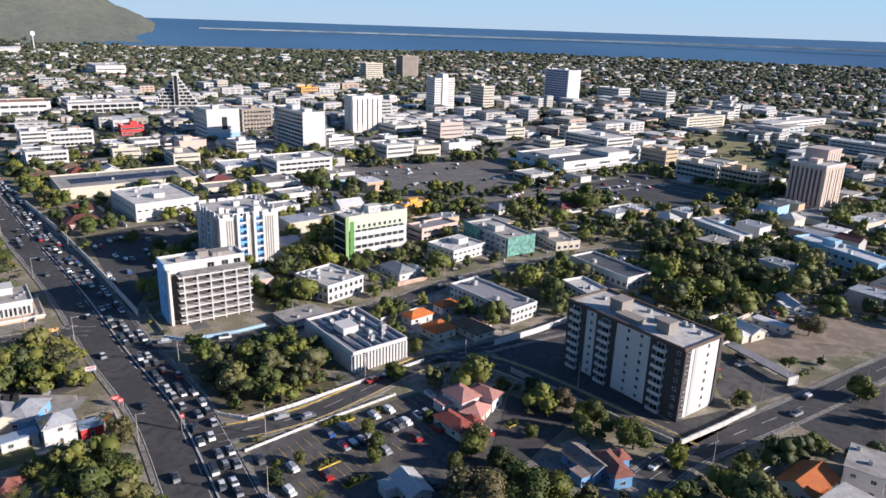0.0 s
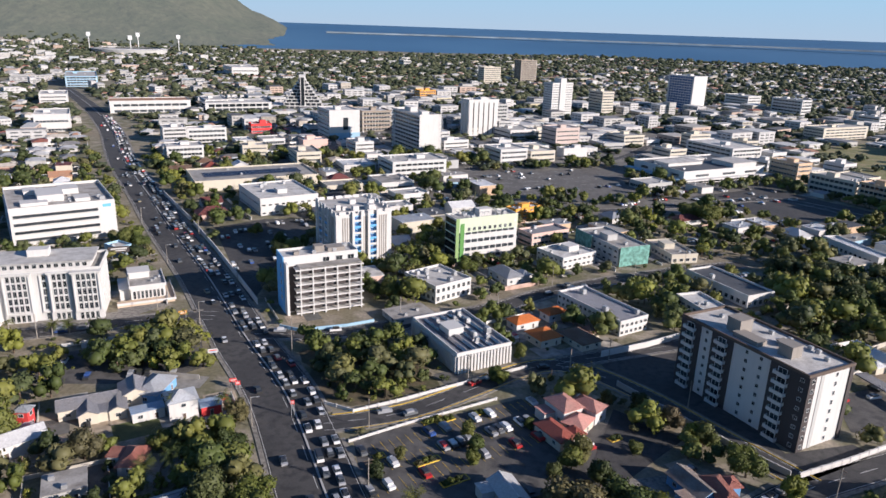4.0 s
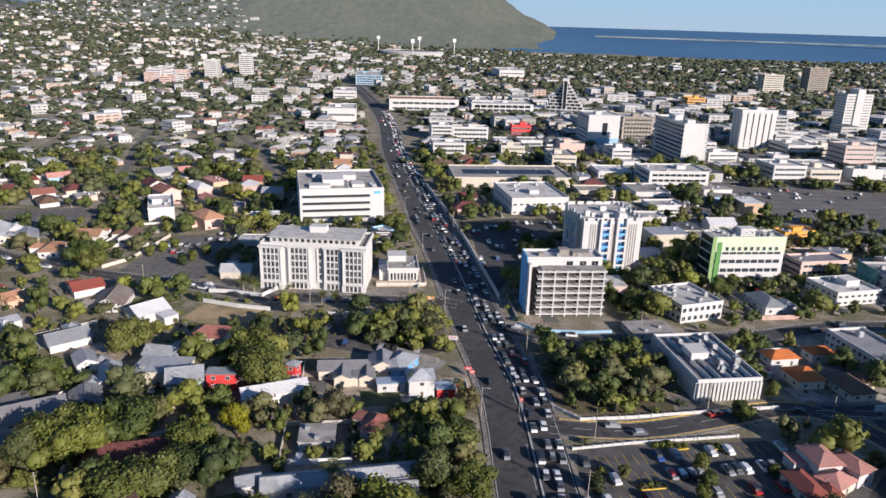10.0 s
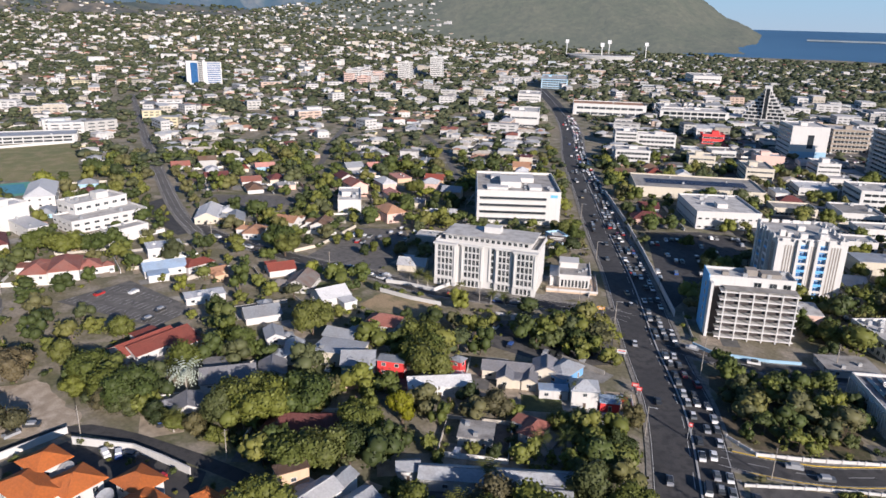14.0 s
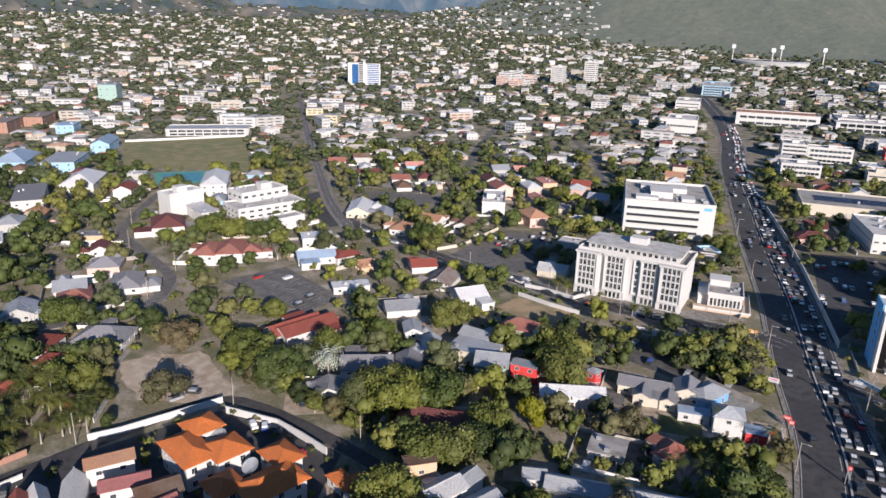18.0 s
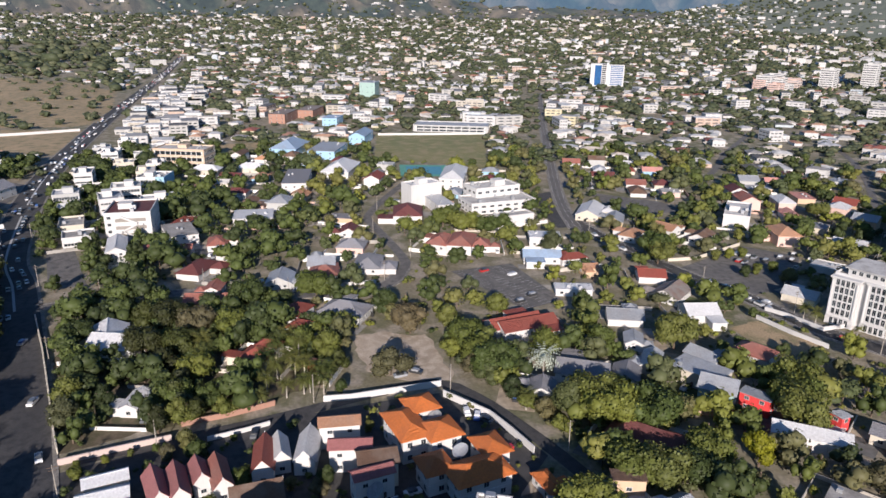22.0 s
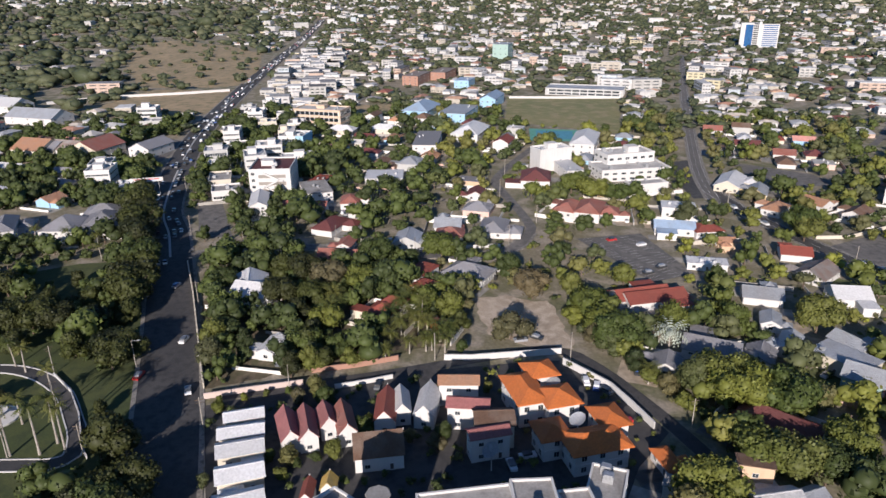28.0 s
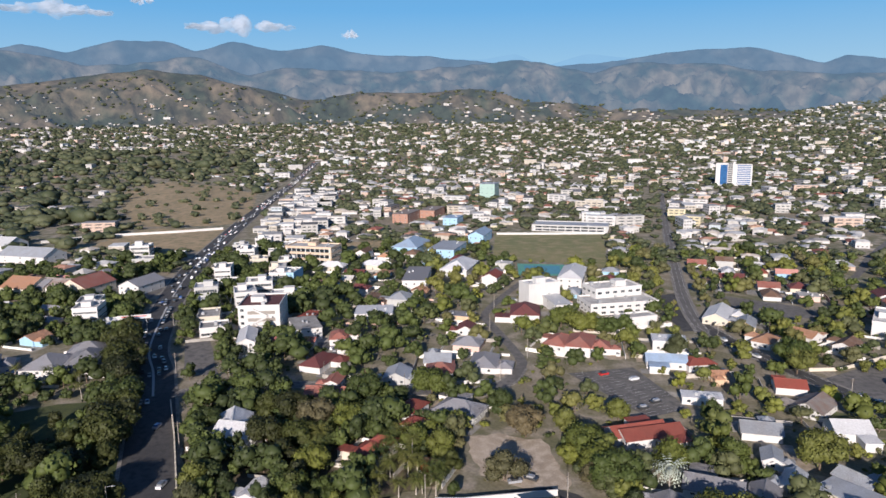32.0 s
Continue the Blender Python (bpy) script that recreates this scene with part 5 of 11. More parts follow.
block(-695.5, 177.0, 70, 75.5, 30.2, 6.0, "long pale grey school building with galleries", wall='grey', roof='zinc', floors=2, style='band', band=0.55, clutter=1, lift=False, name='school_building')
block(-411.5, 86.0, 110, 21.9, 12.1, 12.9, "plain white hall with a high slot window", roof='whitemet', floors=2, style='none', clutter=1)
block(-404.4, 129.1, 103, 30.9, 16.7, 11.4, "white three-storey centre of a clinic complex with solar panels", floors=3, style='grid', bay=5, clutter=6)
block(-391.0, 128.3, 97, 41.6, 21.4, 6.2, "white low front wing of a clinic complex", floors=2, style='grid', bay=5, clutter=5, lift=False)
block(-361.3, 129.1, 102, 21.0, 9.7, 4.3, "white low side wing with a flat roof", floors=1, style='none', clutter=3, lift=False)
for k, (u, v, w_, h_, tone_) in enumerate(((-70, -20, 30, 13, "pink"), (-44, 12, 26, 16, "pink"), (-38, -26, 28, 10, "white"), (-12, -8, 30, 18, "white"), (-6, 26, 24, 13, "pink"), (20, -24, 28, 12, "rose"), (26, 10, 26, 20, "white"), (52, -14, 30, 14, "pink"), (60, 20, 24, 17, "white"), (80, -4, 22, 12, "rose"))):
    block(-1056.9 - 0.588 * u - 0.809 * v, 843.4 + 0.809 * u - 0.588 * v, 126, w_, 18.0, h_, "%s apartment building with flat roofs" % ("white" if tone_ == "white" else "coral pink"), wall=tone_, roof="tan" if k % 3 == 0 else "pale", floors=max(3, int(h_ / 3.2)), style="band", band=0.4, clutter=1, lift=k % 2 == 0, name="apartment_building")
annex_ = thing("office_annex", -164.0, 249.5, 36, "low white office annex with stepped roof and tall windows", "building")
OCC.append((-164.0, 249.5, 36, 9.5, 11.0))
part("wall", Solid().box(-6.5, -9.0, 0, 6.5, 9.0, 5.6), WALL["white"], annex_)
part("cornice", Solid().box(-7.0, -9.5, 5.6, 7.0, 9.5, 6.2), WALL["white"], annex_)
part("roof", Solid().box(-6.7, -9.2, 6.2, 6.7, 9.2, 6.26), ROOF["concrete"], annex_)
part("parapet", Solid().box(-7.0, -9.5, 6.2, 7.0, -9.1, 6.9).box(6.6, -9.1, 6.2, 7.0, 9.5, 6.9).box(-7.0, -9.1, 6.2, -6.6, 9.5, 6.9), WALL["white"], annex_)
part("upper_storey", Solid().box(-6.4, 1.5, 6.26, 1.5, 8.8, 8.6).box(-6.8, 1.1, 8.6, 1.9, 9.2, 9.0), WALL["white"], annex_, "set-back upper storey")
part("side_wing", Solid().box(-10.5, -6.0, 0, -6.5, 8.0, 4.4).box(-10.8, -6.3, 4.4, -6.5, 8.3, 4.8), WALL["white"], annex_, "lower wing beside the tower")
part("terrace", Solid().box(-12.0, -14.0, 0, 9.5, -9.0, 0.9).box(6.5, -9.0, 0, 10.0, 8.0, 0.9), WALL["sand"], annex_, "raised terrace")
part("terrace_rail", Solid().box(-12.0, -14.2, 0.9, 9.7, -13.9, 1.8).box(9.7, -14.2, 0.9, 10.0, 8.0, 1.8), WALL["white"], annex_)
for i in range(8):
    part("window", WIN, None, annex_, "tall window", face_pose(0, 13.0, 18.0, -5.2 + i * 1.5, 1.0, 1.0, 3.6))
for i in range(10):
    part("window", WIN, None, annex_, "tall window", face_pose(1, 13.0, 18.0, -7.4 + i * 1.65, 1.0, 1.0, 3.6))
for i in range(3):
    part("ac_unit", AC_UNIT, None, annex_, "", pose(2.0 + i * 1.6, -4.0 + i * 2.2, 6.26))
block(-205.2, 292.4, 157, 10.3, 7.6, 4.4, "small pale blue shop building with flat roof", wall='skyblue', roof='pale', floors=1, style='grid', bay=3, clutter=1, lift=False)


# apartment block: white render with dark vertical panels, stacked balconies
def apartment(x, y, rot, w, d, h):
    b = thing("apartment_block", x, y, rot, "eight-storey white and dark brown apartment block with stacked balconies", "apartment block")
    OCC.append((x, y, rot, w / 2 + 3, d / 2 + 3))
    F, f = 8, h / 8
    part("wall", Solid().box(-w / 2, -d / 2, 0, w / 2, d / 2, h - 0.2), WALL["white"], b)
    part("roof", Solid().box(-w / 2 + 0.4, -d / 2 + 0.4, h - 0.2, w / 2 - 0.4, d / 2 - 0.4, h), ROOF["pale"], b)
    p = Solid()
    for y0, y1 in ((-d / 2 - 0.15, -d / 2 + 0.4), (d / 2 - 0.4, d / 2 + 0.15)):
        p.box(-w / 2 - 0.15, y0, h - 0.2, w / 2 + 0.15, y1, h + 0.8)
    for x0, x1 in ((-w / 2 - 0.15, -w / 2 + 0.4), (w / 2 - 0.4, w / 2 + 0.15)):
        p.box(x0, -d / 2 + 0.4, h - 0.2, x1, d / 2 - 0.4, h + 0.8)
    part("parapet", p, WALL["brown"], b)
    slab = Solid().box(-2.2, -1.3, 0, 2.2, 0, 0.2).box(-2.2, -1.3, 0.2, 2.2, -1.18, 1.1).box(-2.2, -1.18, 0.2, -2.08, 0, 1.1).box(2.08, -1.18, 0.2, 2.2, 0, 1.1).mesh("balcony", WALL["white"])
    for side in (0, 2):
        if not faces_camera(x, y, rot, side):
            continue
        part("dark_panel", Solid().box(-2.2, -0.25, 0, 2.2, 0.0, h), WALL["dark"], b, "dark brown corner panel", face_pose(side, w, d, 0.465 * w, 0, 1, 1))
        for k in range(F):
            part("window", WIN, None, b, "", face_pose(side, w, d, 0.465 * w, k * f + 1.0, 1.2, 1.2) @ Matrix.Translation((0, -0.27, 0)))
        for u in (-0.41, -0.135, 0.33):
            # cladding widened behind the balconies, its dark colour also stands for their recess shade
            part("dark_panel", Solid().box(-4.1, -0.25, 0, 4.1, 0.0, h), WALL["dark"], b, "dark brown cladding panel", face_pose(side, w, d, u * w, 0, 1, 1))
            for k in range(F):
                mm = face_pose(side, w, d, u * w, k * f + 0.15, 1, 1) @ Matrix.Translation((0, -0.25, 0))
                part("balcony", slab, None, b, "", mm)
                part("window", WIN, None, b, "", mm @ Matrix.Translation((0, -0.02, 0.2)) @ Matrix.Diagonal((3.0, 1, 2.0, 1)))
        for u in (-0.27, 0.06, 0.17):
            for k in range(F):
                part("window", WIN, None, b, "", face_pose(side, w, d, u * w, k * f + 1.0, 1.1, 1.3))
    for side in (1, 3):
        for u, ww in ((-0.42, 2.6), (0.44, 1.6)):
            part("dark_panel", Solid().box(-ww / 2, -0.3, 0, ww / 2, 0, h), WALL["dark"], b, "dark brown cladding panel", face_pose(side, w, d, u * d, 0, 1, 1))
        part("grey_strip", Solid().box(-0.7, -0.1, 0, 0.7, 0, h), WALL["grey"], b, "grey vertical strip", face_pose(side, w, d, -0.2 * d, 0, 1, 1))
        for k in range(F):
            part("window", WIN, None, b, "", face_pose(side, w, d, 0.12 * d, k * f + 0.9, 0.9, 1.4))
            part("window", WIN, None, b, "", face_pose(side, w, d, -0.42 * d, k * f + 0.9, 1.1, 1.3) @ Matrix.Translation((0, -0.32, 0)))
    for cx, cy, lw, ld, lh in ((0.16 * w, 0.1 * d, 5.0, 5.5, 4.4), (-0.24 * w, 0.12 * d, 4.5, 4.5, 3.6), (0.02 * w, 0.25 * d, 9.0, 4.0, 1.4), (-0.12 * w, -0.12 * d, 3.0, 3.0, 1.2)):
        part("lift_housing", Solid().box(cx - lw / 2, cy - ld / 2, h, cx + lw / 2, cy + ld / 2, h + lh).box(cx - lw / 2 - 0.2, cy - ld / 2 - 0.2, h + lh, cx + lw / 2 + 0.2, cy + ld / 2 + 0.2, h + lh + 0.2), WALL["stone"], b)
    rng = random.Random(4)
    for _ in range(8):
        part("ac_unit", AC_UNIT, None, b, "", pose(rng.uniform(-0.45, 0.45) * w, rng.uniform(-0.4, 0.0) * d, h, 0, 0, 0) @ Matrix.Diagonal((1.4, 1.1, 1.3, 1)))
    return b


apartment(67.0, 206.6, 126.1, 46.0, 19.4, 23.1)
cp_ = thing("carport", 114.4, 220.5, -66, "long pale-roofed carport on thin posts", "carport")
OCC.append((114.4, 220.5, -66, 14.5, 3.0))
part("roof", Solid().box(-14, -2.4, 2.6, 14, 2.4, 2.85).box(-14, -2.5, 2.4, 14, -2.3, 2.9), ROOF["grey"], cp_)
for i in range(7):
    part("post", Solid().box(-0.08, -0.08, 0, 0.08, 0.08, 2.6), METAL, cp_, "", pose(-13 + i * 4.33, 2.0, 0))
part("end_wall", Solid().box(14.0, -2.4, 0, 14.3, 2.4, 3.0), WALL["white"], cp_, "white end wall")


def flat_top(b, w, d, h, roof="pale", wall="white", up=0.9, t=0.3):
    """roof deck and the parapet round it"""
    deck = part("roof", Solid().box(-w / 2 + t, -d / 2 + t, h - 0.3, w / 2 - t, d / 2 - t, h), ROOF[roof], b)
    p = Solid()
    p.box(-w / 2 - 0.1, -d / 2 - 0.1, h - 0.3, w / 2 + 0.1, -d / 2 + t, h + up).box(-w / 2 - 0.1, d / 2 - t, h - 0.3, w / 2 + 0.1, d / 2 + 0.1, h + up)
    p.box(-w / 2 - 0.1, -d / 2 + t, h - 0.3, -w / 2 + t, d / 2 - t, h + up).box(w / 2 - t, -d / 2 + t, h - 0.3, w / 2 + 0.1, d / 2 - t, h + up)
    part("parapet", p, WALL[wall], b)
    return deck


def gallery_tower(x, y, rot, w, d, h, floors, label):
    """slab block with long open galleries on its sides and blank end walls"""
    b = thing("tower_block", x, y, rot, label, "building")
    OCC.append((x, y, rot, w / 2 + 2.5, d / 2 + 2.5))
    # grey instead of white puts the galleries' shade into the wall colour
    part("wall", Solid().box(-w / 2 + 0.6, -d / 2 + 2.2, 0, w / 2 - 0.6, d / 2 - 2.2, h - 0.3), WALL["grey"], b, "gallery wall in grey standing in for shade")
    for sx in (-1, 1):
        x0, x1 = sorted((sx * w / 2, sx * (w / 2 - 1.2)))
        part("end_wall", Solid().box(x0, -d / 2 + 0.6, 0, x1 + 0.0, d / 2 - 0.6, h + 1.8), WALL["white"], b, "blank white end wall")
    f = h / floors
    for k in range(floors + 1):
        sl = Solid()
        for sg in (-1, 1):
            y0, y1 = sorted((sg * (d / 2 - 2.2), sg * d / 2))
            sl.box(-w / 2 - 1.0, y0, k * f - 0.15, w / 2 + 1.0, y1, k * f + 0.15)
            y0, y1 = sorted((sg * (d / 2 - 0.18), sg * d / 2))
            sl.box(-w / 2 - 1.0, y0, k * f + 0.15, w / 2 + 1.0, y1, k * f + 1.1)
        part("gallery", sl, WALL["white"], b)
    for k in range(floors):
        part("window", WIN_BAND, None, b, "", face_pose(2, w, d - 4.4, 0, k * f + 1.0, w * 0.92, f * 0.55))
    flat_top(b, w - 3, d - 4.4, h + 0.3)
    for cx, lw, lh in ((-w * 0.25, 9.0, 3.2), (w * 0.2, 14.0, 4.2)):
        part("plant_room", Solid().box(cx - lw / 2, -3.5, h + 0.3, cx + lw / 2, 3.5, h + lh), WALL["white"], b)
    return b


gallery_tower(-127.6, 633.6, 126, 61.4, 22.5, 35.1, 10, "white tower block with long open galleries and a blank end wall")


def pier_tower(x, y, rot, w, d, h, slots, label, slot=0.22, dark="dark", pier="white", group_cap=True):
    """tower of broad white piers with narrow dark window slots between them"""
    b = thing("office_tower", x, y, rot, label, "building")
    OCC.append((x, y, rot, w / 2 + 2.5, d / 2 + 2.5))
    part("wall", Solid().box(-w / 2 + 0.8, -d / 2 + 0.8, 0, w / 2 - 0.8, d / 2 - 0.8, h - 0.3), WALL[dark], b, "dark recessed window wall")
    for side in range(4):
        if not faces_camera(x, y, rot, side):
            continue
        run = w if side % 2 == 0 else d
        n = max(2, int(round(slots * run / w)))
        step = run / n
        pm = Solid().box(-step * (1 - slot) / 2, 0.0, 0, step * (1 - slot) / 2, 0.9, h - 0.3).mesh("pier", WALL[pier])
        for i in range(n):
            part("pier", pm, None, b, "", face_pose(side, w, d, -run / 2 + step * (i + 0.5), 0, 1, 1))
        part("spandrel", Solid().box(-run / 2, 0.1, 0, run / 2, 0.8, 1.6).box(-run / 2, 0.1, h - 2.4, run / 2, 0.8, h - 0.3), WALL[pier], b, "", face_pose(side, w, d, 0, 0, 1, 1))
    flat_top(b, w, d, h, up=1.1)
    roof_clutter(b, w, d, h, random.Random(int(h * 10)), 3, WALL[pier], True)
    return b


pier_tower(-83.3, 760.4, 36, 37.0, 18.0, 37.3, 6, "white tower of broad piers with narrow dark window slots")
block(-72.0, 792.0, 36, 30.0, 16.0, 30.0, "grey office slab with dark window bands", wall="grey", floors=8, style="band", band=0.5, clutter=2)
b_ = pier_tower(262.0, 476.0, 36, 27.0, 25.0, 29.0, 9, "pinkish tower of pale vertical fins and dark glass", 0.46, "brown", "rose")
core_ = part("stair_core", Solid().box(8.0, -2.0, 0, 27.0, 14.0, 36.5).box(7.6, -2.4, 36.5, 27.4, 14.4, 37.4), WALL["rose"], b_, "taller pinkish stair core")
fin_ = Solid().box(-0.55, -0.35, 0, 0.55, 0.0, 36.0).mesh("fin", WALL["cream"])
for i in range(5):
    part("fin", fin_, None, core_, "pale fin", pose(10.5 + i * 3.6, -2.0, 0))
for i in range(6):
    part("pale_strip", Solid().box(-0.75, -0.12, 1.0, 0.75, 0.0, 28.0), WALL["cream"], b_, "", face_pose(0, 27.0, 25.0, -11.2 + i * 4.5, 0, 1, 1))

b_ = block(-1.2, 967.9, 36, 33.0, 19.9, 44.5, "tall white tower block with small windows", floors=14, style="band", band=0.24, clutter=2, lift=False)
part("lift_shaft", Solid().box(-4.5, -11.2, 0, 4.5, -9.97, 51.0).box(-4.5, -9.97, 44.6, 4.5, 4.0, 51.0), WALL["white"], b_, "blank white lift shaft")
b_ = block(-221.3, 694.1, 126, 40.0, 31.8, 27.7, "white office block with a central dark window slot", floors=7, style="band", band=0.3, sides=(2,), clutter=4)
part("window_slot", Solid().box(-2.6, -0.12, 9.0, 2.6, 0.0, 21.0), GLASS, b_, "tall dark window slot", face_pose(3, 40.0, 31.8, 1.0, 0, 1, 1))
part("blue_base", Solid().box(-15.9, -0.3, 0.0, 15.9, 0.0, 6.0), WALL["skyblue"], b_, "pale blue lower storeys", face_pose(3, 40.0, 31.8, 0, 0, 1, 1))


def banded_office(x, y, rot, w, d, h):
    """cream-white office: dark window bands that stop short of a blank end, stepped plant on the roof"""
    b = thing("office_building", x, y, rot, "cream-white office with four black window bands and a blank end", "building")
    OCC.append((x, y, rot, w / 2 + 2.5, d / 2 + 2.5))
    part("wall", Solid().box(-w / 2, -d / 2, 0, w / 2, d / 2, h - 0.3), WALL["white"], b)
    deck = flat_top(b, w, d, h, "concrete", up=1.4)
    for side in range(4):
        if not faces_camera(x, y, rot, side):
            continue
        run = w if side % 2 == 0 else d
        front = math.cos(radians(rot + 90 * side - 90)) > 0
        for k in range(4):
            z = 2.2 + k * (h - 2.0) / 4
            g = run * (0.80 if front else 0.9)
            u = -run * 0.07 if front else 0.0
            part("window_band", Solid().box(-g / 2, -0.05, z, g / 2, 0.0, z + 1.5), GLASS, b, "dark continuous window band", face_pose(side, w, d, u, 0, 1, 1))
            part("sill", Solid().box(-g / 2 - 0.1, -0.55, z - 0.25, g / 2 + 0.1, -0.0, z - 0.02).box(-g / 2 - 0.1, -0.55, z + 1.52, g / 2 + 0.1, 0.0, z + 1.8), WALL["white"], b, "", face_pose(side, w, d, u, 0, 1, 1))
        if front:
            part("sign_panel", Solid().box(-2.0, -0.15, h - 2.2, 2.0, 0.0, h - 0.6), WALL["azure"], b, "small blue sign panel", face_pose(side, w, d, run * 0.42, 0, 1, 1))
    for cx, cy, lw, ld, lh in ((-4, 4, 18, 12, 3.4), (8, -6, 12, 9, 2.6), (-14, -10, 9, 7, 1.6), (12, 12, 10, 6, 2.0), (-15, 12, 8, 12, 1.4)):
        part("plant_room", Solid().box(cx - lw / 2, cy - ld / 2, h, cx + lw / 2, cy + ld / 2, h + lh).box(cx - lw / 2 - 0.2, cy - ld / 2 - 0.2, h + lh, cx + lw / 2 + 0.2, cy + ld / 2 + 0.2, h + lh + 0.2), WALL["white"], b)
    rng = random.Random(31)
    for _ in range(12):
        q = rng.uniform(1.2, 2.6)
        part("ac_unit", AC_UNIT, None, deck, "", pose(rng.uniform(-0.42, 0.42) * w, rng.uniform(-0.42, 0.42) * d, h, 0, 0, rng.choice((0, 90))) @ Matrix.Diagonal((q, q * 0.8, q * 0.8, 1)))


banded_office(-259.2, 323.4, 133, 52.5, 47.5, 18.3)


def shopping_centre(x, y, rot, w, d, h):
    b = thing("shopping_centre", x, y, rot, "large white shopping centre with a dark flat roof and canopies", "building")
    OCC.append((x, y, rot, w / 2 + 6, d / 2 + 6))
    part("wall", Solid().box(-w / 2, -d / 2, 0, w / 2, d / 2, h - 0.3), WALL["white"], b)
    deck = flat_top(b, w, d, h, "dark", up=1.3)
    for side in range(4):
        if not faces_camera(x, y, rot, side):
            continue
        run = w if side % 2 == 0 else d
        part("canopy", Solid().box(-run / 2 - 5, -6.0, 3.6, run / 2 + 5, -0.03, 4.1).box(-run / 2 - 5, -6.1, 3.3, run / 2 + 5, -5.8, 4.4), WALL["skyblue" if side == 3 else "white"], b, "broad walkway canopy", face_pose(side, w, d, 0, 0, 1, 1))
        part("shopfront", WIN_BAND, None, b, "dark shop windows under the canopy", face_pose(side, w, d, 0, 0.4, run * 0.95, 2.8))
        for i in range(6):
            part("column", Solid().box(-0.25, -5.7, 0, 0.25, -5.2, 3.6), WALL["white"], b, "", face_pose(side, w, d, -run / 2 + run * (i + 0.5) / 6, 0, 1, 1))
        for u in (-0.28, 0.05, 0.33):
            part("window", WIN_BAND, None, b, "", face_pose(side, w, d, u * run, 5.2, run * 0.16, 2.0))
    for cx, cy, lw, ld, lh in ((-0.2, 0.1, 0.42, 0.3, 2.2), (0.3, -0.22, 0.3, 0.4, 3.6), (0.1, 0.3, 0.2, 0.2, 1.6)):
        hall = part("roof_hall", Solid().box((cx - lw / 2) * w, (cy - ld / 2) * d, h, (cx + lw / 2) * w, (cy + ld / 2) * d, h + lh), WALL["white"], b, "white raised roof hall")
        part("roof", Solid().box((cx - lw / 2) * w - 0.5, (cy - ld / 2) * d - 0.5, h + lh, (cx + lw / 2) * w + 0.5, (cy + ld / 2) * d + 0.5, h + lh + 0.3), ROOF["pale"], hall)
    rng = random.Random(6)
    for _ in range(10):
        q = rng.uniform(1.5, 3.0)
        part("ac_unit", AC_UNIT, None, deck, "", pose(rng.uniform(-0.45, 0.45) * w, rng.uniform(-0.45, 0.45) * d, h, 0, 0, 0) @ Matrix.Diagonal((q, q, q * 0.7, 1)))


shopping_centre(119.4, 600.3, 36, 88.7, 56.2, 9.1)


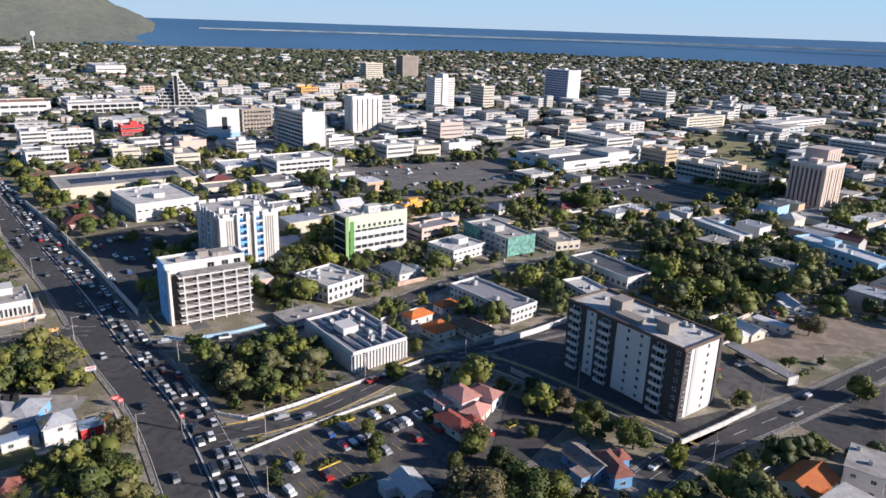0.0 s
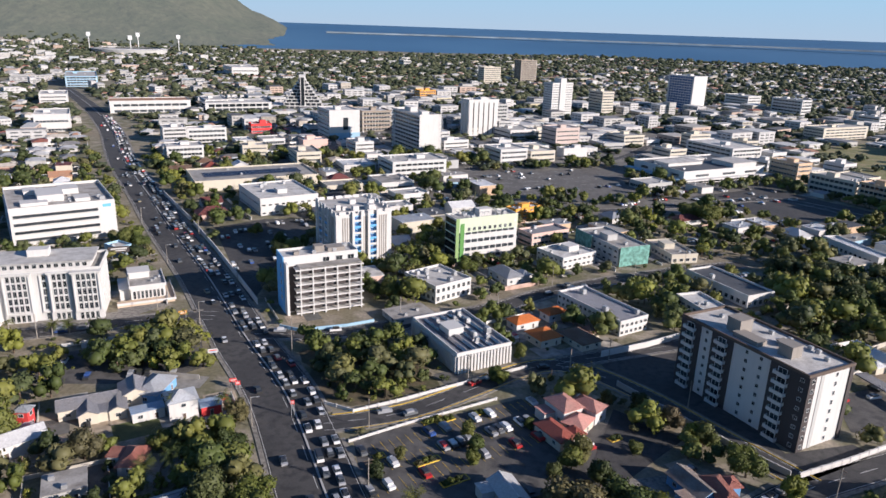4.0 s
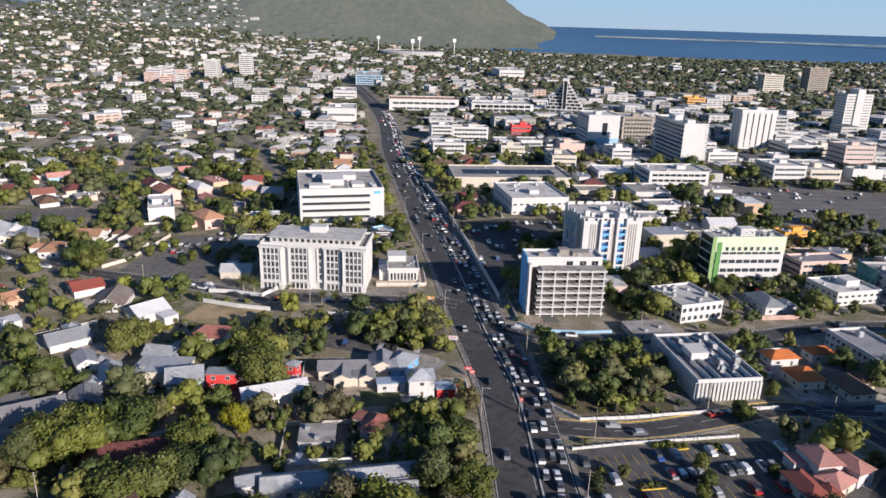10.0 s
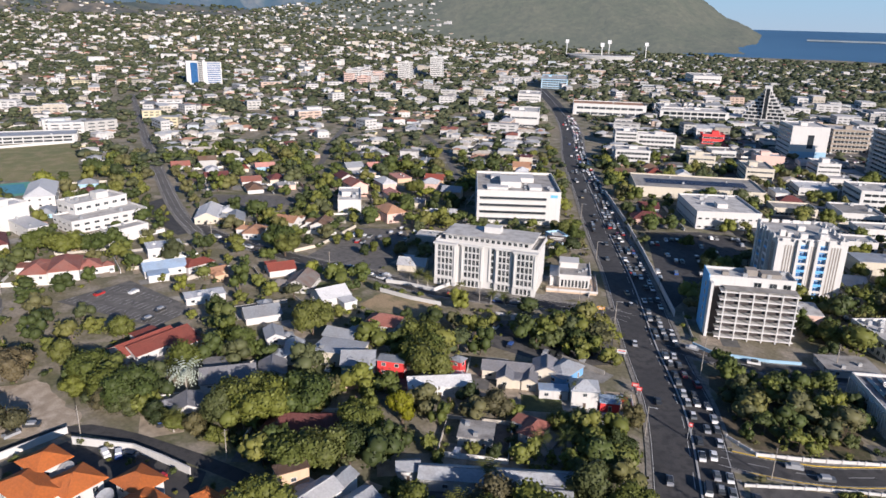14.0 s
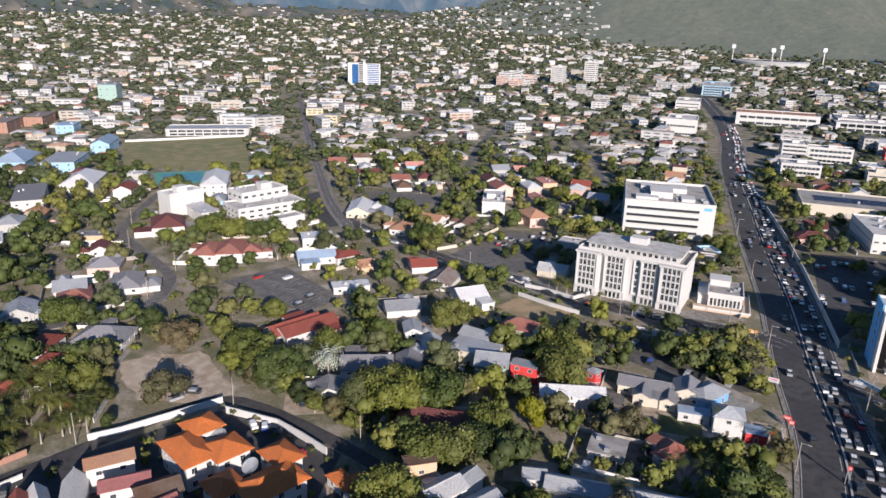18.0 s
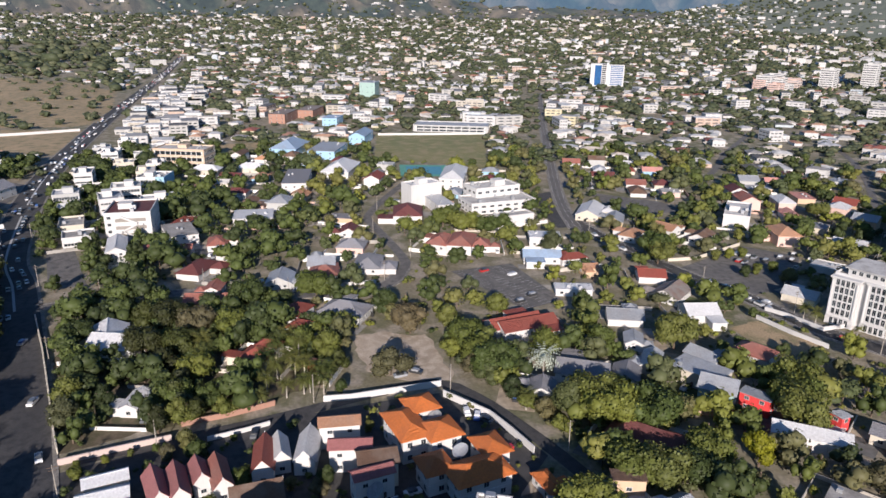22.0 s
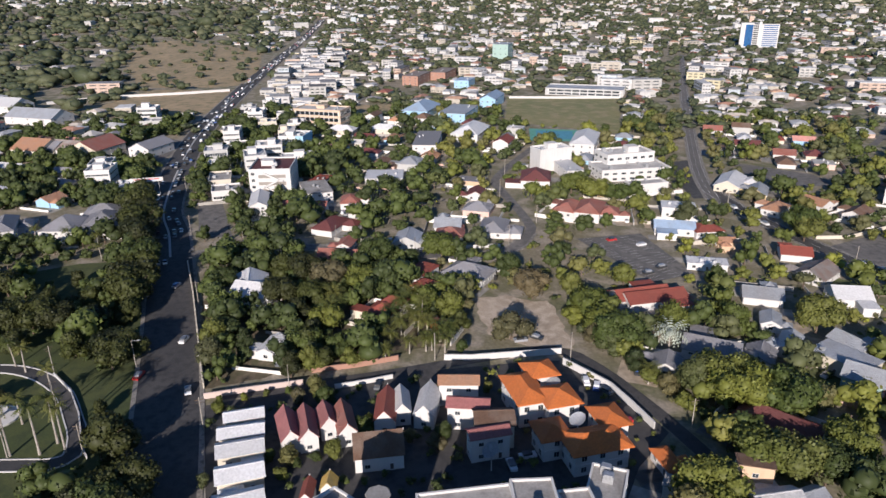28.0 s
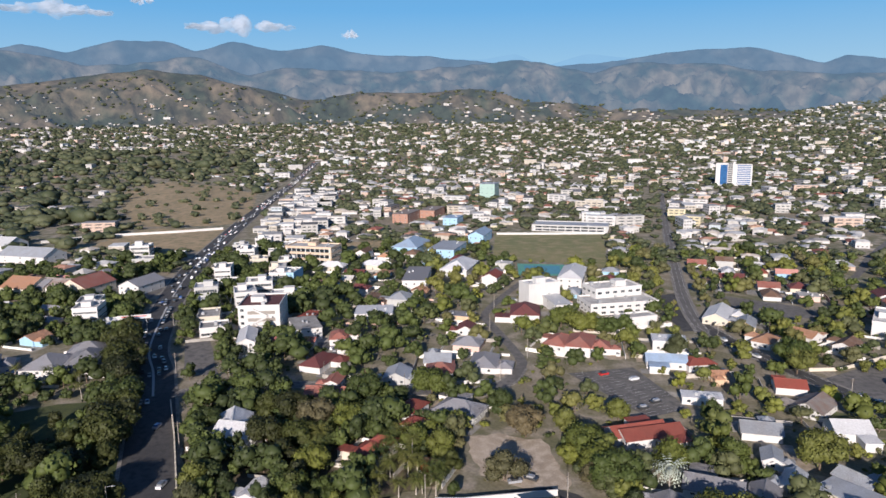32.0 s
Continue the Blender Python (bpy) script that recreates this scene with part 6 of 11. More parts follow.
def deck_building(x, y, rot, w, d, h):
    """office with open slab galleries on its front, a blue flank and a set-back top"""
    b = thing("office_building", x, y, rot, "white office block with open slab galleries and bright blue side wall", "building")
    OCC.append((x, y, rot, w / 2 + 2, d / 2 + 2))
    g = d * 0.30
    part("wall", Solid().box(-w / 2, -d / 2 + g, 3.0, w / 2, d / 2, h), WALL["white"], b)
    # solid box, its darker tone stands in for the shade of an open storey
    part("ground_floor", Solid().box(-w / 2 + 1.5, -d / 2 + g + 0.5, 0, w / 2 - 1.0, d / 2 - 0.5, 3.0), WALL["stone"], b, "solid ground floor in a darker tone standing in for shade")
    part("side_wall", Solid().box(-w / 2 - 0.4, -d / 2 + g, 0, -w / 2, d / 2, h + 1.0), WALL["azure"], b, "bright blue painted side wall")
    for k in range(5):
        part("window", WIN, None, b, "", pose(-w / 2 - 0.42, d * 0.02, 4.5 + k * 3.3, 0, 0, -90) @ Matrix.Diagonal((1.8, 1, 2.0, 1)))
    F, z0, top = 6, 0.9, h - 3.6
    f = (top - z0) / F
    x0 = -w / 2 + w * 0.17
    part("end_wall", Solid().box(-w / 2, -d / 2 + g - 0.3, 0, x0 - 1.6, -d / 2 + g, h).box(-w / 2, -d / 2 + 1.0, 0, -w / 2 + 1.0, -d / 2 + g - 0.3, h - 1.0), WALL["white"], b)
    part("stair_slot", Solid().box(-w / 2 + 1.0, -d / 2 + g - 0.36, 0.5, x0 - 0.4, -d / 2 + g - 0.3, h - 3.0), WALL["dark"], b, "dark stair slot")
    bw = (w / 2 - 0.3 - x0) / 5
    for k in range(F + 1):
        zk = z0 + k * f
        part("floor_slab", Solid().box(x0 - 1.6, -d / 2 - 0.5, zk, w / 2 + 0.5, -d / 2 + g, zk + 0.28).box(x0 - 1.9, -d / 2 - 0.7, zk - 0.1, w / 2 + 0.7, -d / 2 - 0.5, zk + 0.42), WALL["white"], b)
        if k < F:
            # recess wall and the screen under each slab are coloured dark as shade
            part("dark_recess", Solid().box(x0, -d / 2 + g - 0.35, zk + 0.28, w / 2 - 0.1, -d / 2 + g - 0.3, zk + f), WALL["dark"], b, "recess wall coloured dark for deep gallery shade")
            part("louvre", Solid().box(x0, -d / 2 + 0.5, zk + f * 0.42, w / 2, -d / 2 + 0.56, zk + f), WALL["dark"], b, "dark screen toned for the shade under the slab above")
    col = Solid().box(-0.22, -0.55, 0, 0.22, 0.2, top + 0.7).mesh("column", WALL["white"])
    for i in range(6):
        part("column", col, None, b, "", pose(x0 + bw * i, -d / 2 - 0.2, 0))
    part("roof", Solid().box(-w / 2 + 0.3, -d / 2 + g + 0.3, h, w / 2 - 0.3, d / 2 - 0.3, h + 0.1), ROOF["pale"], b)
    p = Solid().box(-w / 2, -d / 2 + g, h, w / 2, -d / 2 + g + 0.3, h + 1.0).box(-w / 2, d / 2 - 0.3, h, w / 2, d / 2, h + 1.0).box(w / 2 - 0.3, -d / 2 + g + 0.3, h, w / 2, d / 2 - 0.3, h + 1.0)
    part("parapet", p, WALL["white"], b)
    for u in (0.06, 0.24, 0.40):
        part("window", WIN, None, b, "", pose(u * w, -d / 2 + g - 0.02, h - 2.6) @ Matrix.Diagonal((3.0, 1, 2.0, 1)))
    for i in range(9):
        u = x0 + bw * 5 * i / 8
        part("pergola_beam", Solid().box(u - 0.12, -d / 2 - 0.4, top + 0.75, u + 0.12, -d / 2 + g, top + 0.95), WALL["white"], b)
    part("gallery_roof", Solid().box(x0 - 0.3, -d / 2 - 0.3, top + 0.96, w / 2 + 0.1, -d / 2 + g - 0.02, top + 1.08), ROOF["concrete"], b)
    for cx, cy, lw, ld, lh in ((0.24, 0.2, 7.0, 5.0, 1.6), (0.02, 0.25, 4.0, 4.0, 2.4), (-0.3, 0.1, 2.2, 2.2, 1.4)):
        part("plant_room", Solid().box(cx * w - lw / 2, cy * d - ld / 2, h + 0.1, cx * w + lw / 2, cy * d + ld / 2, h + lh), WALL["stone"], b)
    rng = random.Random(2)
    for _ in range(7):
        part("ac_unit", AC_UNIT, None, b, "", pose(rng.uniform(-0.1, 0.44) * w, rng.uniform(0.0, 0.4) * d, h + 0.1, 0, 0, 0) @ Matrix.Diagonal((1.6, 1.3, 1.5, 1)))


deck_building(-89.6, 253.8, 35.0, 30.2, 15.4, 22.3)


def strip_tower(x, y, rot, w, d, h):
    """white tower with blue balcony bays between ribbed piers"""
    b = thing("office_tower", x, y, rot, "white eight-storey tower with blue balcony bays and ribbed piers", "building")
    OCC.append((x, y, rot, w / 2 + 2, d / 2 + 2))
    part("wall", Solid().box(-w / 2, -d / 2, 0, w / 2, d / 2, h), WALL["white"], b)
    part("roof", Solid().box(-w / 2 + 0.5, -d / 2 + 0.5, h, w / 2 - 0.5, d / 2 - 0.5, h + 0.12), ROOF["pale"], b)
    rib = Solid().box(-0.24, -0.12, 0, 0.24, 0, h - 3.2).mesh("rib", WALL["stone"])
    F, f = 8, h / 8.4
    for side in (0, 1, 2, 3):
        if not faces_camera(x, y, rot, side):
            continue
        run = w if side % 2 == 0 else d
        for u in (-0.13, 0.15):
            part("blue_bay", Solid().box(-run * 0.062, -0.04, 1.0, run * 0.062, 0.0, h - 1.0), WALL["azure"], b, "bright blue balcony bay", face_pose(side, w, d, u * run, 0, 1, 1))
            for sg in (-1, 1):
                part("pier", Solid().box(-0.5, -1.3, 0, 0.5, 0, h + 1.2), WALL["white"], b, "", face_pose(side, w, d, (u + sg * 0.078) * run, 0, 1, 1))
            for k in range(F):
                part("balcony", Solid().box(-run * 0.06, -1.2, 0, run * 0.06, -0.05, 0.25).box(-run * 0.06, -1.2, 0.25, run * 0.06, -1.05, 1.0), WALL["white"] if k % 2 else WALL["azure"], b, "", face_pose(side, w, d, u * run, 0.6 + k * f, 1, 1))
                part("window", WIN_BLUE, None, b, "", face_pose(side, w, d, u * run, 1.2 + k * f, run * 0.085, f * 0.55) @ Matrix.Translation((0, -0.04, 0)))
        for u in (-0.38, -0.34, -0.30, -0.26, -0.015, 0.02, 0.055, 0.28, 0.32, 0.36, 0.40):
            part("rib", rib, None, b, "thin dark rib standing proud", face_pose(side, w, d, u * run, 1.6, 1, 1))
    rng = random.Random(8)
    for _ in range(7):
        cx, cy, s = rng.uniform(-0.38, 0.38) * w, rng.uniform(-0.38, 0.38) * d, rng.uniform(2.0, 4.5)
        part("plant_room", Solid().box(cx - s / 2, cy - s / 2, h + 0.12, cx + s / 2, cy + s / 2, h + rng.uniform(1.6, 3.2)), WALL["white"], b)
    for k in range(6):
        def p(*q):
            part("parapet", Solid().box(*q), WALL["white"], b)
        p(-w / 2 + k * w / 6, -d / 2 - 0.3, h, -w / 2 + (k + 0.72) * w / 6, -d / 2 + 0.2, h + 1.3 + (k % 2) * 0.5)
        p(-w / 2 + k * w / 6, d / 2 - 0.2, h, -w / 2 + (k + 0.72) * w / 6, d / 2 + 0.3, h + 1.3 + (k % 2) * 0.5)
        p(-w / 2 - 0.3, -d / 2 + 0.2 + k * (d - 0.4) / 6, h, -w / 2 + 0.2, -d / 2 + 0.2 + (k + 0.7) * (d - 0.4) / 6, h + 1.5)
        p(w / 2 - 0.2, -d / 2 + 0.2 + k * (d - 0.4) / 6, h, w / 2 + 0.3, -d / 2 + 0.2 + (k + 0.7) * (d - 0.4) / 6, h + 1.5)


strip_tower(-95.5, 320.4, 126.8, 31.2, 28.0, 25.5)


def grand_office(x, y, rot, w, d, h):
    """white six-storey building with grouped tall windows between broad piers, cornice and set-back top floor"""
    b = thing("office_building", x, y, rot, "white six-storey office with broad piers, cornice and set-back top floor", "building")
    OCC.append((x, y, rot, w / 2 + 3, d / 2 + 3))
    H = h - 3.4
    part("wall", Solid().box(-w / 2, -d / 2, 0, w / 2, d / 2, H), WALL["white"], b)
    part("cornice", Solid().box(-w / 2 - 0.7, -d / 2 - 0.7, H, w / 2 + 0.7, d / 2 + 0.7, H + 0.7).box(-w / 2 - 0.3, -d / 2 - 0.3, H - 0.6, w / 2 + 0.3, d / 2 + 0.3, H), WALL["white"], b)
    part("terrace_roof", Solid().box(-w / 2 - 0.3, -d / 2 - 0.3, H + 0.7, w / 2 + 0.3, d / 2 + 0.3, H + 0.74), ROOF["concrete"], b)
    rail_ = Solid()
    for q in ((-w / 2 - 0.5, -d / 2 - 0.5, w / 2 + 0.5, -d / 2 - 0.2), (-w / 2 - 0.5, d / 2 + 0.2, w / 2 + 0.5, d / 2 + 0.5), (-w / 2 - 0.5, -d / 2 - 0.2, -w / 2 - 0.2, d / 2 + 0.2), (w / 2 + 0.2, -d / 2 - 0.2, w / 2 + 0.5, d / 2 + 0.2)):
        rail_.box(q[0], q[1], H + 0.74, q[2], q[3], H + 1.7)
    part("parapet", rail_, WALL["white"], b)
    part("top_floor", Solid().box(-w / 2 + 3, -d / 2 + 2.4, H + 0.74, w / 2 - 3, d / 2 - 2.4, h), WALL["white"], b, "set-back top floor")
    part("roof", Solid().box(-w / 2 + 2, -d / 2 + 1.4, h, w / 2 - 2, d / 2 - 1.4, h + 0.35), ROOF["pale"], b)
    part("lift_housing", Solid().box(-3.6, -0.5, h + 0.35, 3.6, 4.5, h + 3.0), WALL["white"], b)
    for i in range(15):
        part("window", WIN, None, b, "", pose(-w / 2 + 5 + i * (w - 10) / 14, -d / 2 + 2.38, H + 1.3) @ Matrix.Diagonal((1.6, 1, 1.6, 1)))
    F, f = 5, (H - 4.2) / 5
    for side in (0, 2):
        if not faces_camera(x, y, rot, side):
            continue
        for gx, n in ((-0.40, 4), (-0.135, 4), (0.07, 1), (0.19, 3), (0.40, 4)):
            out = Matrix.Translation((0, -2.4 if abs(gx) > 0.3 else -0.9 if n == 3 or gx == -0.135 else 0.0, 0))
            if abs(gx) > 0.3 or n > 2:
                dep = -out.translation.y
                part("pavilion", Solid().box(-n * 1.0 - 0.9, -dep, 0, n * 1.0 + 0.9, 0, H - 0.02).box(-n * 1.0 - 1.3, -dep - 0.6, H, n * 1.0 + 1.3, -0.72, H + 0.65), WALL["white"], b, "projecting bay with cornice", face_pose(side, w, d, gx * w, 0, 1, 1))
            for i in range(n):
                u = gx * w + (i - (n - 1) / 2) * 1.75
                for k in range(F):
                    part("window", WIN, None, b, "", face_pose(side, w, d, u, 4.4 + k * f, 1.3, f * 0.88) @ out)
                part("shopfront", WIN, None, b, "ground floor window", face_pose(side, w, d, u, 0.3, 1.3, 2.9) @ out)
                if i:
                    part("mullion", Solid().box(-0.14, -0.30, 4.0, 0.14, 0.0, H - 0.8), WALL["white"], b, "", face_pose(side, w, d, u - 0.875, 0, 1, 1) @ out)
            part("bay_surround", Solid().box(-n * 1.0 - 0.5, -0.5, 3.6, -n * 1.0 - 0.1, 0, H - 0.6).box(n * 1.0 + 0.1, -0.5, 3.6, n * 1.0 + 0.5, 0, H - 0.6).box(-n * 1.0 - 0.5, -0.6, 3.4, n * 1.0 + 0.5, 0, 3.9), WALL["white"], b, "", face_pose(side, w, d, gx * w, 0, 1, 1) @ out)
    for side in (1, 3):
        if not faces_camera(x, y, rot, side):
            continue
        for i in range(4):
            for k in range(F):
                part("window", WIN, None, b, "", face_pose(side, w, d, -d * 0.32 + i * d * 0.1, 4.6 + k * f, 0.8, f * 0.6))
    rng = random.Random(9)
    for _ in range(8):
        part("ac_unit", AC_UNIT, None, b, "", pose(rng.uniform(-0.42, 0.42) * w, d / 2 - 1.0 - rng.uniform(0, 0.5), H + 0.74, 0, 0, 0) @ Matrix.Diagonal((1.6, 1.2, 1.4, 1)))


grand_office(-190.2, 222.7, 26.9, 43.9, 20.1, 22.1)


def stepped_office(x, y, rot):
    """pyramid-like office of dark glass bands set back floor by floor"""
    b = thing("stepped_office", x, y, rot, "stepped white and dark glass office pyramid", "building")
    OCC.append((x, y, rot, 34, 22))
    for k in range(9):
        w, d = (56 - k * 5.6, 34 - k * 2.4) if k else (96.0, 38.0)
        z = k * 4.2
        part("glass_storey", Solid().box(-w / 2 + 0.7, -d / 2 + 0.7, z, w / 2 - 0.7, d / 2 - 0.7, z + 3.7), GLASS, b, "dark glazed storey")
        part("floor_slab", Solid().box(-w / 2, -d / 2, z + 3.2, w / 2, d / 2, z + 4.2), WALL["white"], b)
        n = max(2, int(w / 7))
        post = Solid().box(-0.5, -d / 2 + 0.1, z, 0.5, d / 2 - 0.1, z + 3.2).mesh("mullion", WALL["white"])
        for i in range(n + 1):
            part("mullion", post, None, b, "", pose(-w / 2 + 0.4 + i * (w - 0.8) / n, 0, 0))
    part("stair_tower", Solid().box(-2.2, -17.6, 4.3, 2.2, -2, 41), GLASS, b, "dark glazed stair shaft")
    part("tower_cap", Solid().box(-4.4, -12, 37.8, 4.4, 2, 44).box(-3.0, -18.0, 4.3, -2.2, -2, 41).box(2.2, -18.0, 4.3, 3.0, -2, 41), WALL["white"], b, "white cap of the stair shaft")


stepped_office(-343.9, 922.3, 20)

# paint and plant of the lime-topped office
gx_, gy_, gr_, gw_, gd_, gh_ = -33.2, 336.6, 36.4, 35.0, 11.4, 21.1
office = thing("roof_sign_frame", gx_, gy_, gr_, "lime and green cladding panels on an office", "cladding")
for side in (0, 1, 2, 3):
    run = gw_ if side % 2 == 0 else gd_
    if side % 2:
        part("glass_flank", Solid().box(-run / 2 + 0.4, -0.16, 1.0, run / 2 - 0.4, -0.02, gh_), GLASS, office, "dark glazed flank", face_pose(side, gw_, gd_, 0, 0, 1, 1))
        for k in range(5):
            part("spandrel", Solid().box(-run / 2, -0.24, 1.0 + k * gh_ / 5, run / 2, -0.02, 1.7 + k * gh_ / 5), WALL["teal"], office, "", face_pose(side, gw_, gd_, 0, 0, 1, 1))
        continue
    part("cladding_panel", Solid().box(-run / 2 - 0.14, -0.2, gh_ * 0.70, run / 2 + 0.14, -0.02, gh_ + 0.95), WALL["limegreen"], office, "pale lime top band", face_pose(side, gw_, gd_, 0, 0, 1, 1))
    part("corner_strip", Solid().box(-run / 2 - 0.16, -0.3, 0.0, -run / 2 + 1.6, -0.02, gh_ + 1.0), WALL["leafgreen"], office, "lime green corner strip", face_pose(side, gw_, gd_, 0, 0, 1, 1))
    part("ivy", Solid().box(-run / 2 + 2.2, -0.34, 0.0, -run / 2 + 4.4, -0.02, gh_ * 0.92), WALL["moss"], office, "strip of climbing plants", face_pose(side, gw_, gd_, 0, 0, 1, 1))
    for i in range(9):
        part("window", WIN, None, office, "", face_pose(side, gw_, gd_, -run * 0.30 + i * run * 0.085, gh_ * 0.73, 1.7, 1.9) @ Matrix.Translation((0, -0.2, 0)))
for i in range(9):
    part("roof_frame", Solid().box(-0.1, -gd_ / 2 + 0.6, gh_ + 2.4, 0.1, gd_ / 2 - 0.6, gh_ + 2.6).box(-0.1, -gd_ / 2 + 0.6, gh_ + 0.5, 0.1, -gd_ / 2 + 0.8, gh_ + 2.4).box(-0.1, gd_ / 2 - 0.8, gh_ + 0.5, 0.1, gd_ / 2 - 0.6, gh_ + 2.4), WALL["grey"], office, "", pose(-gw_ * 0.38 + i * gw_ * 0.085, 0, 0))
PANEL_M = Solid().box(-2.4, -0.9, 0.25, 2.4, 0.9, 0.33).mesh("solar_panel", PANEL)


def solar(x, y, rot, w, d, h, nx, ny, label):
    ob = thing("solar_array", x, y, rot, label, "solar panels", z=h)
    rail = Solid().box(-w / 2, -0.05, 0, w / 2, 0.05, 0.25).mesh("rail", METAL)
    for j in range(ny):
        v = -d / 2 + d * (j + 0.5) / ny
        part("rail", rail, None, ob, "", pose(0, v, 0))
        for i in range(nx):
            part("solar_panel", PANEL_M, None, ob, "", pose(-w / 2 + w * (i + 0.5) / nx, v, 0, 8))


fx_, fy_, fr_, fw_, fd_, fh_ = -28.1, 226.9, 128.4, 33.3, 21.4, 6.6
solar(fx_, fy_, fr_, fw_ * 0.92, fd_ * 0.8, fh_ + 0.02, 6, 5, "dark solar panel rows on a flat office roof")
fx_, fy_, fr_, fw_, fd_, fh_ = -212.9, 464.7, 36.0, 85.0, 44.7, 6.4
solar(fx_, fy_, fr_, fw_ * 0.8, fd_ * 0.35, fh_ + 0.02, 14, 4, "long rows of solar panels on a warehouse roof")

# institution below the drone: wings with stained flat roofs and an eight-sided stair tower
block(-92.0, 9.8, 96, 17.9, 26.0, 20.0, "white institution wing under a stained grey flat roof", roof="concrete", floors=5, style="grid", bay=4.0, clutter=3, lift=False, parapet=0.5, name="institution_wing")
block(-93.4, 21.3, 90, 8.0, 24.0, 21.3, "white institution wing under a stained grey flat roof", roof="concrete", floors=5, style="grid", bay=4.0, clutter=3, lift=False, parapet=0.5, name="institution_wing")
block(-99.9, -14.2, 129, 6.9, 14.0, 19.5, "white angled wing under a grey flat roof", roof="concrete", floors=5, style="grid", bay=4.0, clutter=3, lift=False, parapet=0.5, name="institution_wing")
block(-98.9, -13.4, 48, 13.5, 8.0, 20.5, "white angled wing under a grey flat roof", roof="concrete", floors=5, style="grid", bay=4.0, clutter=3, lift=False, parapet=0.5, name="institution_wing")
block(-100.9, 30.0, 95, 6.5, 10.0, 18.0, "white stair wing with a grey roof terrace", roof="concrete", floors=5, style="grid", bay=4.0, clutter=3, lift=False, parapet=0.5, name="institution_wing")
block(-108.8, 37.1, 67, 7.2, 12.0, 16.0, "white side wing under a grey flat roof", roof="concrete", floors=5, style="grid", bay=4.0, clutter=3, lift=False, parapet=0.5, name="institution_wing")
block(-93.3, 38.4, 105, 8.4, 12.0, 17.0, "white front wing under a grey flat roof", roof="concrete", floors=5, style="grid", bay=4.0, clutter=3, lift=False, parapet=0.5, name="institution_wing")
tx_, ty_ = -100.9, -7.3
tower = thing("stair_tower", tx_, ty_, 20, "white eight-sided stair tower with a grey cap", "tower")
oct8 = [(math.cos(0.785 * k + 0.39) * 2.1, math.sin(0.785 * k + 0.39) * 2.1) for k in range(8)]
for nm, z0, z1, sc_, mt in (("wall", 0.0, 23.0, 1.0, WALL["white"]), ("cap", 23.0, 23.5, 1.1, ROOF["concrete"])):
    part(nm, Solid().add([(x * sc_, y * sc_, z0) for x, y in oct8] + [(x * sc_, y * sc_, z1) for x, y in oct8], [tuple(range(7, -1, -1)), tuple(range(8, 16))] + [(k, (k + 1) % 8, (k + 1) % 8 + 8, k + 8) for k in range(8)]), mt, tower)

# named houses, clinics and workshops
house(-184.0, 136.1, 23, 11.5, 7.5, 3.4, "white-walled building under a gabled grey metal roof", "gable", "zinc", "white", "house", "house")
house(-178.9, 150.7, 29, 11.5, 9.1, 6.0, "white-walled building under a hipped dusty red roof", "hip", "dustred", "white", "house", "house")
house(-173.4, 127.2, 31, 16.2, 10.3, 5.0, "cream-walled building under a flat grey metal roof", "flat", "zinc", "cream", "house", "house")
house(-163.0, 126.9, 47, 10.5, 10.4, 5.0, "teal-walled building under a gabled grey metal roof", "gable", "zinc", "teal", "house", "house")
house(-154.2, 133.6, 33, 8.7, 4.4, 5.5, "red-walled building under a flat grey metal roof", "flat", "zinc", "red", "house", "house")
house(-135.6, 136.7, 53, 19.1, 7.0, 4.0, "long white shed under a pale metal roof", "gable", "whitemet", "white", "house", "house")
house(-139.3, 149.2, 11, 3.7, 3.3, 6.0, "red-walled building under a hipped grey metal roof", "hip", "zinc", "red", "house", "house")
house(-128.2, 160.6, 36, 15.4, 6.8, 3.4, "cream-walled house under dark grey gables", "gable", "grey", "cream", "house", "house")
house(-126.0, 157.6, 126, 9.4, 5.0, 3.3, "cream-walled house wing under a dark grey gable", "gable", "grey", "cream", "house", "house")
house(-119.8, 162.0, 126, 9.4, 4.6, 3.2, "cream-walled house wing under a dark grey gable", "gable", "grey", "cream", "house", "house")
house(-119.3, 170.3, 126, 9.0, 8.6, 3.4, "cream-walled building under a gabled dark grey roof", "gable", "grey", "cream", "house", "house")
house(-101.2, 165.0, 39, 7.9, 7.1, 6.0, "white-walled building under a hipped grey metal roof", "hip", "zinc", "white", "house", "house")
house(-109.8, 161.2, 40, 8.7, 3.9, 3.0, "white-walled building under a flat blue-grey metal roof", "flat", "blue", "white", "house", "house")
house(-93.8, 167.9, 36, 5.7, 4.6, 3.0, "red-walled building under a flat blue-grey metal roof", "flat", "blue", "red", "house", "house")
house(-100.0, 139.3, 104, 8.8, 5.7, 3.0, "white-walled building under a hipped dusty red roof", "hip", "dustred", "white", "house", "house")
house(-92.4, 114.4, 41.6, 38.0, 5.8, 3.6, "long white-walled shed under a grey metal roof", "gable", "zinc", "white", "house", "house")
house(-78.6, 118.6, 37, 9.0, 6.9, 3.0, "white-walled building under a gabled grey metal roof", "gable", "zinc", "white", "house", "house")
house(-109.8, 126.0, 36, 9.4, 8.6, 3.2, "grey block building under a stained flat concrete roof", "flat", "concrete", "grey", "house", "house")
house(-145.2, 92.7, 43, 19.4, 10.5, 3.4, "white-walled building under a hipped maroon roof", "hip", "maroon", "white", "house", "house")
house(-201.3, 118.8, 155, 8.9, 6.1, 3.0, "white-walled building under a gabled grey metal roof", "gable", "zinc", "white", "house", "house")
house(-185.9, 117.0, 142, 12.4, 5.8, 3.0, "white-walled building under a gabled grey metal roof", "gable", "zinc", "white", "house", "house")
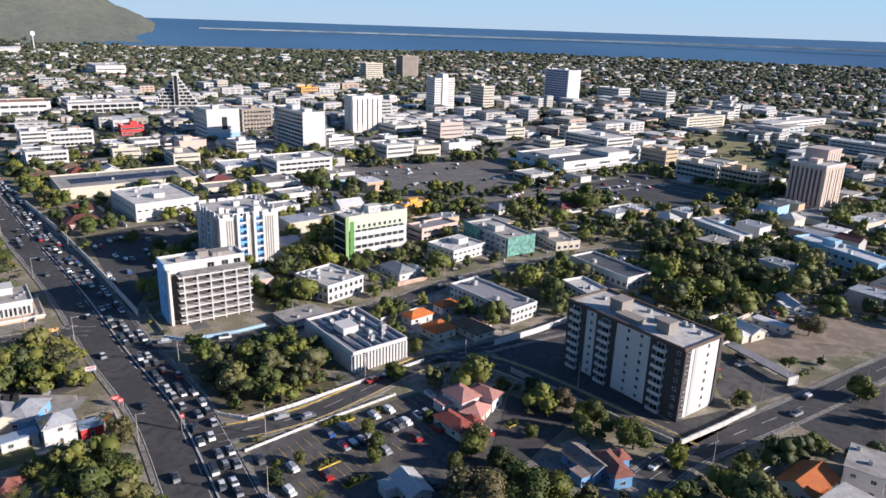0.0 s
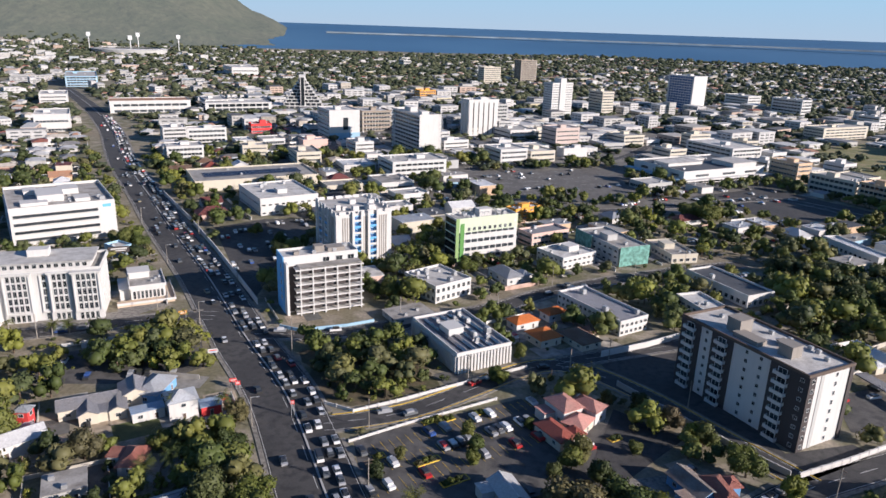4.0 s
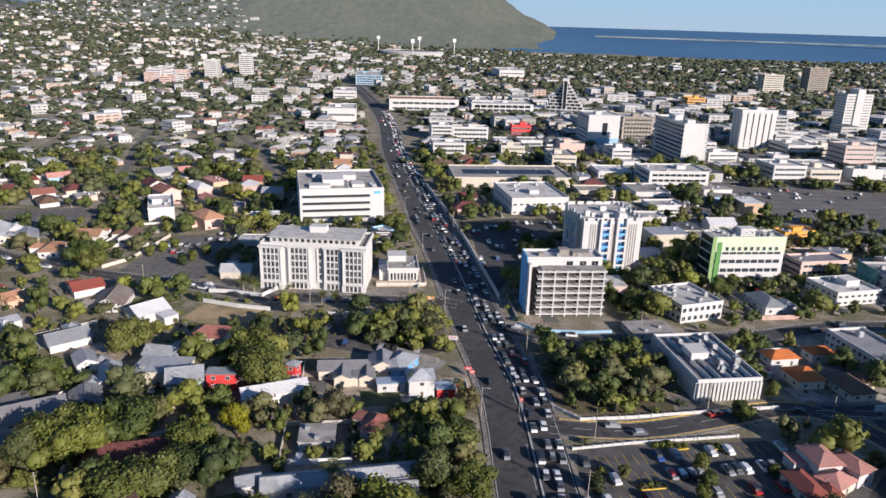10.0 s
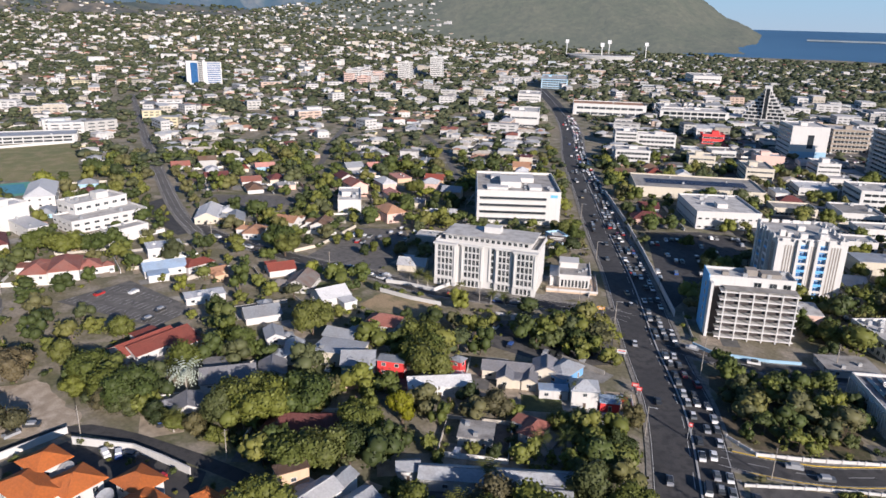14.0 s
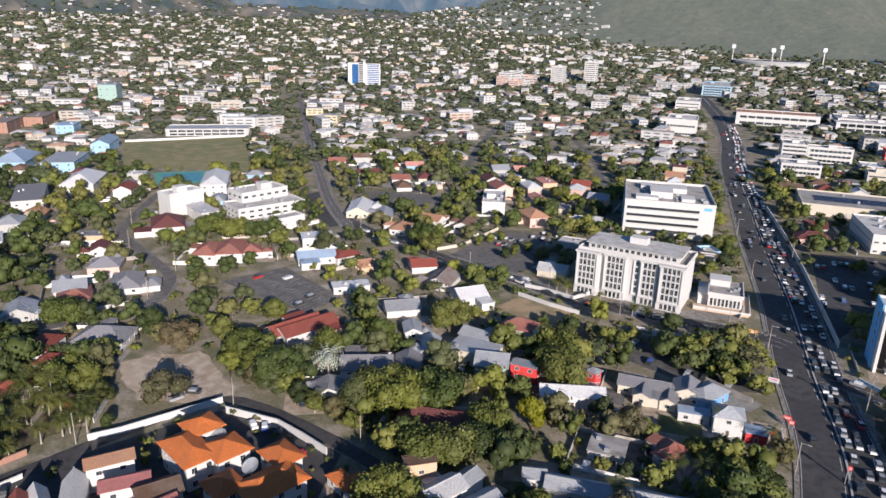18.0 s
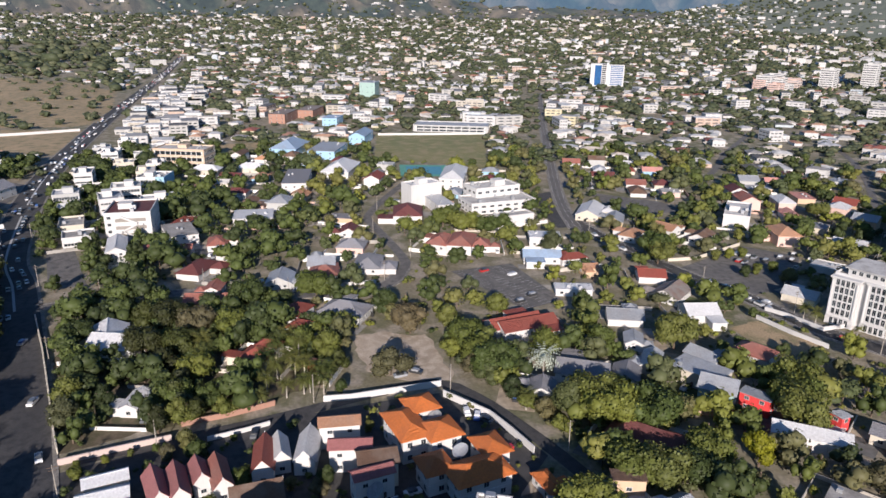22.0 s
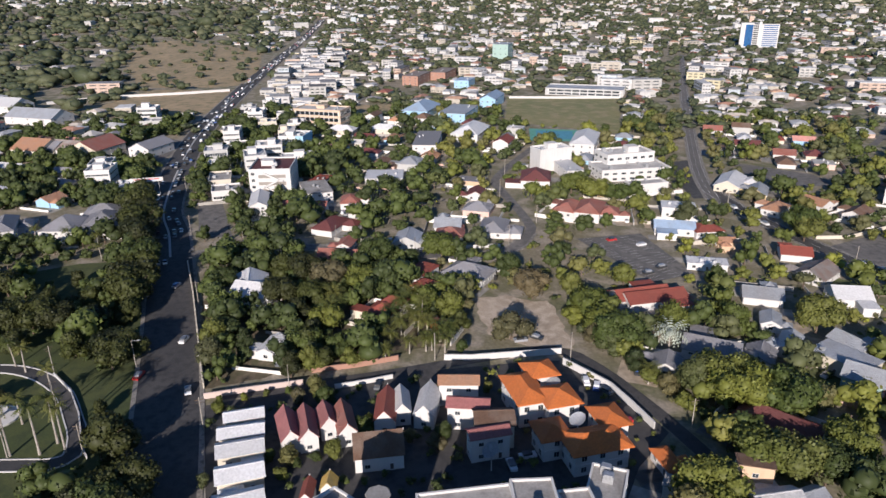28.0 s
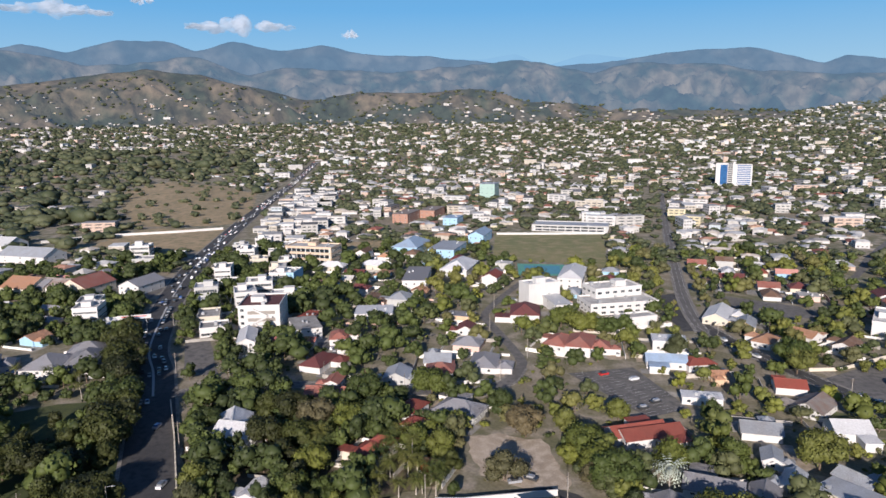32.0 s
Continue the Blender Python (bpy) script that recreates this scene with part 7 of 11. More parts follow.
house(-110.6, 101.2, 50, 5.4, 4.6, 3.4, "white-walled building under a gabled grey metal roof", "gable", "zinc", "white", "house", "house")


def villa(x, y, rot, h, bays, label):
    """two-storey villa of several hip-roofed volumes with balconies between them"""
    b = thing("villa", x, y, rot, label, "house", "orange-roofed villas")
    for bx, by, w, d, up in bays:
        m = pose(bx, by, 0)
        c_, s_ = math.cos(radians(rot)), math.sin(radians(rot))
        OCC.append((x + c_ * bx - s_ * by, y + s_ * bx + c_ * by, rot, w / 2 + 1.2, d / 2 + 1.2))
        H = h + up
        part("wall", Solid().box(-w / 2, -d / 2, 0, w / 2, d / 2, H), WALL["white"], b, "", m)
        turn = m if w >= d else m @ Matrix.Rotation(math.pi / 2, 4, "Z")
        part("roof", hip_solid(max(w, d), min(w, d), H, 0.9, min(w, d) * 0.22)[0], ROOF["orange"], b, "bright orange tile roof", turn)
        part("eave_moulding", Solid().box(-w / 2 - 0.25, -d / 2 - 0.25, H - 0.75, w / 2 + 0.25, d / 2 + 0.25, H - 0.45), FRAME, b, "", m)
        part("string_course", Solid().box(-w / 2 - 0.12, -d / 2 - 0.12, H * 0.47, w / 2 + 0.12, d / 2 + 0.12, H * 0.47 + 0.25), FRAME, b, "", m)
        for side in range(4):
            if not faces_camera(x, y, rot, side):
                continue
            run = w if side % 2 == 0 else d
            n = max(1, int(run / 3.6))
            for k in range(2):
                for i in range(n):
                    u = -run / 2 + run * (i + 0.5) / n
                    part("window", WIN, None, b, "", m @ face_pose(side, w, d, u, 0.9 + k * H * 0.48, 1.5, 1.7))
    return b


def satellite_dish(x, y, z, label):
    """wide mesh bowl on a post"""
    prof = [(0.05 + 2.15 * k / 6, 0.62 * (k / 6) ** 2) for k in range(7)]
    n = 20
    v, f = [], []
    for off in (0.0, -0.06):
        for r_, zz in prof:
            v += [(r_ * math.cos(6.2832 * i / n), r_ * math.sin(6.2832 * i / n), zz + off) for i in range(n)]
    m_ = len(prof)
    for k in range(m_ - 1):
        for i in range(n):
            j = (i + 1) % n
            f.append((k * n + i, k * n + j, (k + 1) * n + j, (k + 1) * n + i))
            o = m_ * n
            f.append((o + (k + 1) * n + i, o + (k + 1) * n + j, o + k * n + j, o + k * n + i))
    b = thing("satellite_dish", x, y, 0, label, "satellite dish", "", 0.0)
    part("bowl", Solid().add(v, f), ROOF["zinc"], b, "grey mesh bowl", pose(0, 0, z, 28, 12, 0))
    part("post", Solid().box(-0.12, -0.12, 0, 0.12, 0.12, z), WALL["grey"], b)
    part("feed_arm", Solid().box(-0.04, -0.04, 0, 0.04, 0.04, 1.5), WALL["grey"], b, "", pose(0, 0, z, 28, 12, 0))


villa(-158.0, 32.0, 12, 7.6, ((-1.1, -2.8, 14.0, 7.6, 0.0), (4.7, 4.4, 8.6, 8.4, 0.0), (-8.6, 4.6, 7.6, 7.6, 0.3)), "large white villa under bright orange hipped tile roofs")
villa(-140.0, 41.0, 12, 6.6, ((-2.9, -7.6, 7.6, 6.8, 0.0), (-4.2, 8.6, 8.6, 6.6, 0.2), (3.6, 0.9, 8.6, 14.0, 0.0)), "white villa under orange hipped roofs partly in shade")
satellite_dish(-161.2, 37.6, 6.2, "large grey mesh satellite dish beside a villa")
satellite_dish(-145.0, 40.6, 6.0, "large grey mesh satellite dish between villa roofs")
satellite_dish(-134.5, 17.5, 5.8, "pale satellite dish behind a townhouse")

house(-132.7, 59.4, 10, 8.7, 3.9, 3.0, "white-walled building under a hipped bright orange tile roof", "hip", "orange", "white", "house", "house", group="orange-roofed villas")
house(-164.4, 11.9, 86, 10.6, 4.8, 7.0, "white-walled building under a gabled tan tile roof", "gable", "tan", "white", "house", "house", group="row of townhouses")
house(-153.2, 13.6, 81, 10.5, 4.7, 7.0, "white-walled townhouse under a gabled rose-red roof", "gable", "rosered", "white", "house", "house", group="row of townhouses")
house(-146.4, 19.4, 90, 9.5, 7.2, 7.0, "cream-walled building under a gabled brown roof", "gable", "brown", "cream", "house", "house", group="row of townhouses")
house(-140.6, 17.4, 101, 9.7, 4.3, 7.0, "white-walled townhouse under a gabled rose-red roof", "gable", "rosered", "white", "house", "house", group="row of townhouses")
house(-149.5, -32.6, 17, 11.6, 4.6, 4.4, "white-walled townhouse under a steep dusty rose roof", "steep", "rosered", "white", "house", "house", group="row of townhouses")
house(-149.9, -27.9, 13, 11.6, 4.6, 4.4, "white-walled townhouse under a steep dusty rose roof", "steep", "rosered", "white", "house", "house", group="row of townhouses")
house(-153.0, -23.2, 16, 8.1, 4.3, 4.4, "white-walled townhouse under a steep dusty rose roof", "steep", "rosered", "white", "house", "house", group="row of townhouses")
house(-151.4, -18.4, 13, 11.4, 4.6, 4.4, "white-walled townhouse under a steep dusty red roof", "steep", "dustred", "white", "house", "house", group="row of townhouses")
house(-156.2, -7.9, 177, 11.9, 5.3, 4.4, "white-walled building under a steep gabled red roof", "steep", "red", "white", "house", "house", group="row of townhouses")
house(-158.6, -3.9, 4, 9.4, 4.3, 4.4, "white-walled building under a steep gabled white metal roof", "steep", "whitemet", "white", "house", "house", group="row of townhouses")
house(-157.8, 3.0, 169, 11.8, 5.3, 4.4, "white-walled building under a steep gabled white metal roof", "steep", "whitemet", "white", "house", "house", group="row of townhouses")
house(-140.0, -9.4, 96, 11.6, 7.7, 4.4, "white-walled building under a steep gabled brown roof", "steep", "brown", "white", "house", "house", group="row of townhouses")
house(-125.5, -24.5, 177, 5.4, 2.4, 4.4, "white-walled building under a steep gabled red roof", "steep", "red", "white", "house", "house", group="row of townhouses")
house(-127.3, -20.0, 177, 3.8, 3.2, 4.4, "white-walled building under a steep gabled mustard roof", "steep", "mustard", "white", "house", "house", group="row of townhouses")
house(-156.0, -45.0, 103, 9.6, 4.3, 4.0, "low unit with cream walls and bright white metal roof", "gable", "bright", "cream", "house", "house", group="row of low units")
house(-149.0, -44.2, 100, 10.8, 4.8, 4.0, "low unit with cream walls and bright white metal roof", "gable", "bright", "cream", "house", "house", group="row of low units")
house(-142.2, -43.0, 103, 10.7, 5.6, 4.0, "low unit with cream walls and bright white metal roof", "gable", "bright", "cream", "house", "house", group="row of low units")
house(-133.1, -41.1, 104, 10.3, 6.0, 4.0, "low unit with cream walls and bright white metal roof", "gable", "bright", "cream", "house", "house", group="row of low units")
house(-123.3, -39.2, 107, 10.3, 6.5, 4.0, "low unit with cream walls and bright white metal roof", "gable", "bright", "cream", "house", "house", group="row of low units")
house(-115.1, -37.2, 104, 10.0, 5.5, 4.0, "low unit with cream walls and bright white metal roof", "gable", "bright", "cream", "house", "house", group="row of low units")
house(-123.3, 57.4, 150, 4.1, 4.1, 4.0, "white-walled building under a flat grey concrete roof", "flat", "concrete", "white", "house", "house")
house(-124.3, 75.9, 73, 7.7, 3.7, 8.0, "tan-walled building under a flat brown roof", "flat", "brown", "tan", "house", "house")
house(-114.4, 76.0, 97, 10.4, 6.4, 6.0, "white-walled building under a gabled white metal roof", "gable", "whitemet", "white", "house", "house")
house(-116.1, 84.6, 107, 6.3, 4.7, 5.0, "white-walled building under a gabled grey metal roof", "gable", "zinc", "white", "house", "house")
house(-106.5, 79.8, 96, 13.2, 5.9, 5.0, "white-walled building under a gabled grey metal roof", "gable", "zinc", "white", "house", "house")
house(-176.4, 74.7, 155, 8.4, 7.7, 3.0, "white-walled building under a gabled dark grey roof", "gable", "grey", "white", "house", "house")
house(-184.9, 92.0, 61, 16.4, 10.8, 3.0, "white-walled building under a gabled dark grey roof", "gable", "grey", "white", "house", "house")
house(-178.8, 104.2, 147, 10.3, 8.3, 3.0, "white-walled building under a gabled dark grey roof", "gable", "grey", "white", "house", "house")
house(-325.9, 78.5, 148, 17.3, 11.1, 3.4, "white-walled building under a hipped dusty red roof", "hip", "dustred", "white", "house", "house")
house(-319.3, 87.3, 157, 19.9, 11.9, 5.0, "white-walled building under a hipped dusty red roof", "hip", "dustred", "white", "house", "house")
house(-316.9, 96.0, 167, 11.2, 9.5, 3.4, "white-walled building under a hipped dusty red roof", "hip", "dustred", "white", "house", "house")
house(-293.7, 119.8, 75, 17.4, 9.4, 3.5, "white-walled building under a gabled blue-grey metal roof", "gable", "blue", "white", "house", "house")
house(-288.3, 133.0, 94, 12.9, 6.8, 3.4, "white-walled building under a hipped red roof", "hip", "red", "white", "house", "house")
house(-273.6, 134.9, 85, 7.5, 5.3, 3.4, "tan-walled building under a gabled tan tile roof", "gable", "tan", "tan", "house", "house")
house(-252.1, 118.0, 73, 15.2, 7.2, 3.0, "white-walled building under a flat white metal roof", "flat", "whitemet", "white", "house", "house")
house(-218.3, 155.8, 80, 12.4, 11.4, 3.4, "white-walled building under a gabled white metal roof", "gable", "whitemet", "white", "house", "house")
house(-239.2, 156.1, 128, 15.9, 11.5, 3.0, "white-walled building under a gabled rusted sheet roof", "gable", "rust", "white", "house", "house")
house(-292.9, 17.3, 83, 12.3, 10.7, 3.0, "white-walled building under a hipped dusty red roof", "hip", "dustred", "white", "house", "house")
house(-304.5, 17.1, 82, 12.0, 11.2, 3.4, "white-walled building under a gabled grey metal roof", "gable", "zinc", "white", "house", "house")
house(-301.2, 38.1, 166, 18.8, 12.0, 3.0, "white-walled building under a hipped dark grey roof", "hip", "grey", "white", "house", "house")
house(-248.7, 22.0, 58, 17.5, 12.8, 3.2, "grey-walled building under a hipped dark grey roof", "hip", "grey", "grey", "house", "house")
house(-253.2, -5.4, 155, 10.2, 6.8, 3.4, "white-walled building under a hipped red roof", "hip", "red", "white", "house", "house")
house(-251.7, 3.6, 146, 12.0, 8.3, 3.4, "white-walled building under a hipped red roof", "hip", "red", "white", "house", "house")
house(-237.8, 3.4, 145, 7.8, 4.8, 3.4, "white-walled building under a hipped red roof", "hip", "red", "white", "house", "house")
house(-217.1, -10.4, 155, 9.7, 9.0, 3.4, "cream-walled building under a hipped red roof", "hip", "red", "cream", "house", "house")
house(-220.3, -6.3, 60, 7.6, 4.8, 5.0, "cream-walled building under a hipped red roof", "hip", "red", "cream", "house", "house")
house(-206.8, 7.9, 65, 5.8, 5.1, 3.0, "cream-walled building under a hipped maroon roof", "hip", "maroon", "cream", "house", "house")
house(-345.6, -31.1, 180, 13.2, 9.1, 3.4, "white-walled building under a hipped dusty red roof", "hip", "dustred", "white", "house", "house")
house(-326.6, -26.7, 2, 11.9, 7.7, 5.0, "white-walled building under a flat white metal roof", "flat", "whitemet", "white", "house", "house")
house(-283.4, -28.5, 169, 9.8, 6.4, 3.0, "white-walled building under a gabled dusty red roof", "gable", "dustred", "white", "house", "house")
house(-288.2, -1.6, 171, 13.1, 10.5, 3.0, "grey-walled building under a gabled grey metal roof", "gable", "zinc", "grey", "house", "house")
house(-354.6, 35.1, 169, 12.0, 8.6, 3.0, "white-walled building under a gabled maroon roof", "gable", "maroon", "white", "house", "house")
house(-235.7, -57.4, 73, 15.6, 13.0, 3.4, "white-walled building under a gabled white metal roof", "gable", "whitemet", "white", "house", "house")
house(-194.5, -44.6, 165, 10.0, 5.0, 3.2, "white-walled building under a gabled white metal roof", "gable", "whitemet", "white", "house", "house")
house(-243.1, -61.4, 9, 13.8, 12.6, 3.4, "white-walled building under a gabled white metal roof", "gable", "whitemet", "white", "house", "house")
house(-318.5, 130.9, 74, 15.8, 11.2, 5.0, "white-walled building under a flat white metal roof", "flat", "whitemet", "white", "house", "house")
house(-396.8, 93.0, 7, 29.3, 10.1, 6.0, "white-walled building under a flat white metal roof", "flat", "whitemet", "white", "house", "house")
house(-463.6, 120.0, 160, 40.0, 16.0, 7.0, "white-walled building under a hipped white metal roof", "hip", "whitemet", "white", "house", "house")
house(-377.8, 70.9, 169, 21.5, 15.9, 5.0, "white-walled building under a hipped maroon roof", "hip", "maroon", "white", "house", "house")
house(-364.0, 177.5, 147, 26.0, 13.0, 3.4, "cream-walled building under a gabled white metal roof", "gable", "whitemet", "cream", "house", "house")
house(-346.0, 184.2, 150, 17.0, 9.3, 3.2, "mustard-walled building under a gabled grey metal roof", "gable", "zinc", "mustard", "house", "house")
house(-316.7, 178.9, 133, 13.5, 9.0, 3.6, "white-walled building under a hipped tan tile roof", "hip", "tan", "white", "house", "house")
house(-322.8, 203.0, 28, 12.0, 9.5, 3.4, "white-walled building under a gabled tan tile roof", "gable", "tan", "white", "house", "house")
house(-306.3, 214.0, 130, 14.5, 9.0, 3.4, "white-walled building under a gabled brown roof", "gable", "brown", "white", "house", "house")
house(-468.1, 12.6, 173, 44.2, 16.0, 8.0, "white-walled building under a flat dark grey roof", "flat", "grey", "white", "house", "house")
house(-387.3, -14.5, 88, 20.9, 18.8, 5.0, "white-walled building under a flat white metal roof", "flat", "whitemet", "white", "house", "house")
house(-595.5, 11.6, 160, 38.4, 22.1, 7.0, "skyblue-walled building under a hipped blue-grey metal roof", "hip", "blue", "skyblue", "house", "house")
house(-582.0, 42.2, 160, 43.3, 22.3, 7.0, "skyblue-walled building under a flat grey metal roof", "flat", "zinc", "skyblue", "house", "house")
house(-503.3, 45.2, 160, 36.9, 19.6, 6.0, "white-walled building under a hipped white metal roof", "hip", "whitemet", "white", "house", "house")
house(-640.1, 76.9, 160, 35.7, 14.3, 8.0, "skyblue-walled building under a gabled blue-grey metal roof", "gable", "blue", "skyblue", "house", "house")
house(-756.5, 61.0, 160, 26.0, 16.0, 8.0, "skyblue-walled building under a flat blue-grey metal roof", "flat", "blue", "skyblue", "house", "house")
house(-791.3, 10.4, 160, 45.0, 18.0, 10.0, "brick-walled building under a flat rusted sheet roof", "flat", "rust", "brick", "public_building", "building")
house(-827.1, 42.0, 160, 45.0, 18.0, 9.0, "brick-walled building under a flat rusted sheet roof", "flat", "rust", "brick", "public_building", "building")
house(-1010.0, 135.0, 160, 30.0, 22.0, 22.0, "teal-walled building under a flat grey metal roof", "flat", "zinc", "teal", "public_building", "building")
house(-17.6, 304.0, 128, 16.0, 9.0, 3.6, "old white house under a grey hipped roof", "hip", "zinc", "white", "house", "house")
house(-52.0, 250.0, 40, 17.0, 12.0, 2.4, "low grey shed under a flat concrete roof", "flat", "concrete", "grey", "house", "house")
house(133.5, 254.0, 129, 13.0, 4.6, 3.0, "open shed under a white metal roof", "flat", "whitemet", "grey", "shed", "shed")
house(152.5, 277.0, 93, 15.0, 5.0, 3.0, "long shed under a white metal roof", "gable", "whitemet", "white", "shed", "shed")
house(119.5, 249.0, 120, 16.0, 8.0, 3.2, "low building under a pale metal roof", "gable", "whitemet", "cream", "shed", "shed")
house(-270.0, -30.5, 80, 16.0, 8.0, 3.4, "white shop row under a dusty red roof", "gable", "dustred", "white", "shop_building", "building")
house(-6.8, 251.5, 40, 10.5, 6.5, 3.2, "white-walled house under a hipped bright orange tile roof", "hip", "orange", "white", "house", "house", wing=False)
house(4.8, 262.6, 40, 9.0, 6.0, 3.4, "white-walled house under a hipped bright orange tile roof", "hip", "orange", "white", "house", "house", wing=False)
house(1.5, 239.4, 40, 9.5, 9.3, 3.4, "cream house under an orange pyramid roof", "hip", "orange", "cream", "house", "house", wing=False)
house(15.0, 241.3, 130, 13.0, 9.0, 3.0, "low house under a brown hipped roof", "hip", "brown", "cream", "house", "house")
house(96.8, 151.6, 38, 13.6, 9.3, 3.0, "white-walled building under a gabled bright orange tile roof", "gable", "orange", "white", "house", "house")
house(113.0, 154.2, 53, 13.0, 9.1, 7.0, "white-walled building under a flat grey concrete roof", "flat", "concrete", "white", "house", "house")
house(-114.9, 173.7, 93, 12.2, 7.5, 3.4, "blue-walled building under a hipped grey metal roof", "hip", "zinc", "blue", "house", "house")
house(-4.5, 145.5, 121, 9.9, 6.2, 3.0, "white-walled building under a gabled white metal roof", "gable", "whitemet", "white", "house", "house")
house(-474.1, -249.2, 70, 23.9, 22.7, 6.0, "cream-walled building under a gabled tan tile roof", "gable", "tan", "cream", "house", "house")
house(-473.0, -240.0, 70, 18.2, 16.1, 6.0, "cream-walled building under a gabled dark grey roof", "gable", "grey", "cream", "house", "house")
house(-471.1, -226.9, 70, 23.2, 18.1, 6.0, "white-walled building under a gabled rusted sheet roof", "gable", "rust", "white", "house", "house")
house(-473.1, -210.3, 160, 27.6, 22.7, 6.0, "cream-walled building under a gabled dusty red roof", "gable", "dustred", "cream", "house", "house")
house(-472.3, -174.0, 160, 25.9, 15.8, 6.0, "white-walled building under a gabled dark grey roof", "gable", "grey", "white", "house", "house")
house(-649.8, -365.1, 70, 48.0, 24.0, 7.0, "white-walled building under a gabled white metal roof", "gable", "whitemet", "white", "house", "house")
house(-593.0, -305.6, 70, 48.0, 24.0, 6.0, "white-walled building under a gabled grey metal roof", "gable", "zinc", "white", "house", "house")
house(-224.5, 82.1, 101, 20.1, 9.0, 3.0, "white-walled building under a gabled red roof", "gable", "red", "white", "house", "house")
house(-221.2, 85.8, 100, 22.3, 9.0, 3.3, "white-walled building under a gabled red roof", "gable", "red", "white", "house", "house")
house(-309.2, -157.9, 177, 19.0, 16.2, 6.0, "white-walled building under a hipped dark grey roof", "hip", "grey", "white", "house", "house")
house(-313.2, -142.1, 10, 22.1, 17.6, 6.0, "white-walled building under a hipped dark grey roof", "hip", "grey", "white", "house", "house")
house(-311.4, -186.6, 21, 23.2, 9.5, 6.0, "white-walled building under a hipped dark grey roof", "hip", "grey", "white", "house", "house")
house(-328.3, -148.7, 100, 15.8, 13.5, 6.0, "white-walled building under a hipped dark grey roof", "hip", "grey", "white", "house", "house")
house(6.6, 174.5, 131, 11.3, 5.7, 3.2, "cream-walled building under a hipped red roof", "hip", "red", "cream", "house", "house")
house(8.8, 187.3, 129, 9.1, 7.0, 5.0, "white-walled building under a hipped pink tile roof", "hip", "pink", "white", "house", "house")
house(16.2, 189.3, 145, 8.8, 5.9, 4.4, "white-walled building under a hipped pink tile roof", "hip", "pink", "white", "house", "house")
house(13.0, 181.4, 64, 7.6, 6.3, 3.2, "cream-walled building under a hipped pink tile roof", "hip", "pink", "cream", "house", "house")
house(41.1, 157.3, 124, 11.5, 6.6, 3.2, "blue-walled building under a gabled rusted sheet roof", "gable", "rust", "blue", "house", "house")
house(47.3, 155.0, 108, 11.4, 5.1, 3.8, "blue-walled building under a hipped dusty red roof", "hip", "dustred", "blue", "house", "house")

# ---- plants ----
def leaf_quads(centres, normals, size, rng):
    """one bent leaf clump per point"""
    n = len(centres)
    t = np.cross(normals, rng.normal(size=(n, 3)))
    t /= np.linalg.norm(t, axis=1)[:, None] + 1e-9
    u = np.cross(normals, t)
    s = size * rng.uniform(0.6, 1.35, (n, 1))
    v = np.stack([centres - t * s - u * s * 0.7, centres + t * s - u * s * 0.7 + normals * s * 0.25, centres + t * s * 0.8 + u * s * 0.8, centres - t * s * 0.8 + u * s * 0.7 + normals * s * 0.3], 1).reshape(-1, 3)
    return v, (np.arange(n * 4).reshape(n, 4)).tolist()


def quad_ball():
    """a ball of 24 four-sided faces"""
    ids, v, f = {}, [], []

    def vid(p):
        if p not in ids:
            ids[p] = len(v)
            q = np.array(p, dtype=float)
            v.append(q / np.linalg.norm(q))
        return ids[p]

    for ax in range(3):
        for sg in (-1, 1):
            for a in (-1, 0):
                for b in (-1, 0):
                    c = []
                    for da, db in ((0, 0), (1, 0), (1, 1), (0, 1)):
                        p = [0, 0, 0]
                        p[ax], p[(ax + 1) % 3], p[(ax + 2) % 3] = sg, a + da, b + db
                        c.append(vid(tuple(p)))
                    f.append(tuple(c if sg > 0 else c[::-1]))
    return np.array(v), np.array(f)


BALLV, BALLF = quad_ball()


def crown_mesh(name, seed, radius, height, lumps, leaves, size, mat, flat=1.0, bodies=99):
    """uneven leafy lobes with many small leaf clumps standing out of them, and gaps between"""
    rng = np.random.RandomState(seed)
    C, N, BV, BF = [], [], [], []
    for i in range(lumps):
        a = rng.uniform(0, 6.283)
        q = rng.uniform(0.2, 0.72) * radius if i else 0.0
        r = radius * rng.uniform(0.36, 0.58)
        c = np.array([math.cos(a) * q, math.sin(a) * q, height * (0.52 + 0.3 * rng.uniform(-1, 1) * (1 - 0.6 * q / radius) - 0.08 * q / radius)])
        k = leaves // lumps
        dvec = rng.normal(size=(k, 3))
        dvec[:, 2] = np.where(dvec[:, 2] < -0.9, -dvec[:, 2], dvec[:, 2])
        dvec /= np.linalg.norm(dvec, axis=1)[:, None]
        rad = r * rng.uniform(0.72, 1.08, (k, 1))
        C.append(c + dvec * rad * np.array([1, 1, 0.9 * flat]))
        if i < bodies:
            BF.append(BALLF + 26 * i)
            BV.append(c + BALLV * (r * 0.80 * rng.uniform(0.78, 1.15, (26, 1))) * np.array([1, 1, 0.9 * flat]))
        nn = dvec + rng.normal(scale=0.38, size=(k, 3))
        N.append(nn / np.linalg.norm(nn, axis=1)[:, None])
    v, f = leaf_quads(np.concatenate(C), np.concatenate(N), size, rng)
    nb = 26 * len(BV)
    me = mesh_of(name, np.concatenate(BV + [v]), np.concatenate(BF + [np.array(f) + nb]).tolist(), mat)
    me.polygons.foreach_set("use_smooth", np.ones(len(me.polygons), dtype=bool))
    return me


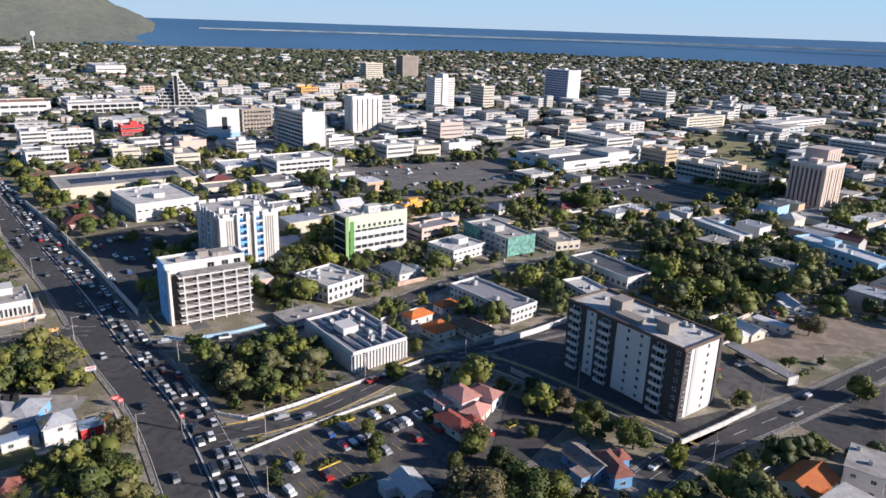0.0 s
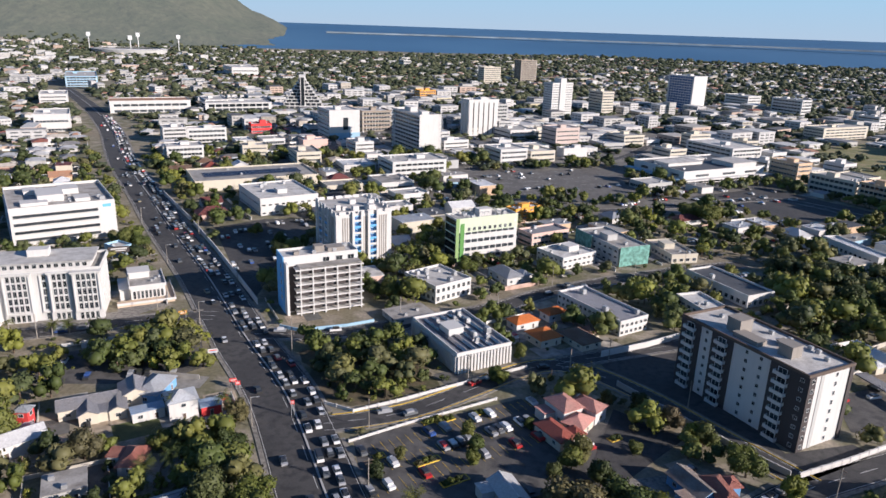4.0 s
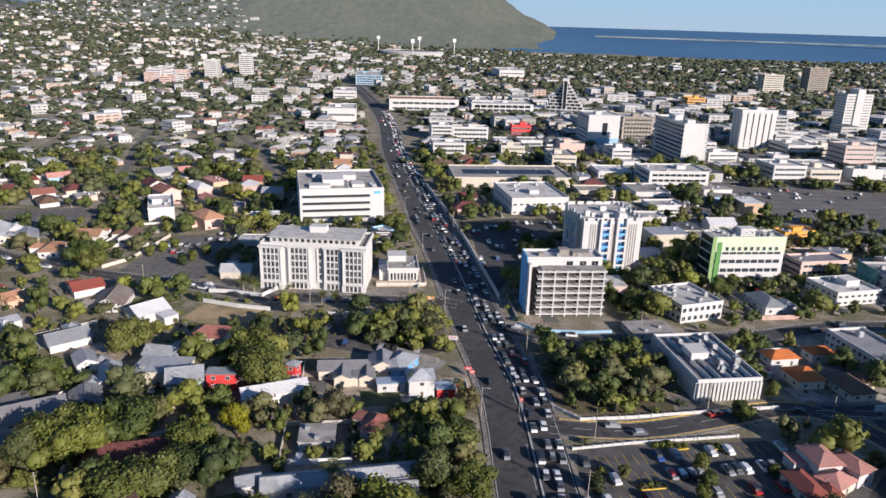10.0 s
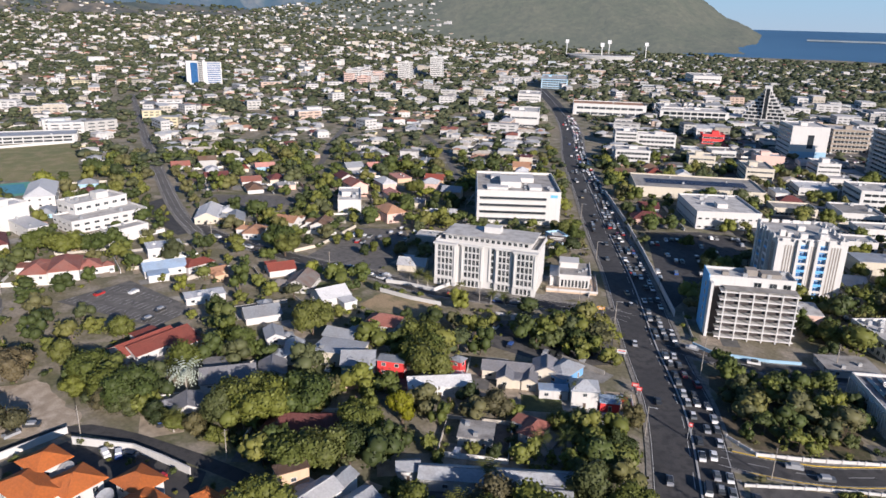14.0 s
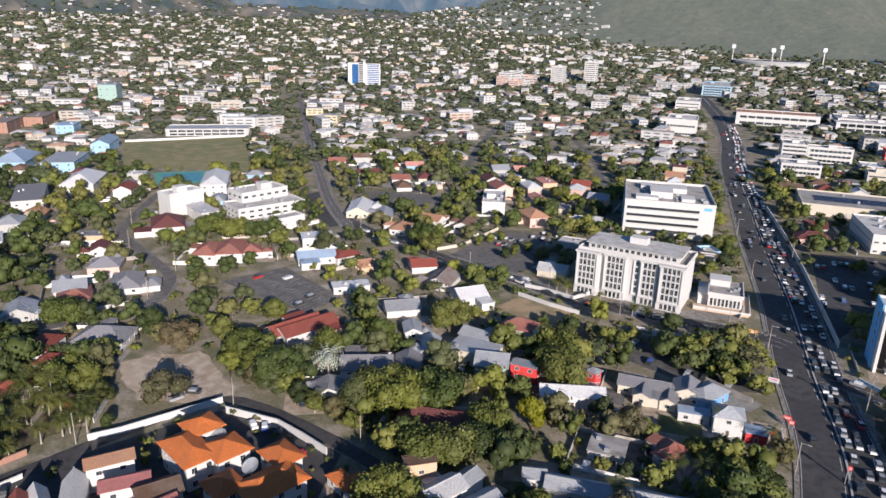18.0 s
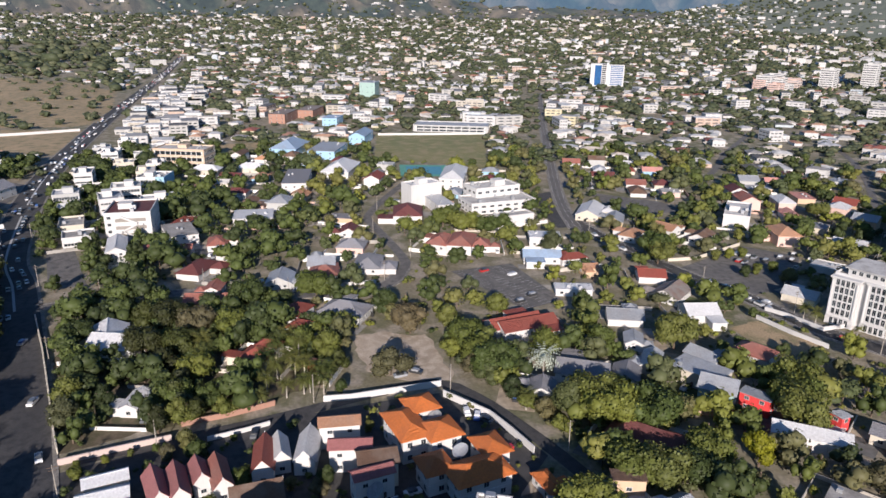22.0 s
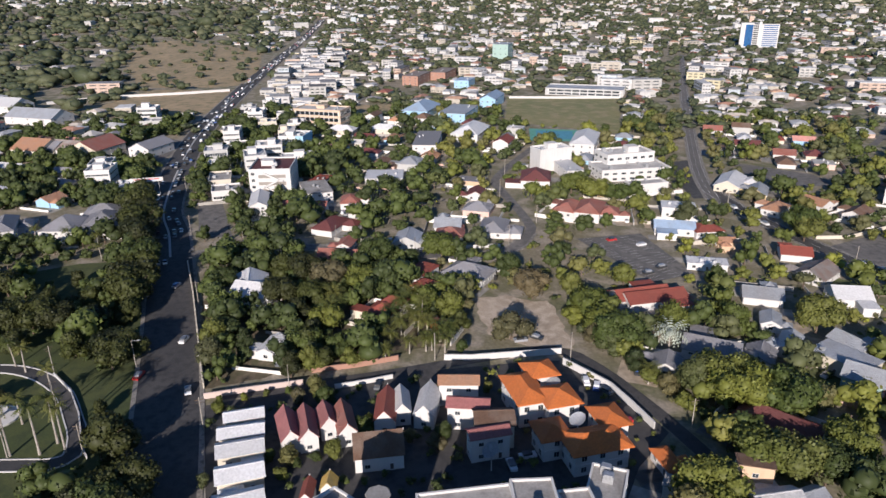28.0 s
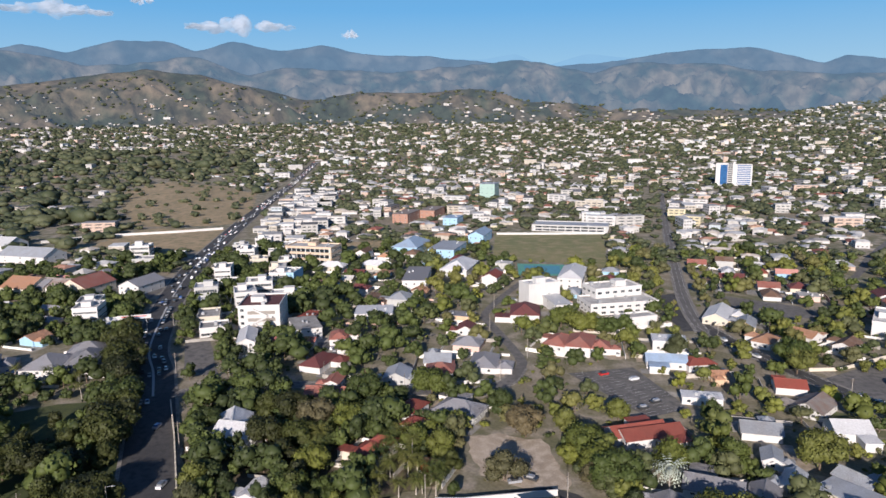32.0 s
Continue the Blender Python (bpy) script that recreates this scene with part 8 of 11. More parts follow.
def tube(s, pts, radii, sides=6):
    """tapered limb along points"""
    rings = []
    for i, p in enumerate(pts):
        d = Vector(pts[min(i + 1, len(pts) - 1)]) - Vector(pts[max(i - 1, 0)])
        q = d.to_track_quat("Z", "Y")
        rings.append([tuple(Vector(p) + q @ Vector((math.cos(a) * radii[i], math.sin(a) * radii[i], 0))) for a in [6.283 * k / sides for k in range(sides)]])
    v = [p for r in rings for p in r]
    f = []
    for i in range(len(rings) - 1):
        for k in range(sides):
            a, b = i * sides + k, i * sides + (k + 1) % sides
            f.append((a, b, b + sides, a + sides))
    s.add(v, f)


def trunk_mesh(seed, height, radius):
    rng = random.Random(seed)
    s = Solid()
    top = height * 0.55
    tube(s, [(0, 0, -0.1), (0.1, 0.05, top * 0.5), (0.0, 0.15, top)], [height * 0.035, height * 0.026, height * 0.02])
    for k in range(4):
        a = 1.57 * k + rng.uniform(-0.4, 0.4)
        q = radius * 0.55
        tube(s, [(0, 0.1, top * 0.7), (math.cos(a) * q * 0.5, math.sin(a) * q * 0.5, top * 1.05), (math.cos(a) * q, math.sin(a) * q, height * 0.72)], [height * 0.018, height * 0.012, height * 0.006], 5)
    return s.mesh("trunk", BARK)


TREES = []
for k, (rad, hh, lum, n, sz, fl) in enumerate(((4.2, 7.5, 12, 2300, 0.20, 1.0), (3.2, 8.5, 11, 1900, 0.19, 1.25), (5.6, 9.0, 18, 3300, 0.22, 0.85), (2.6, 4.6, 8, 1200, 0.17, 1.0), (4.6, 6.2, 14, 2300, 0.20, 0.7), (3.6, 6.4, 11, 1800, 0.19, 1.0))):
    TREES.append((trunk_mesh(k, hh, rad), crown_mesh("crown", k + 20, rad, hh, lum, n, sz, LEAF, fl), rad, hh))


def palm_meshes(seed, height, fronds, length, mat, lean=0.6, broad=0.17):
    rng = random.Random(seed)
    s = Solid()
    pts = [(lean * (k / 5) ** 2, 0, height * k / 5) for k in range(6)]
    tube(s, pts, [0.30, 0.22, 0.20, 0.18, 0.17, 0.15], 7)
    v, f = [], []
    top = Vector(pts[-1])
    for i in range(fronds):
        a = 6.283 * i / fronds + rng.uniform(-0.2, 0.2)
        el = rng.uniform(-0.15, 1.1)
        out = Vector((math.cos(a), math.sin(a), 0))
        side = Vector((-math.sin(a), math.cos(a), 0))
        prev = top.copy()
        d = out * math.cos(el) + Vector((0, 0, math.sin(el)))
        step = length / 7
        for k in range(7):
            nxt = prev + d * step
            d = (d + Vector((0, 0, -0.20))).normalized()
            w = length * broad * math.sin(0.35 + 2.6 * (k + 0.5) / 7)
            for sg in (1, -1):
                n = len(v)
                tip = prev + side * sg * w + d * step * 0.8 - Vector((0, 0, w * 0.45))
                v += [tuple(prev), tuple(prev + d * step * 0.62), tuple(tip)]
                f.append((n, n + 1, n + 2))
            prev = nxt
    return s.mesh("trunk", PALMBARK), mesh_of("fronds", v, f, mat)


PALMS = [palm_meshes(1, 8.0, 24, 3.4, LEAF_PALM, 0.6, 0.22), palm_meshes(2, 5.0, 30, 3.9, LEAF_PALM, 0.2, 0.26), palm_meshes(3, 11.0, 24, 3.4, LEAF_PALM, 0.1, 0.2)]
SILVER_PALM = palm_meshes(4, 6.5, 38, 5.4, LEAF_SILVER, 0.0, 0.13)
PLANTED = []
TINTED = {}
FRONT = ((-151.4, 175.0), (-101.5, 195.5), (-78.3, 154.1), (-106.4, 144.0), (-125.8, 142.4))
KEEP_OPEN = [(-186.5, 79.0), (-130.1, 116.7)]


def tree(x, y, kind, scale, rot, z=0.0, crown_mat=None, label="leafy green broadleaf tree", group="", tight=False):
    for ox, oy, rot_, hw_, hd_ in () if tight else OCC:
        c_, s_ = math.cos(radians(rot_)), math.sin(radians(rot_))
        if abs((x - ox) * c_ + (y - oy) * s_) < hw_ and abs(-(x - ox) * s_ + (y - oy) * c_) < hd_:
            return None
    if inside(FRONT, x, y):
        return None
    if crown_mat is None and any((x - p[0]) ** 2 + (y - p[1]) ** 2 < 64 for p in KEEP_OPEN):
        return None
    tr, cr, rad, hh = TREES[kind]
    ob = new("tree", tr)
    ob.matrix_world = pose(x, y, z, 0, 0, rot) @ Matrix.Diagonal((scale, scale, scale, 1))
    tagged(ob, label, "tree", group)
    if crown_mat:
        key = (kind, crown_mat.name)
        if key not in TINTED:
            TINTED[key] = cr.copy()
            TINTED[key].materials[0] = crown_mat
        cr = TINTED[key]
    c = new("crown", cr)
    c.parent = ob
    PLANTED.append((x, y, rad * scale))
    return ob


def palm(x, y, kind, scale, rot, label="tall palm with drooping fronds", meshes=None):
    tr, fr = meshes or PALMS[kind]
    ob = new("palm_tree", tr)
    ob.matrix_world = pose(x, y, 0, 0, 0, rot) @ Matrix.Diagonal((scale, scale, scale, 1))
    tagged(ob, label, "palm")
    c = new("fronds", fr)
    c.parent = ob
    PLANTED.append((x, y, 1.5))


# single trees that stand out
tree(*(-198.7, 31.4), 4, 1.5, 20, label="low round spreading tree on a gravel lot")
tree(*(-130.1, 116.7), 1, 1.35, 0, 0.0, LEAF_LIME, "bright lime-yellow leafed tree")
tree(*(-149.1, 140.8), 2, 1.35, 70, label="large dark green spreading tree")
tree(*(-289.1, 174.5), 2, 1.6, 10, label="large dense green tree beside a street")
tree(*(-205.0, 6.2), 3, 1.2, 10, 0.0, LEAF_RUSSET, "one small russet-leaved tree")
palm(*(-186.5, 79.0), 0, 1.25, 0, "silver-blue fan palm with a round head", SILVER_PALM)
palm(-225.3, -27.7, 1, 1.30, 302)
palm(-210.2, -7.9, 1, 1.20, 62)
palm(-218.0, -3.8, 1, 1.30, 230)
palm(-208.7, 0.2, 1, 1.20, 52)
palm(-203.3, 4.7, 1, 1.10, 255)
palm(-198.3, 8.4, 1, 1.20, 70)
palm(-225.7, -0.0, 1, 1.20, 10)
palm(-200.3, 12.7, 1, 1.00, 245)
palm(-214.3, 2.9, 0, 1.00, 150)
palm(-147.3, -101.0, 2, 1.35, 238)
palm(-147.4, -93.8, 2, 1.30, 242)
palm(-151.8, -91.4, 2, 1.25, 99)
palm(-147.9, -87.7, 2, 1.20, 197)
palm(-171.6, -101.5, 2, 1.00, 43)
palm(-187.7, -117.1, 0, 1.10, 60)
palm(-191.3, -121.9, 0, 1.10, 294)
palm(-160.8, -104.7, 0, 1.10, 25)
palm(-208.7, 195.6, 1, 1.00, 115)
palm(-203.4, 196.5, 1, 1.00, 255)
palm(-185.7, 198.3, 0, 0.80, 350)
palm(-172.1, 202.7, 1, 0.90, 50)
palm(-167.3, 205.4, 1, 0.90, 225)
palm(-102.1, 162.4, 0, 0.80, 160)
palm(-88.2, 164.2, 0, 1.00, 325)
palm(-94.6, 113.9, 1, 1.00, 260)
palm(-169.5, 67.1, 1, 1.00, 130)
palm(-191.3, 9.5, 1, 1.10, 90)
palm(-192.5, 3.6, 1, 1.00, 170)
palm(-218.7, -26.6, 1, 1.10, 140)
palm(-130.5, 99.9, 1, 1.10, 170)
palm(-93.6, 133.2, 1, 1.00, 135)
palm(-89.1, 138.6, 1, 1.00, 90)
palm(-131.8, 89.9, 1, 1.10, 80)
palm(-79.2, 129.7, 0, 0.90, 265)
palm(66.5, 325.0, 0, 0.90, 230)
palm(-299.0, -167.3, 0, 1.00, 165)
palm(-294.7, -151.7, 0, 1.00, 190)
palm(-290.5, -136.6, 0, 0.90, 215)
palm(-277.1, -130.1, 0, 0.90, 250)
tree(-17.7, 171.3, 3, 1.10, 196, group="town trees")
tree(-14.8, 162.6, 3, 1.20, 5, group="town trees")
tree(-15.4, 157.5, 3, 1.00, 274, group="town trees")
tree(13.0, 166.6, 0, 1.00, 185, group="town trees")
tree(11.2, 161.3, 0, 0.90, 55, group="town trees")
tree(18.3, 155.3, 0, 1.00, 345, group="town trees")
tree(32.0, 193.8, 3, 1.50, 45, group="town trees")
tree(39.9, 187.5, 0, 0.95, 335, group="town trees")
tree(47.8, 179.9, 0, 1.00, 330, group="town trees")
tree(45.6, 181.4, 3, 1.40, 135, group="town trees")
tree(56.3, 167.3, 2, 1.05, 160, group="town trees")
tree(66.5, 160.0, 3, 1.50, 120, group="town trees")
tree(-6.3, 221.9, 1, 0.80, 195, group="town trees")
tree(-62.9, 266.6, 0, 1.30, 20, group="town trees")
tree(-70.4, 269.1, 5, 1.20, 350, group="town trees")
tree(-57.2, 273.4, 0, 1.10, 50, group="town trees")
tree(-36.3, 309.0, 5, 1.30, 335, group="town trees")
tree(-33.0, 315.8, 0, 0.90, 170, group="town trees")
tree(-196.3, 373.2, 0, 1.20, 150, group="town trees")
tree(-188.1, 362.7, 5, 1.10, 280, group="town trees")
tree(-127.2, 307.2, 2, 1.00, 170, group="town trees")
tree(-134.7, 323.5, 0, 1.10, 105, group="town trees")
tree(-155.6, 340.1, 5, 1.10, 175, group="town trees")
tree(-195.8, 351.1, 5, 1.00, 55, group="town trees")
tree(-12.1, 203.4, 5, 0.90, 100, group="town trees")
tree(-14.0, 204.8, 3, 1.20, 330, group="town trees")
tree(27.6, 171.5, 3, 1.00, 275, group="town trees")
tree(5.8, 155.5, 3, 1.10, 320, group="town trees")
tree(-38.5, 147.5, 3, 1.20, 211, group="town trees")
tree(-33.5, 156.7, 3, 0.80, 115, group="town trees")
tree(-0.6, 179.0, 3, 0.80, 160, group="town trees")
tree(-41.7, 250.6, 3, 1.00, 340, group="town trees")
tree(107.4, 168.4, 5, 1.00, 0, group="town trees")
tree(137.0, 197.9, 0, 1.20, 320, group="town trees")
tree(145.7, 247.8, 2, 1.10, 230, group="town trees")
tree(117.2, 248.5, 0, 1.30, 340, group="town trees")
tree(145.9, 300.2, 2, 1.30, 10, group="town trees")
tree(131.2, 306.5, 2, 1.30, 245, group="town trees")
tree(115.4, 338.3, 2, 1.30, 90, group="town trees")
tree(118.2, 357.8, 0, 1.30, 320, group="town trees")
tree(133.5, 340.0, 2, 1.20, 150, group="town trees")
tree(96.5, 433.7, 2, 1.50, 200, group="town trees")
tree(86.7, 439.8, 2, 1.40, 170, group="town trees")
tree(82.6, 222.2, 3, 1.00, 220, group="town trees")
tree(-208.1, 303.6, 0, 1.30, 110, group="town trees")
tree(-201.3, 304.4, 5, 1.30, 10, group="town trees")
tree(-134.7, 218.9, 3, 1.20, 170, group="town trees")
tree(-277.3, 203.9, 3, 1.20, 150, group="town trees")
tree(-277.8, 210.3, 3, 1.20, 50, group="town trees")
tree(-279.0, 217.6, 3, 1.20, 310, group="town trees")
tree(-254.8, 203.4, 3, 1.20, 210, group="town trees")
tree(-255.5, 210.2, 3, 1.20, 110, group="town trees")
tree(-257.6, 218.4, 3, 1.20, 10, group="town trees")
tree(-242.4, 216.1, 0, 1.00, 105, group="town trees")
tree(-278.3, 172.6, 2, 1.40, 30, group="town trees")
tree(-308.1, 214.3, 0, 1.20, 285, group="town trees")
tree(-330.5, 306.2, 2, 1.30, 300, group="town trees")
tree(-159.1, 149.4, 2, 1.50, 35, group="town trees")
tree(-142.0, 141.3, 2, 1.50, 195, group="town trees")
tree(-151.0, 145.9, 2, 1.40, 295, group="town trees")
tree(-133.3, 104.9, 2, 1.20, 240, group="town trees")
tree(-125.8, 98.3, 2, 1.20, 240, group="town trees")
tree(-114.1, 102.8, 0, 1.30, 330, group="town trees")
tree(-128.5, 88.0, 2, 1.40, 280, group="town trees")
tree(-78.8, 148.6, 5, 1.30, 0, group="town trees")
tree(-83.7, 164.8, 5, 1.10, 260, group="town trees")
tree(-61.5, 128.1, 2, 1.10, 160, group="town trees")
tree(-118.2, 161.5, 0, 1.00, 80, group="town trees")
tree(-113.9, 139.0, 0, 1.20, 20, group="town trees")
tree(-96.0, 146.6, 5, 1.20, 140, group="town trees")
tree(-267.8, 12.4, 2, 1.50, 240, group="town trees")
tree(-264.5, -15.7, 2, 1.40, 90, group="town trees")
tree(-224.6, -9.3, 2, 1.30, 250, group="town trees")
tree(-245.1, 3.0, 0, 1.20, 80, group="town trees")
tree(-220.7, 4.0, 0, 1.30, 275, group="town trees")
tree(-216.7, 12.7, 0, 1.30, 270, group="town trees")
tree(-238.4, -20.3, 2, 1.30, 60, group="town trees")
tree(-188.9, 62.9, 2, 1.50, 110, group="town trees")
tree(-197.2, 60.1, 0, 1.50, 80, group="town trees")
tree(-199.6, 84.8, 0, 1.50, 200, group="town trees")
tree(-199.2, 104.2, 0, 1.40, 290, group="town trees")
tree(-210.3, 60.4, 2, 1.30, 180, group="town trees")
tree(-229.4, 57.8, 0, 1.30, 20, group="town trees")
tree(-228.1, 43.5, 2, 1.30, 190, group="town trees")
tree(-249.8, 37.8, 0, 1.30, 260, group="town trees")
tree(-156.7, 87.9, 2, 1.60, 320, group="town trees")
tree(-165.6, 87.0, 2, 1.50, 290, group="town trees")
tree(-152.5, 96.9, 2, 1.60, 20, group="town trees")
tree(-164.3, 78.8, 0, 1.50, 130, group="town trees")
tree(-228.1, 87.7, 0, 1.20, 40, group="town trees")
tree(-237.7, 79.9, 0, 1.20, 110, group="town trees")
tree(-232.8, 112.4, 1, 1.30, 195, group="town trees")
tree(-196.1, 131.7, 2, 1.50, 115, group="town trees")
tree(-308.5, 131.3, 0, 1.40, 200, group="town trees")
tree(-343.5, 95.1, 2, 1.60, 280, group="town trees")
tree(-356.7, 86.6, 2, 1.40, 120, group="town trees")
tree(-338.8, 105.7, 2, 1.30, 80, group="town trees")
tree(-129.9, 81.7, 2, 1.40, 250, group="town trees")
tree(-132.7, 88.7, 0, 1.20, 280, group="town trees")
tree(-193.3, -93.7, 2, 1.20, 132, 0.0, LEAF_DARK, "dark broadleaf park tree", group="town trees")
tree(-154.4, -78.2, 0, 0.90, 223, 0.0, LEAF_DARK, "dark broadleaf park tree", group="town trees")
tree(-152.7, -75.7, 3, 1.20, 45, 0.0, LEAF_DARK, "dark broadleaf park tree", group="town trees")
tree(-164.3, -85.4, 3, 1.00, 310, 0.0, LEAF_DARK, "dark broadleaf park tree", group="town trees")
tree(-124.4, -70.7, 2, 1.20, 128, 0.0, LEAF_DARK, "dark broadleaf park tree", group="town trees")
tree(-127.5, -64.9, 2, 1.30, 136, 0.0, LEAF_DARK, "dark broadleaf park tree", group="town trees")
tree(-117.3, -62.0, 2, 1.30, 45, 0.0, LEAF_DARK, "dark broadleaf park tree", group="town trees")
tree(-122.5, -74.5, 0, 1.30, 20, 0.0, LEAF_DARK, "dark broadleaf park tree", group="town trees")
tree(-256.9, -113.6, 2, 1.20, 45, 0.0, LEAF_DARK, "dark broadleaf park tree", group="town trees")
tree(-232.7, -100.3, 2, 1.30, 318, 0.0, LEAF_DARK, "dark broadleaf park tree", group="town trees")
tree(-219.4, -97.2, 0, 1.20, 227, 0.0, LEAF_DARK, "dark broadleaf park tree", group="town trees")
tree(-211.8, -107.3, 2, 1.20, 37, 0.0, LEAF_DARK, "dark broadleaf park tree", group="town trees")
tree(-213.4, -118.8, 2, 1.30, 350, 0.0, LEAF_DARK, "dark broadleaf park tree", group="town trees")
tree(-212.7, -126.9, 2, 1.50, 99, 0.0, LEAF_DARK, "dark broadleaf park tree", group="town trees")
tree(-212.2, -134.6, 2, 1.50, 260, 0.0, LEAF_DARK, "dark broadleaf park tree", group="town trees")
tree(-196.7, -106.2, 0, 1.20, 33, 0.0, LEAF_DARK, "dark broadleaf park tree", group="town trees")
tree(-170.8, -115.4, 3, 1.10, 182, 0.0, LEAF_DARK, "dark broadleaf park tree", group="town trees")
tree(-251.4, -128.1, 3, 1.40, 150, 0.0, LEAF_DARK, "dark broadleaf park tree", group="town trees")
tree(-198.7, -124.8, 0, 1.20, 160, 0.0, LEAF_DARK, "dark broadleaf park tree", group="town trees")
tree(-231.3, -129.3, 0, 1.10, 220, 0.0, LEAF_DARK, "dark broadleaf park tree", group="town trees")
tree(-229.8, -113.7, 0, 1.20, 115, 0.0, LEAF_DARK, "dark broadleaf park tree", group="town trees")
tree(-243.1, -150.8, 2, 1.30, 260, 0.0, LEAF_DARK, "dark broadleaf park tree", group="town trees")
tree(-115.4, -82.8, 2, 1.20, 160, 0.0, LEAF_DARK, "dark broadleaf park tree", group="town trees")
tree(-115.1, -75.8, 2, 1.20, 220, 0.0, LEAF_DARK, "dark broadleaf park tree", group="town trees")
tree(-132.9, -49.3, 3, 0.80, 169, group="town trees")
tree(-123.3, -47.6, 3, 0.80, 78, group="town trees")
tree(-162.3, -54.3, 3, 0.80, 30, group="town trees")
tree(-149.8, -36.4, 3, 1.20, 276, group="town trees")
tree(-140.3, -30.9, 3, 1.20, 280, group="town trees")
tree(-143.0, -25.8, 3, 1.00, 80, group="town trees")
tree(-166.1, -31.8, 3, 1.00, 180, group="town trees")
tree(-153.1, -12.3, 3, 1.00, 300, group="town trees")
tree(-142.4, -20.1, 3, 1.10, 240, group="town trees")
tree(-147.2, -1.2, 3, 0.80, 195, group="town trees")
tree(-134.2, -32.8, 3, 0.80, 20, group="town trees")
tree(-183.4, -30.7, 5, 1.20, 80, group="town trees")
tree(-191.2, -62.9, 0, 1.10, 260, group="town trees")
tree(-201.7, -64.7, 0, 1.20, 325, group="town trees")
tree(-195.1, -53.3, 1, 1.10, 320, group="town trees")
tree(-182.7, -30.5, 1, 1.20, 80, group="town trees")
tree(-193.7, -33.7, 2, 1.10, 310, group="town trees")
tree(-189.9, -38.4, 1, 1.00, 280, group="town trees")
tree(-218.4, -66.0, 0, 1.20, 160, group="town trees")
tree(-241.8, -71.6, 2, 1.10, 160, group="town trees")
tree(-167.6, -54.2, 3, 0.50, 160, group="town trees")
tree(-168.5, -48.1, 3, 0.55, 320, group="town trees")
tree(-169.9, -42.0, 3, 0.50, 120, group="town trees")
tree(-171.2, -35.9, 3, 0.55, 280, group="town trees")
tree(-168.7, -24.3, 3, 0.60, 110, group="town trees")
tree(-171.1, -16.5, 3, 0.50, 40, group="town trees")
tree(-169.3, -27.6, 3, 0.50, 210, group="town trees")
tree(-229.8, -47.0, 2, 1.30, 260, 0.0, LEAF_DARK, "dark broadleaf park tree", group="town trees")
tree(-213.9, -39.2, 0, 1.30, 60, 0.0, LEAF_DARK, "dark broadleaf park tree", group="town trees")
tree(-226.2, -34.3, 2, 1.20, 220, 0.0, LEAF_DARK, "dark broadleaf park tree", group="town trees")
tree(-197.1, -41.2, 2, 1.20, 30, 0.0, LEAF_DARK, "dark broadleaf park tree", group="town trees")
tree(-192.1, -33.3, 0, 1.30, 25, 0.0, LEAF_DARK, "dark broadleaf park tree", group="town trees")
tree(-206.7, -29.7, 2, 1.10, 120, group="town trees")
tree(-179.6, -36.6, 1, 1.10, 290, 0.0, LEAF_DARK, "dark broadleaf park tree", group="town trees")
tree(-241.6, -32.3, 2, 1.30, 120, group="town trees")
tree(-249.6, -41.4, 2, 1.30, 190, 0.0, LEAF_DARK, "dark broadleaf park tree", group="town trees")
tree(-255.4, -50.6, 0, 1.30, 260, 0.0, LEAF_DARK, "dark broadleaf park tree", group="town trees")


# ---- vehicles ----
def car_meshes(L, W, H, van=False):
    """a saloon or van: bevelled body, glazed cabin, tyres"""
    prof = [(-0.5, 0.22), (-0.5, 0.52), (-0.46, 0.60), (-0.22, 0.66), (0.30, 0.66), (0.48, 0.58), (0.5, 0.44), (0.5, 0.22)]
    if van:
        prof = [(-0.5, 0.18), (-0.5, 0.55), (-0.45, 0.60), (0.49, 0.60), (0.5, 0.55), (0.5, 0.18)]
    n = len(prof)
    body = Solid()
    v = [(p[0] * L, -W / 2, p[1] * H) for p in prof] + [(p[0] * L, W / 2, p[1] * H) for p in prof]
    body.add(v, [tuple(range(n)), tuple(range(2 * n - 1, n - 1, -1))] + [(i + n, (i + 1) % n + n, (i + 1) % n, i) for i in range(n)])
    a, b, c, d = (-0.30, 0.36, -0.16, 0.22) if not van else (-0.47, 0.48, -0.36, 0.46)
    zb = 0.655 * H if not van else 0.595 * H
    q, w2 = W / 2 - 0.05, W / 2 - 0.2
    cab = Solid().add([(a * L, -q, zb), (b * L, -q, zb), (b * L, q, zb), (a * L, q, zb), (c * L, -w2, H * 0.97), (d * L, -w2, H * 0.97), (d * L, w2, H * 0.97), (c * L, w2, H * 0.97)], BOXF)
    roof = Solid().box(c * L, -w2, H * 0.97, d * L, w2, H)
    wh = Solid()
    ring = [(math.cos(6.283 * k / 10) * 0.32, math.sin(6.283 * k / 10) * 0.32) for k in range(10)]
    wh.add([(x, -0.1, z + 0.32) for x, z in ring] + [(x, 0.1, z + 0.32) for x, z in ring], [tuple(range(10)), tuple(range(19, 9, -1))] + [(k + 10, (k + 1) % 10 + 10, (k + 1) % 10, k) for k in range(10)])
    return body.mesh("car_body", CARPAINT), cab.mesh("glazing", GLASS), roof.mesh("roof_panel", CARPAINT), wh.mesh("wheel", RUBBER), L, W


CAR = car_meshes(4.2, 1.70, 1.44)
SUV = car_meshes(4.4, 1.78, 1.66)
VAN = car_meshes(5.0, 1.9, 2.1, True)
CARS, FAR_CARS = [0], []


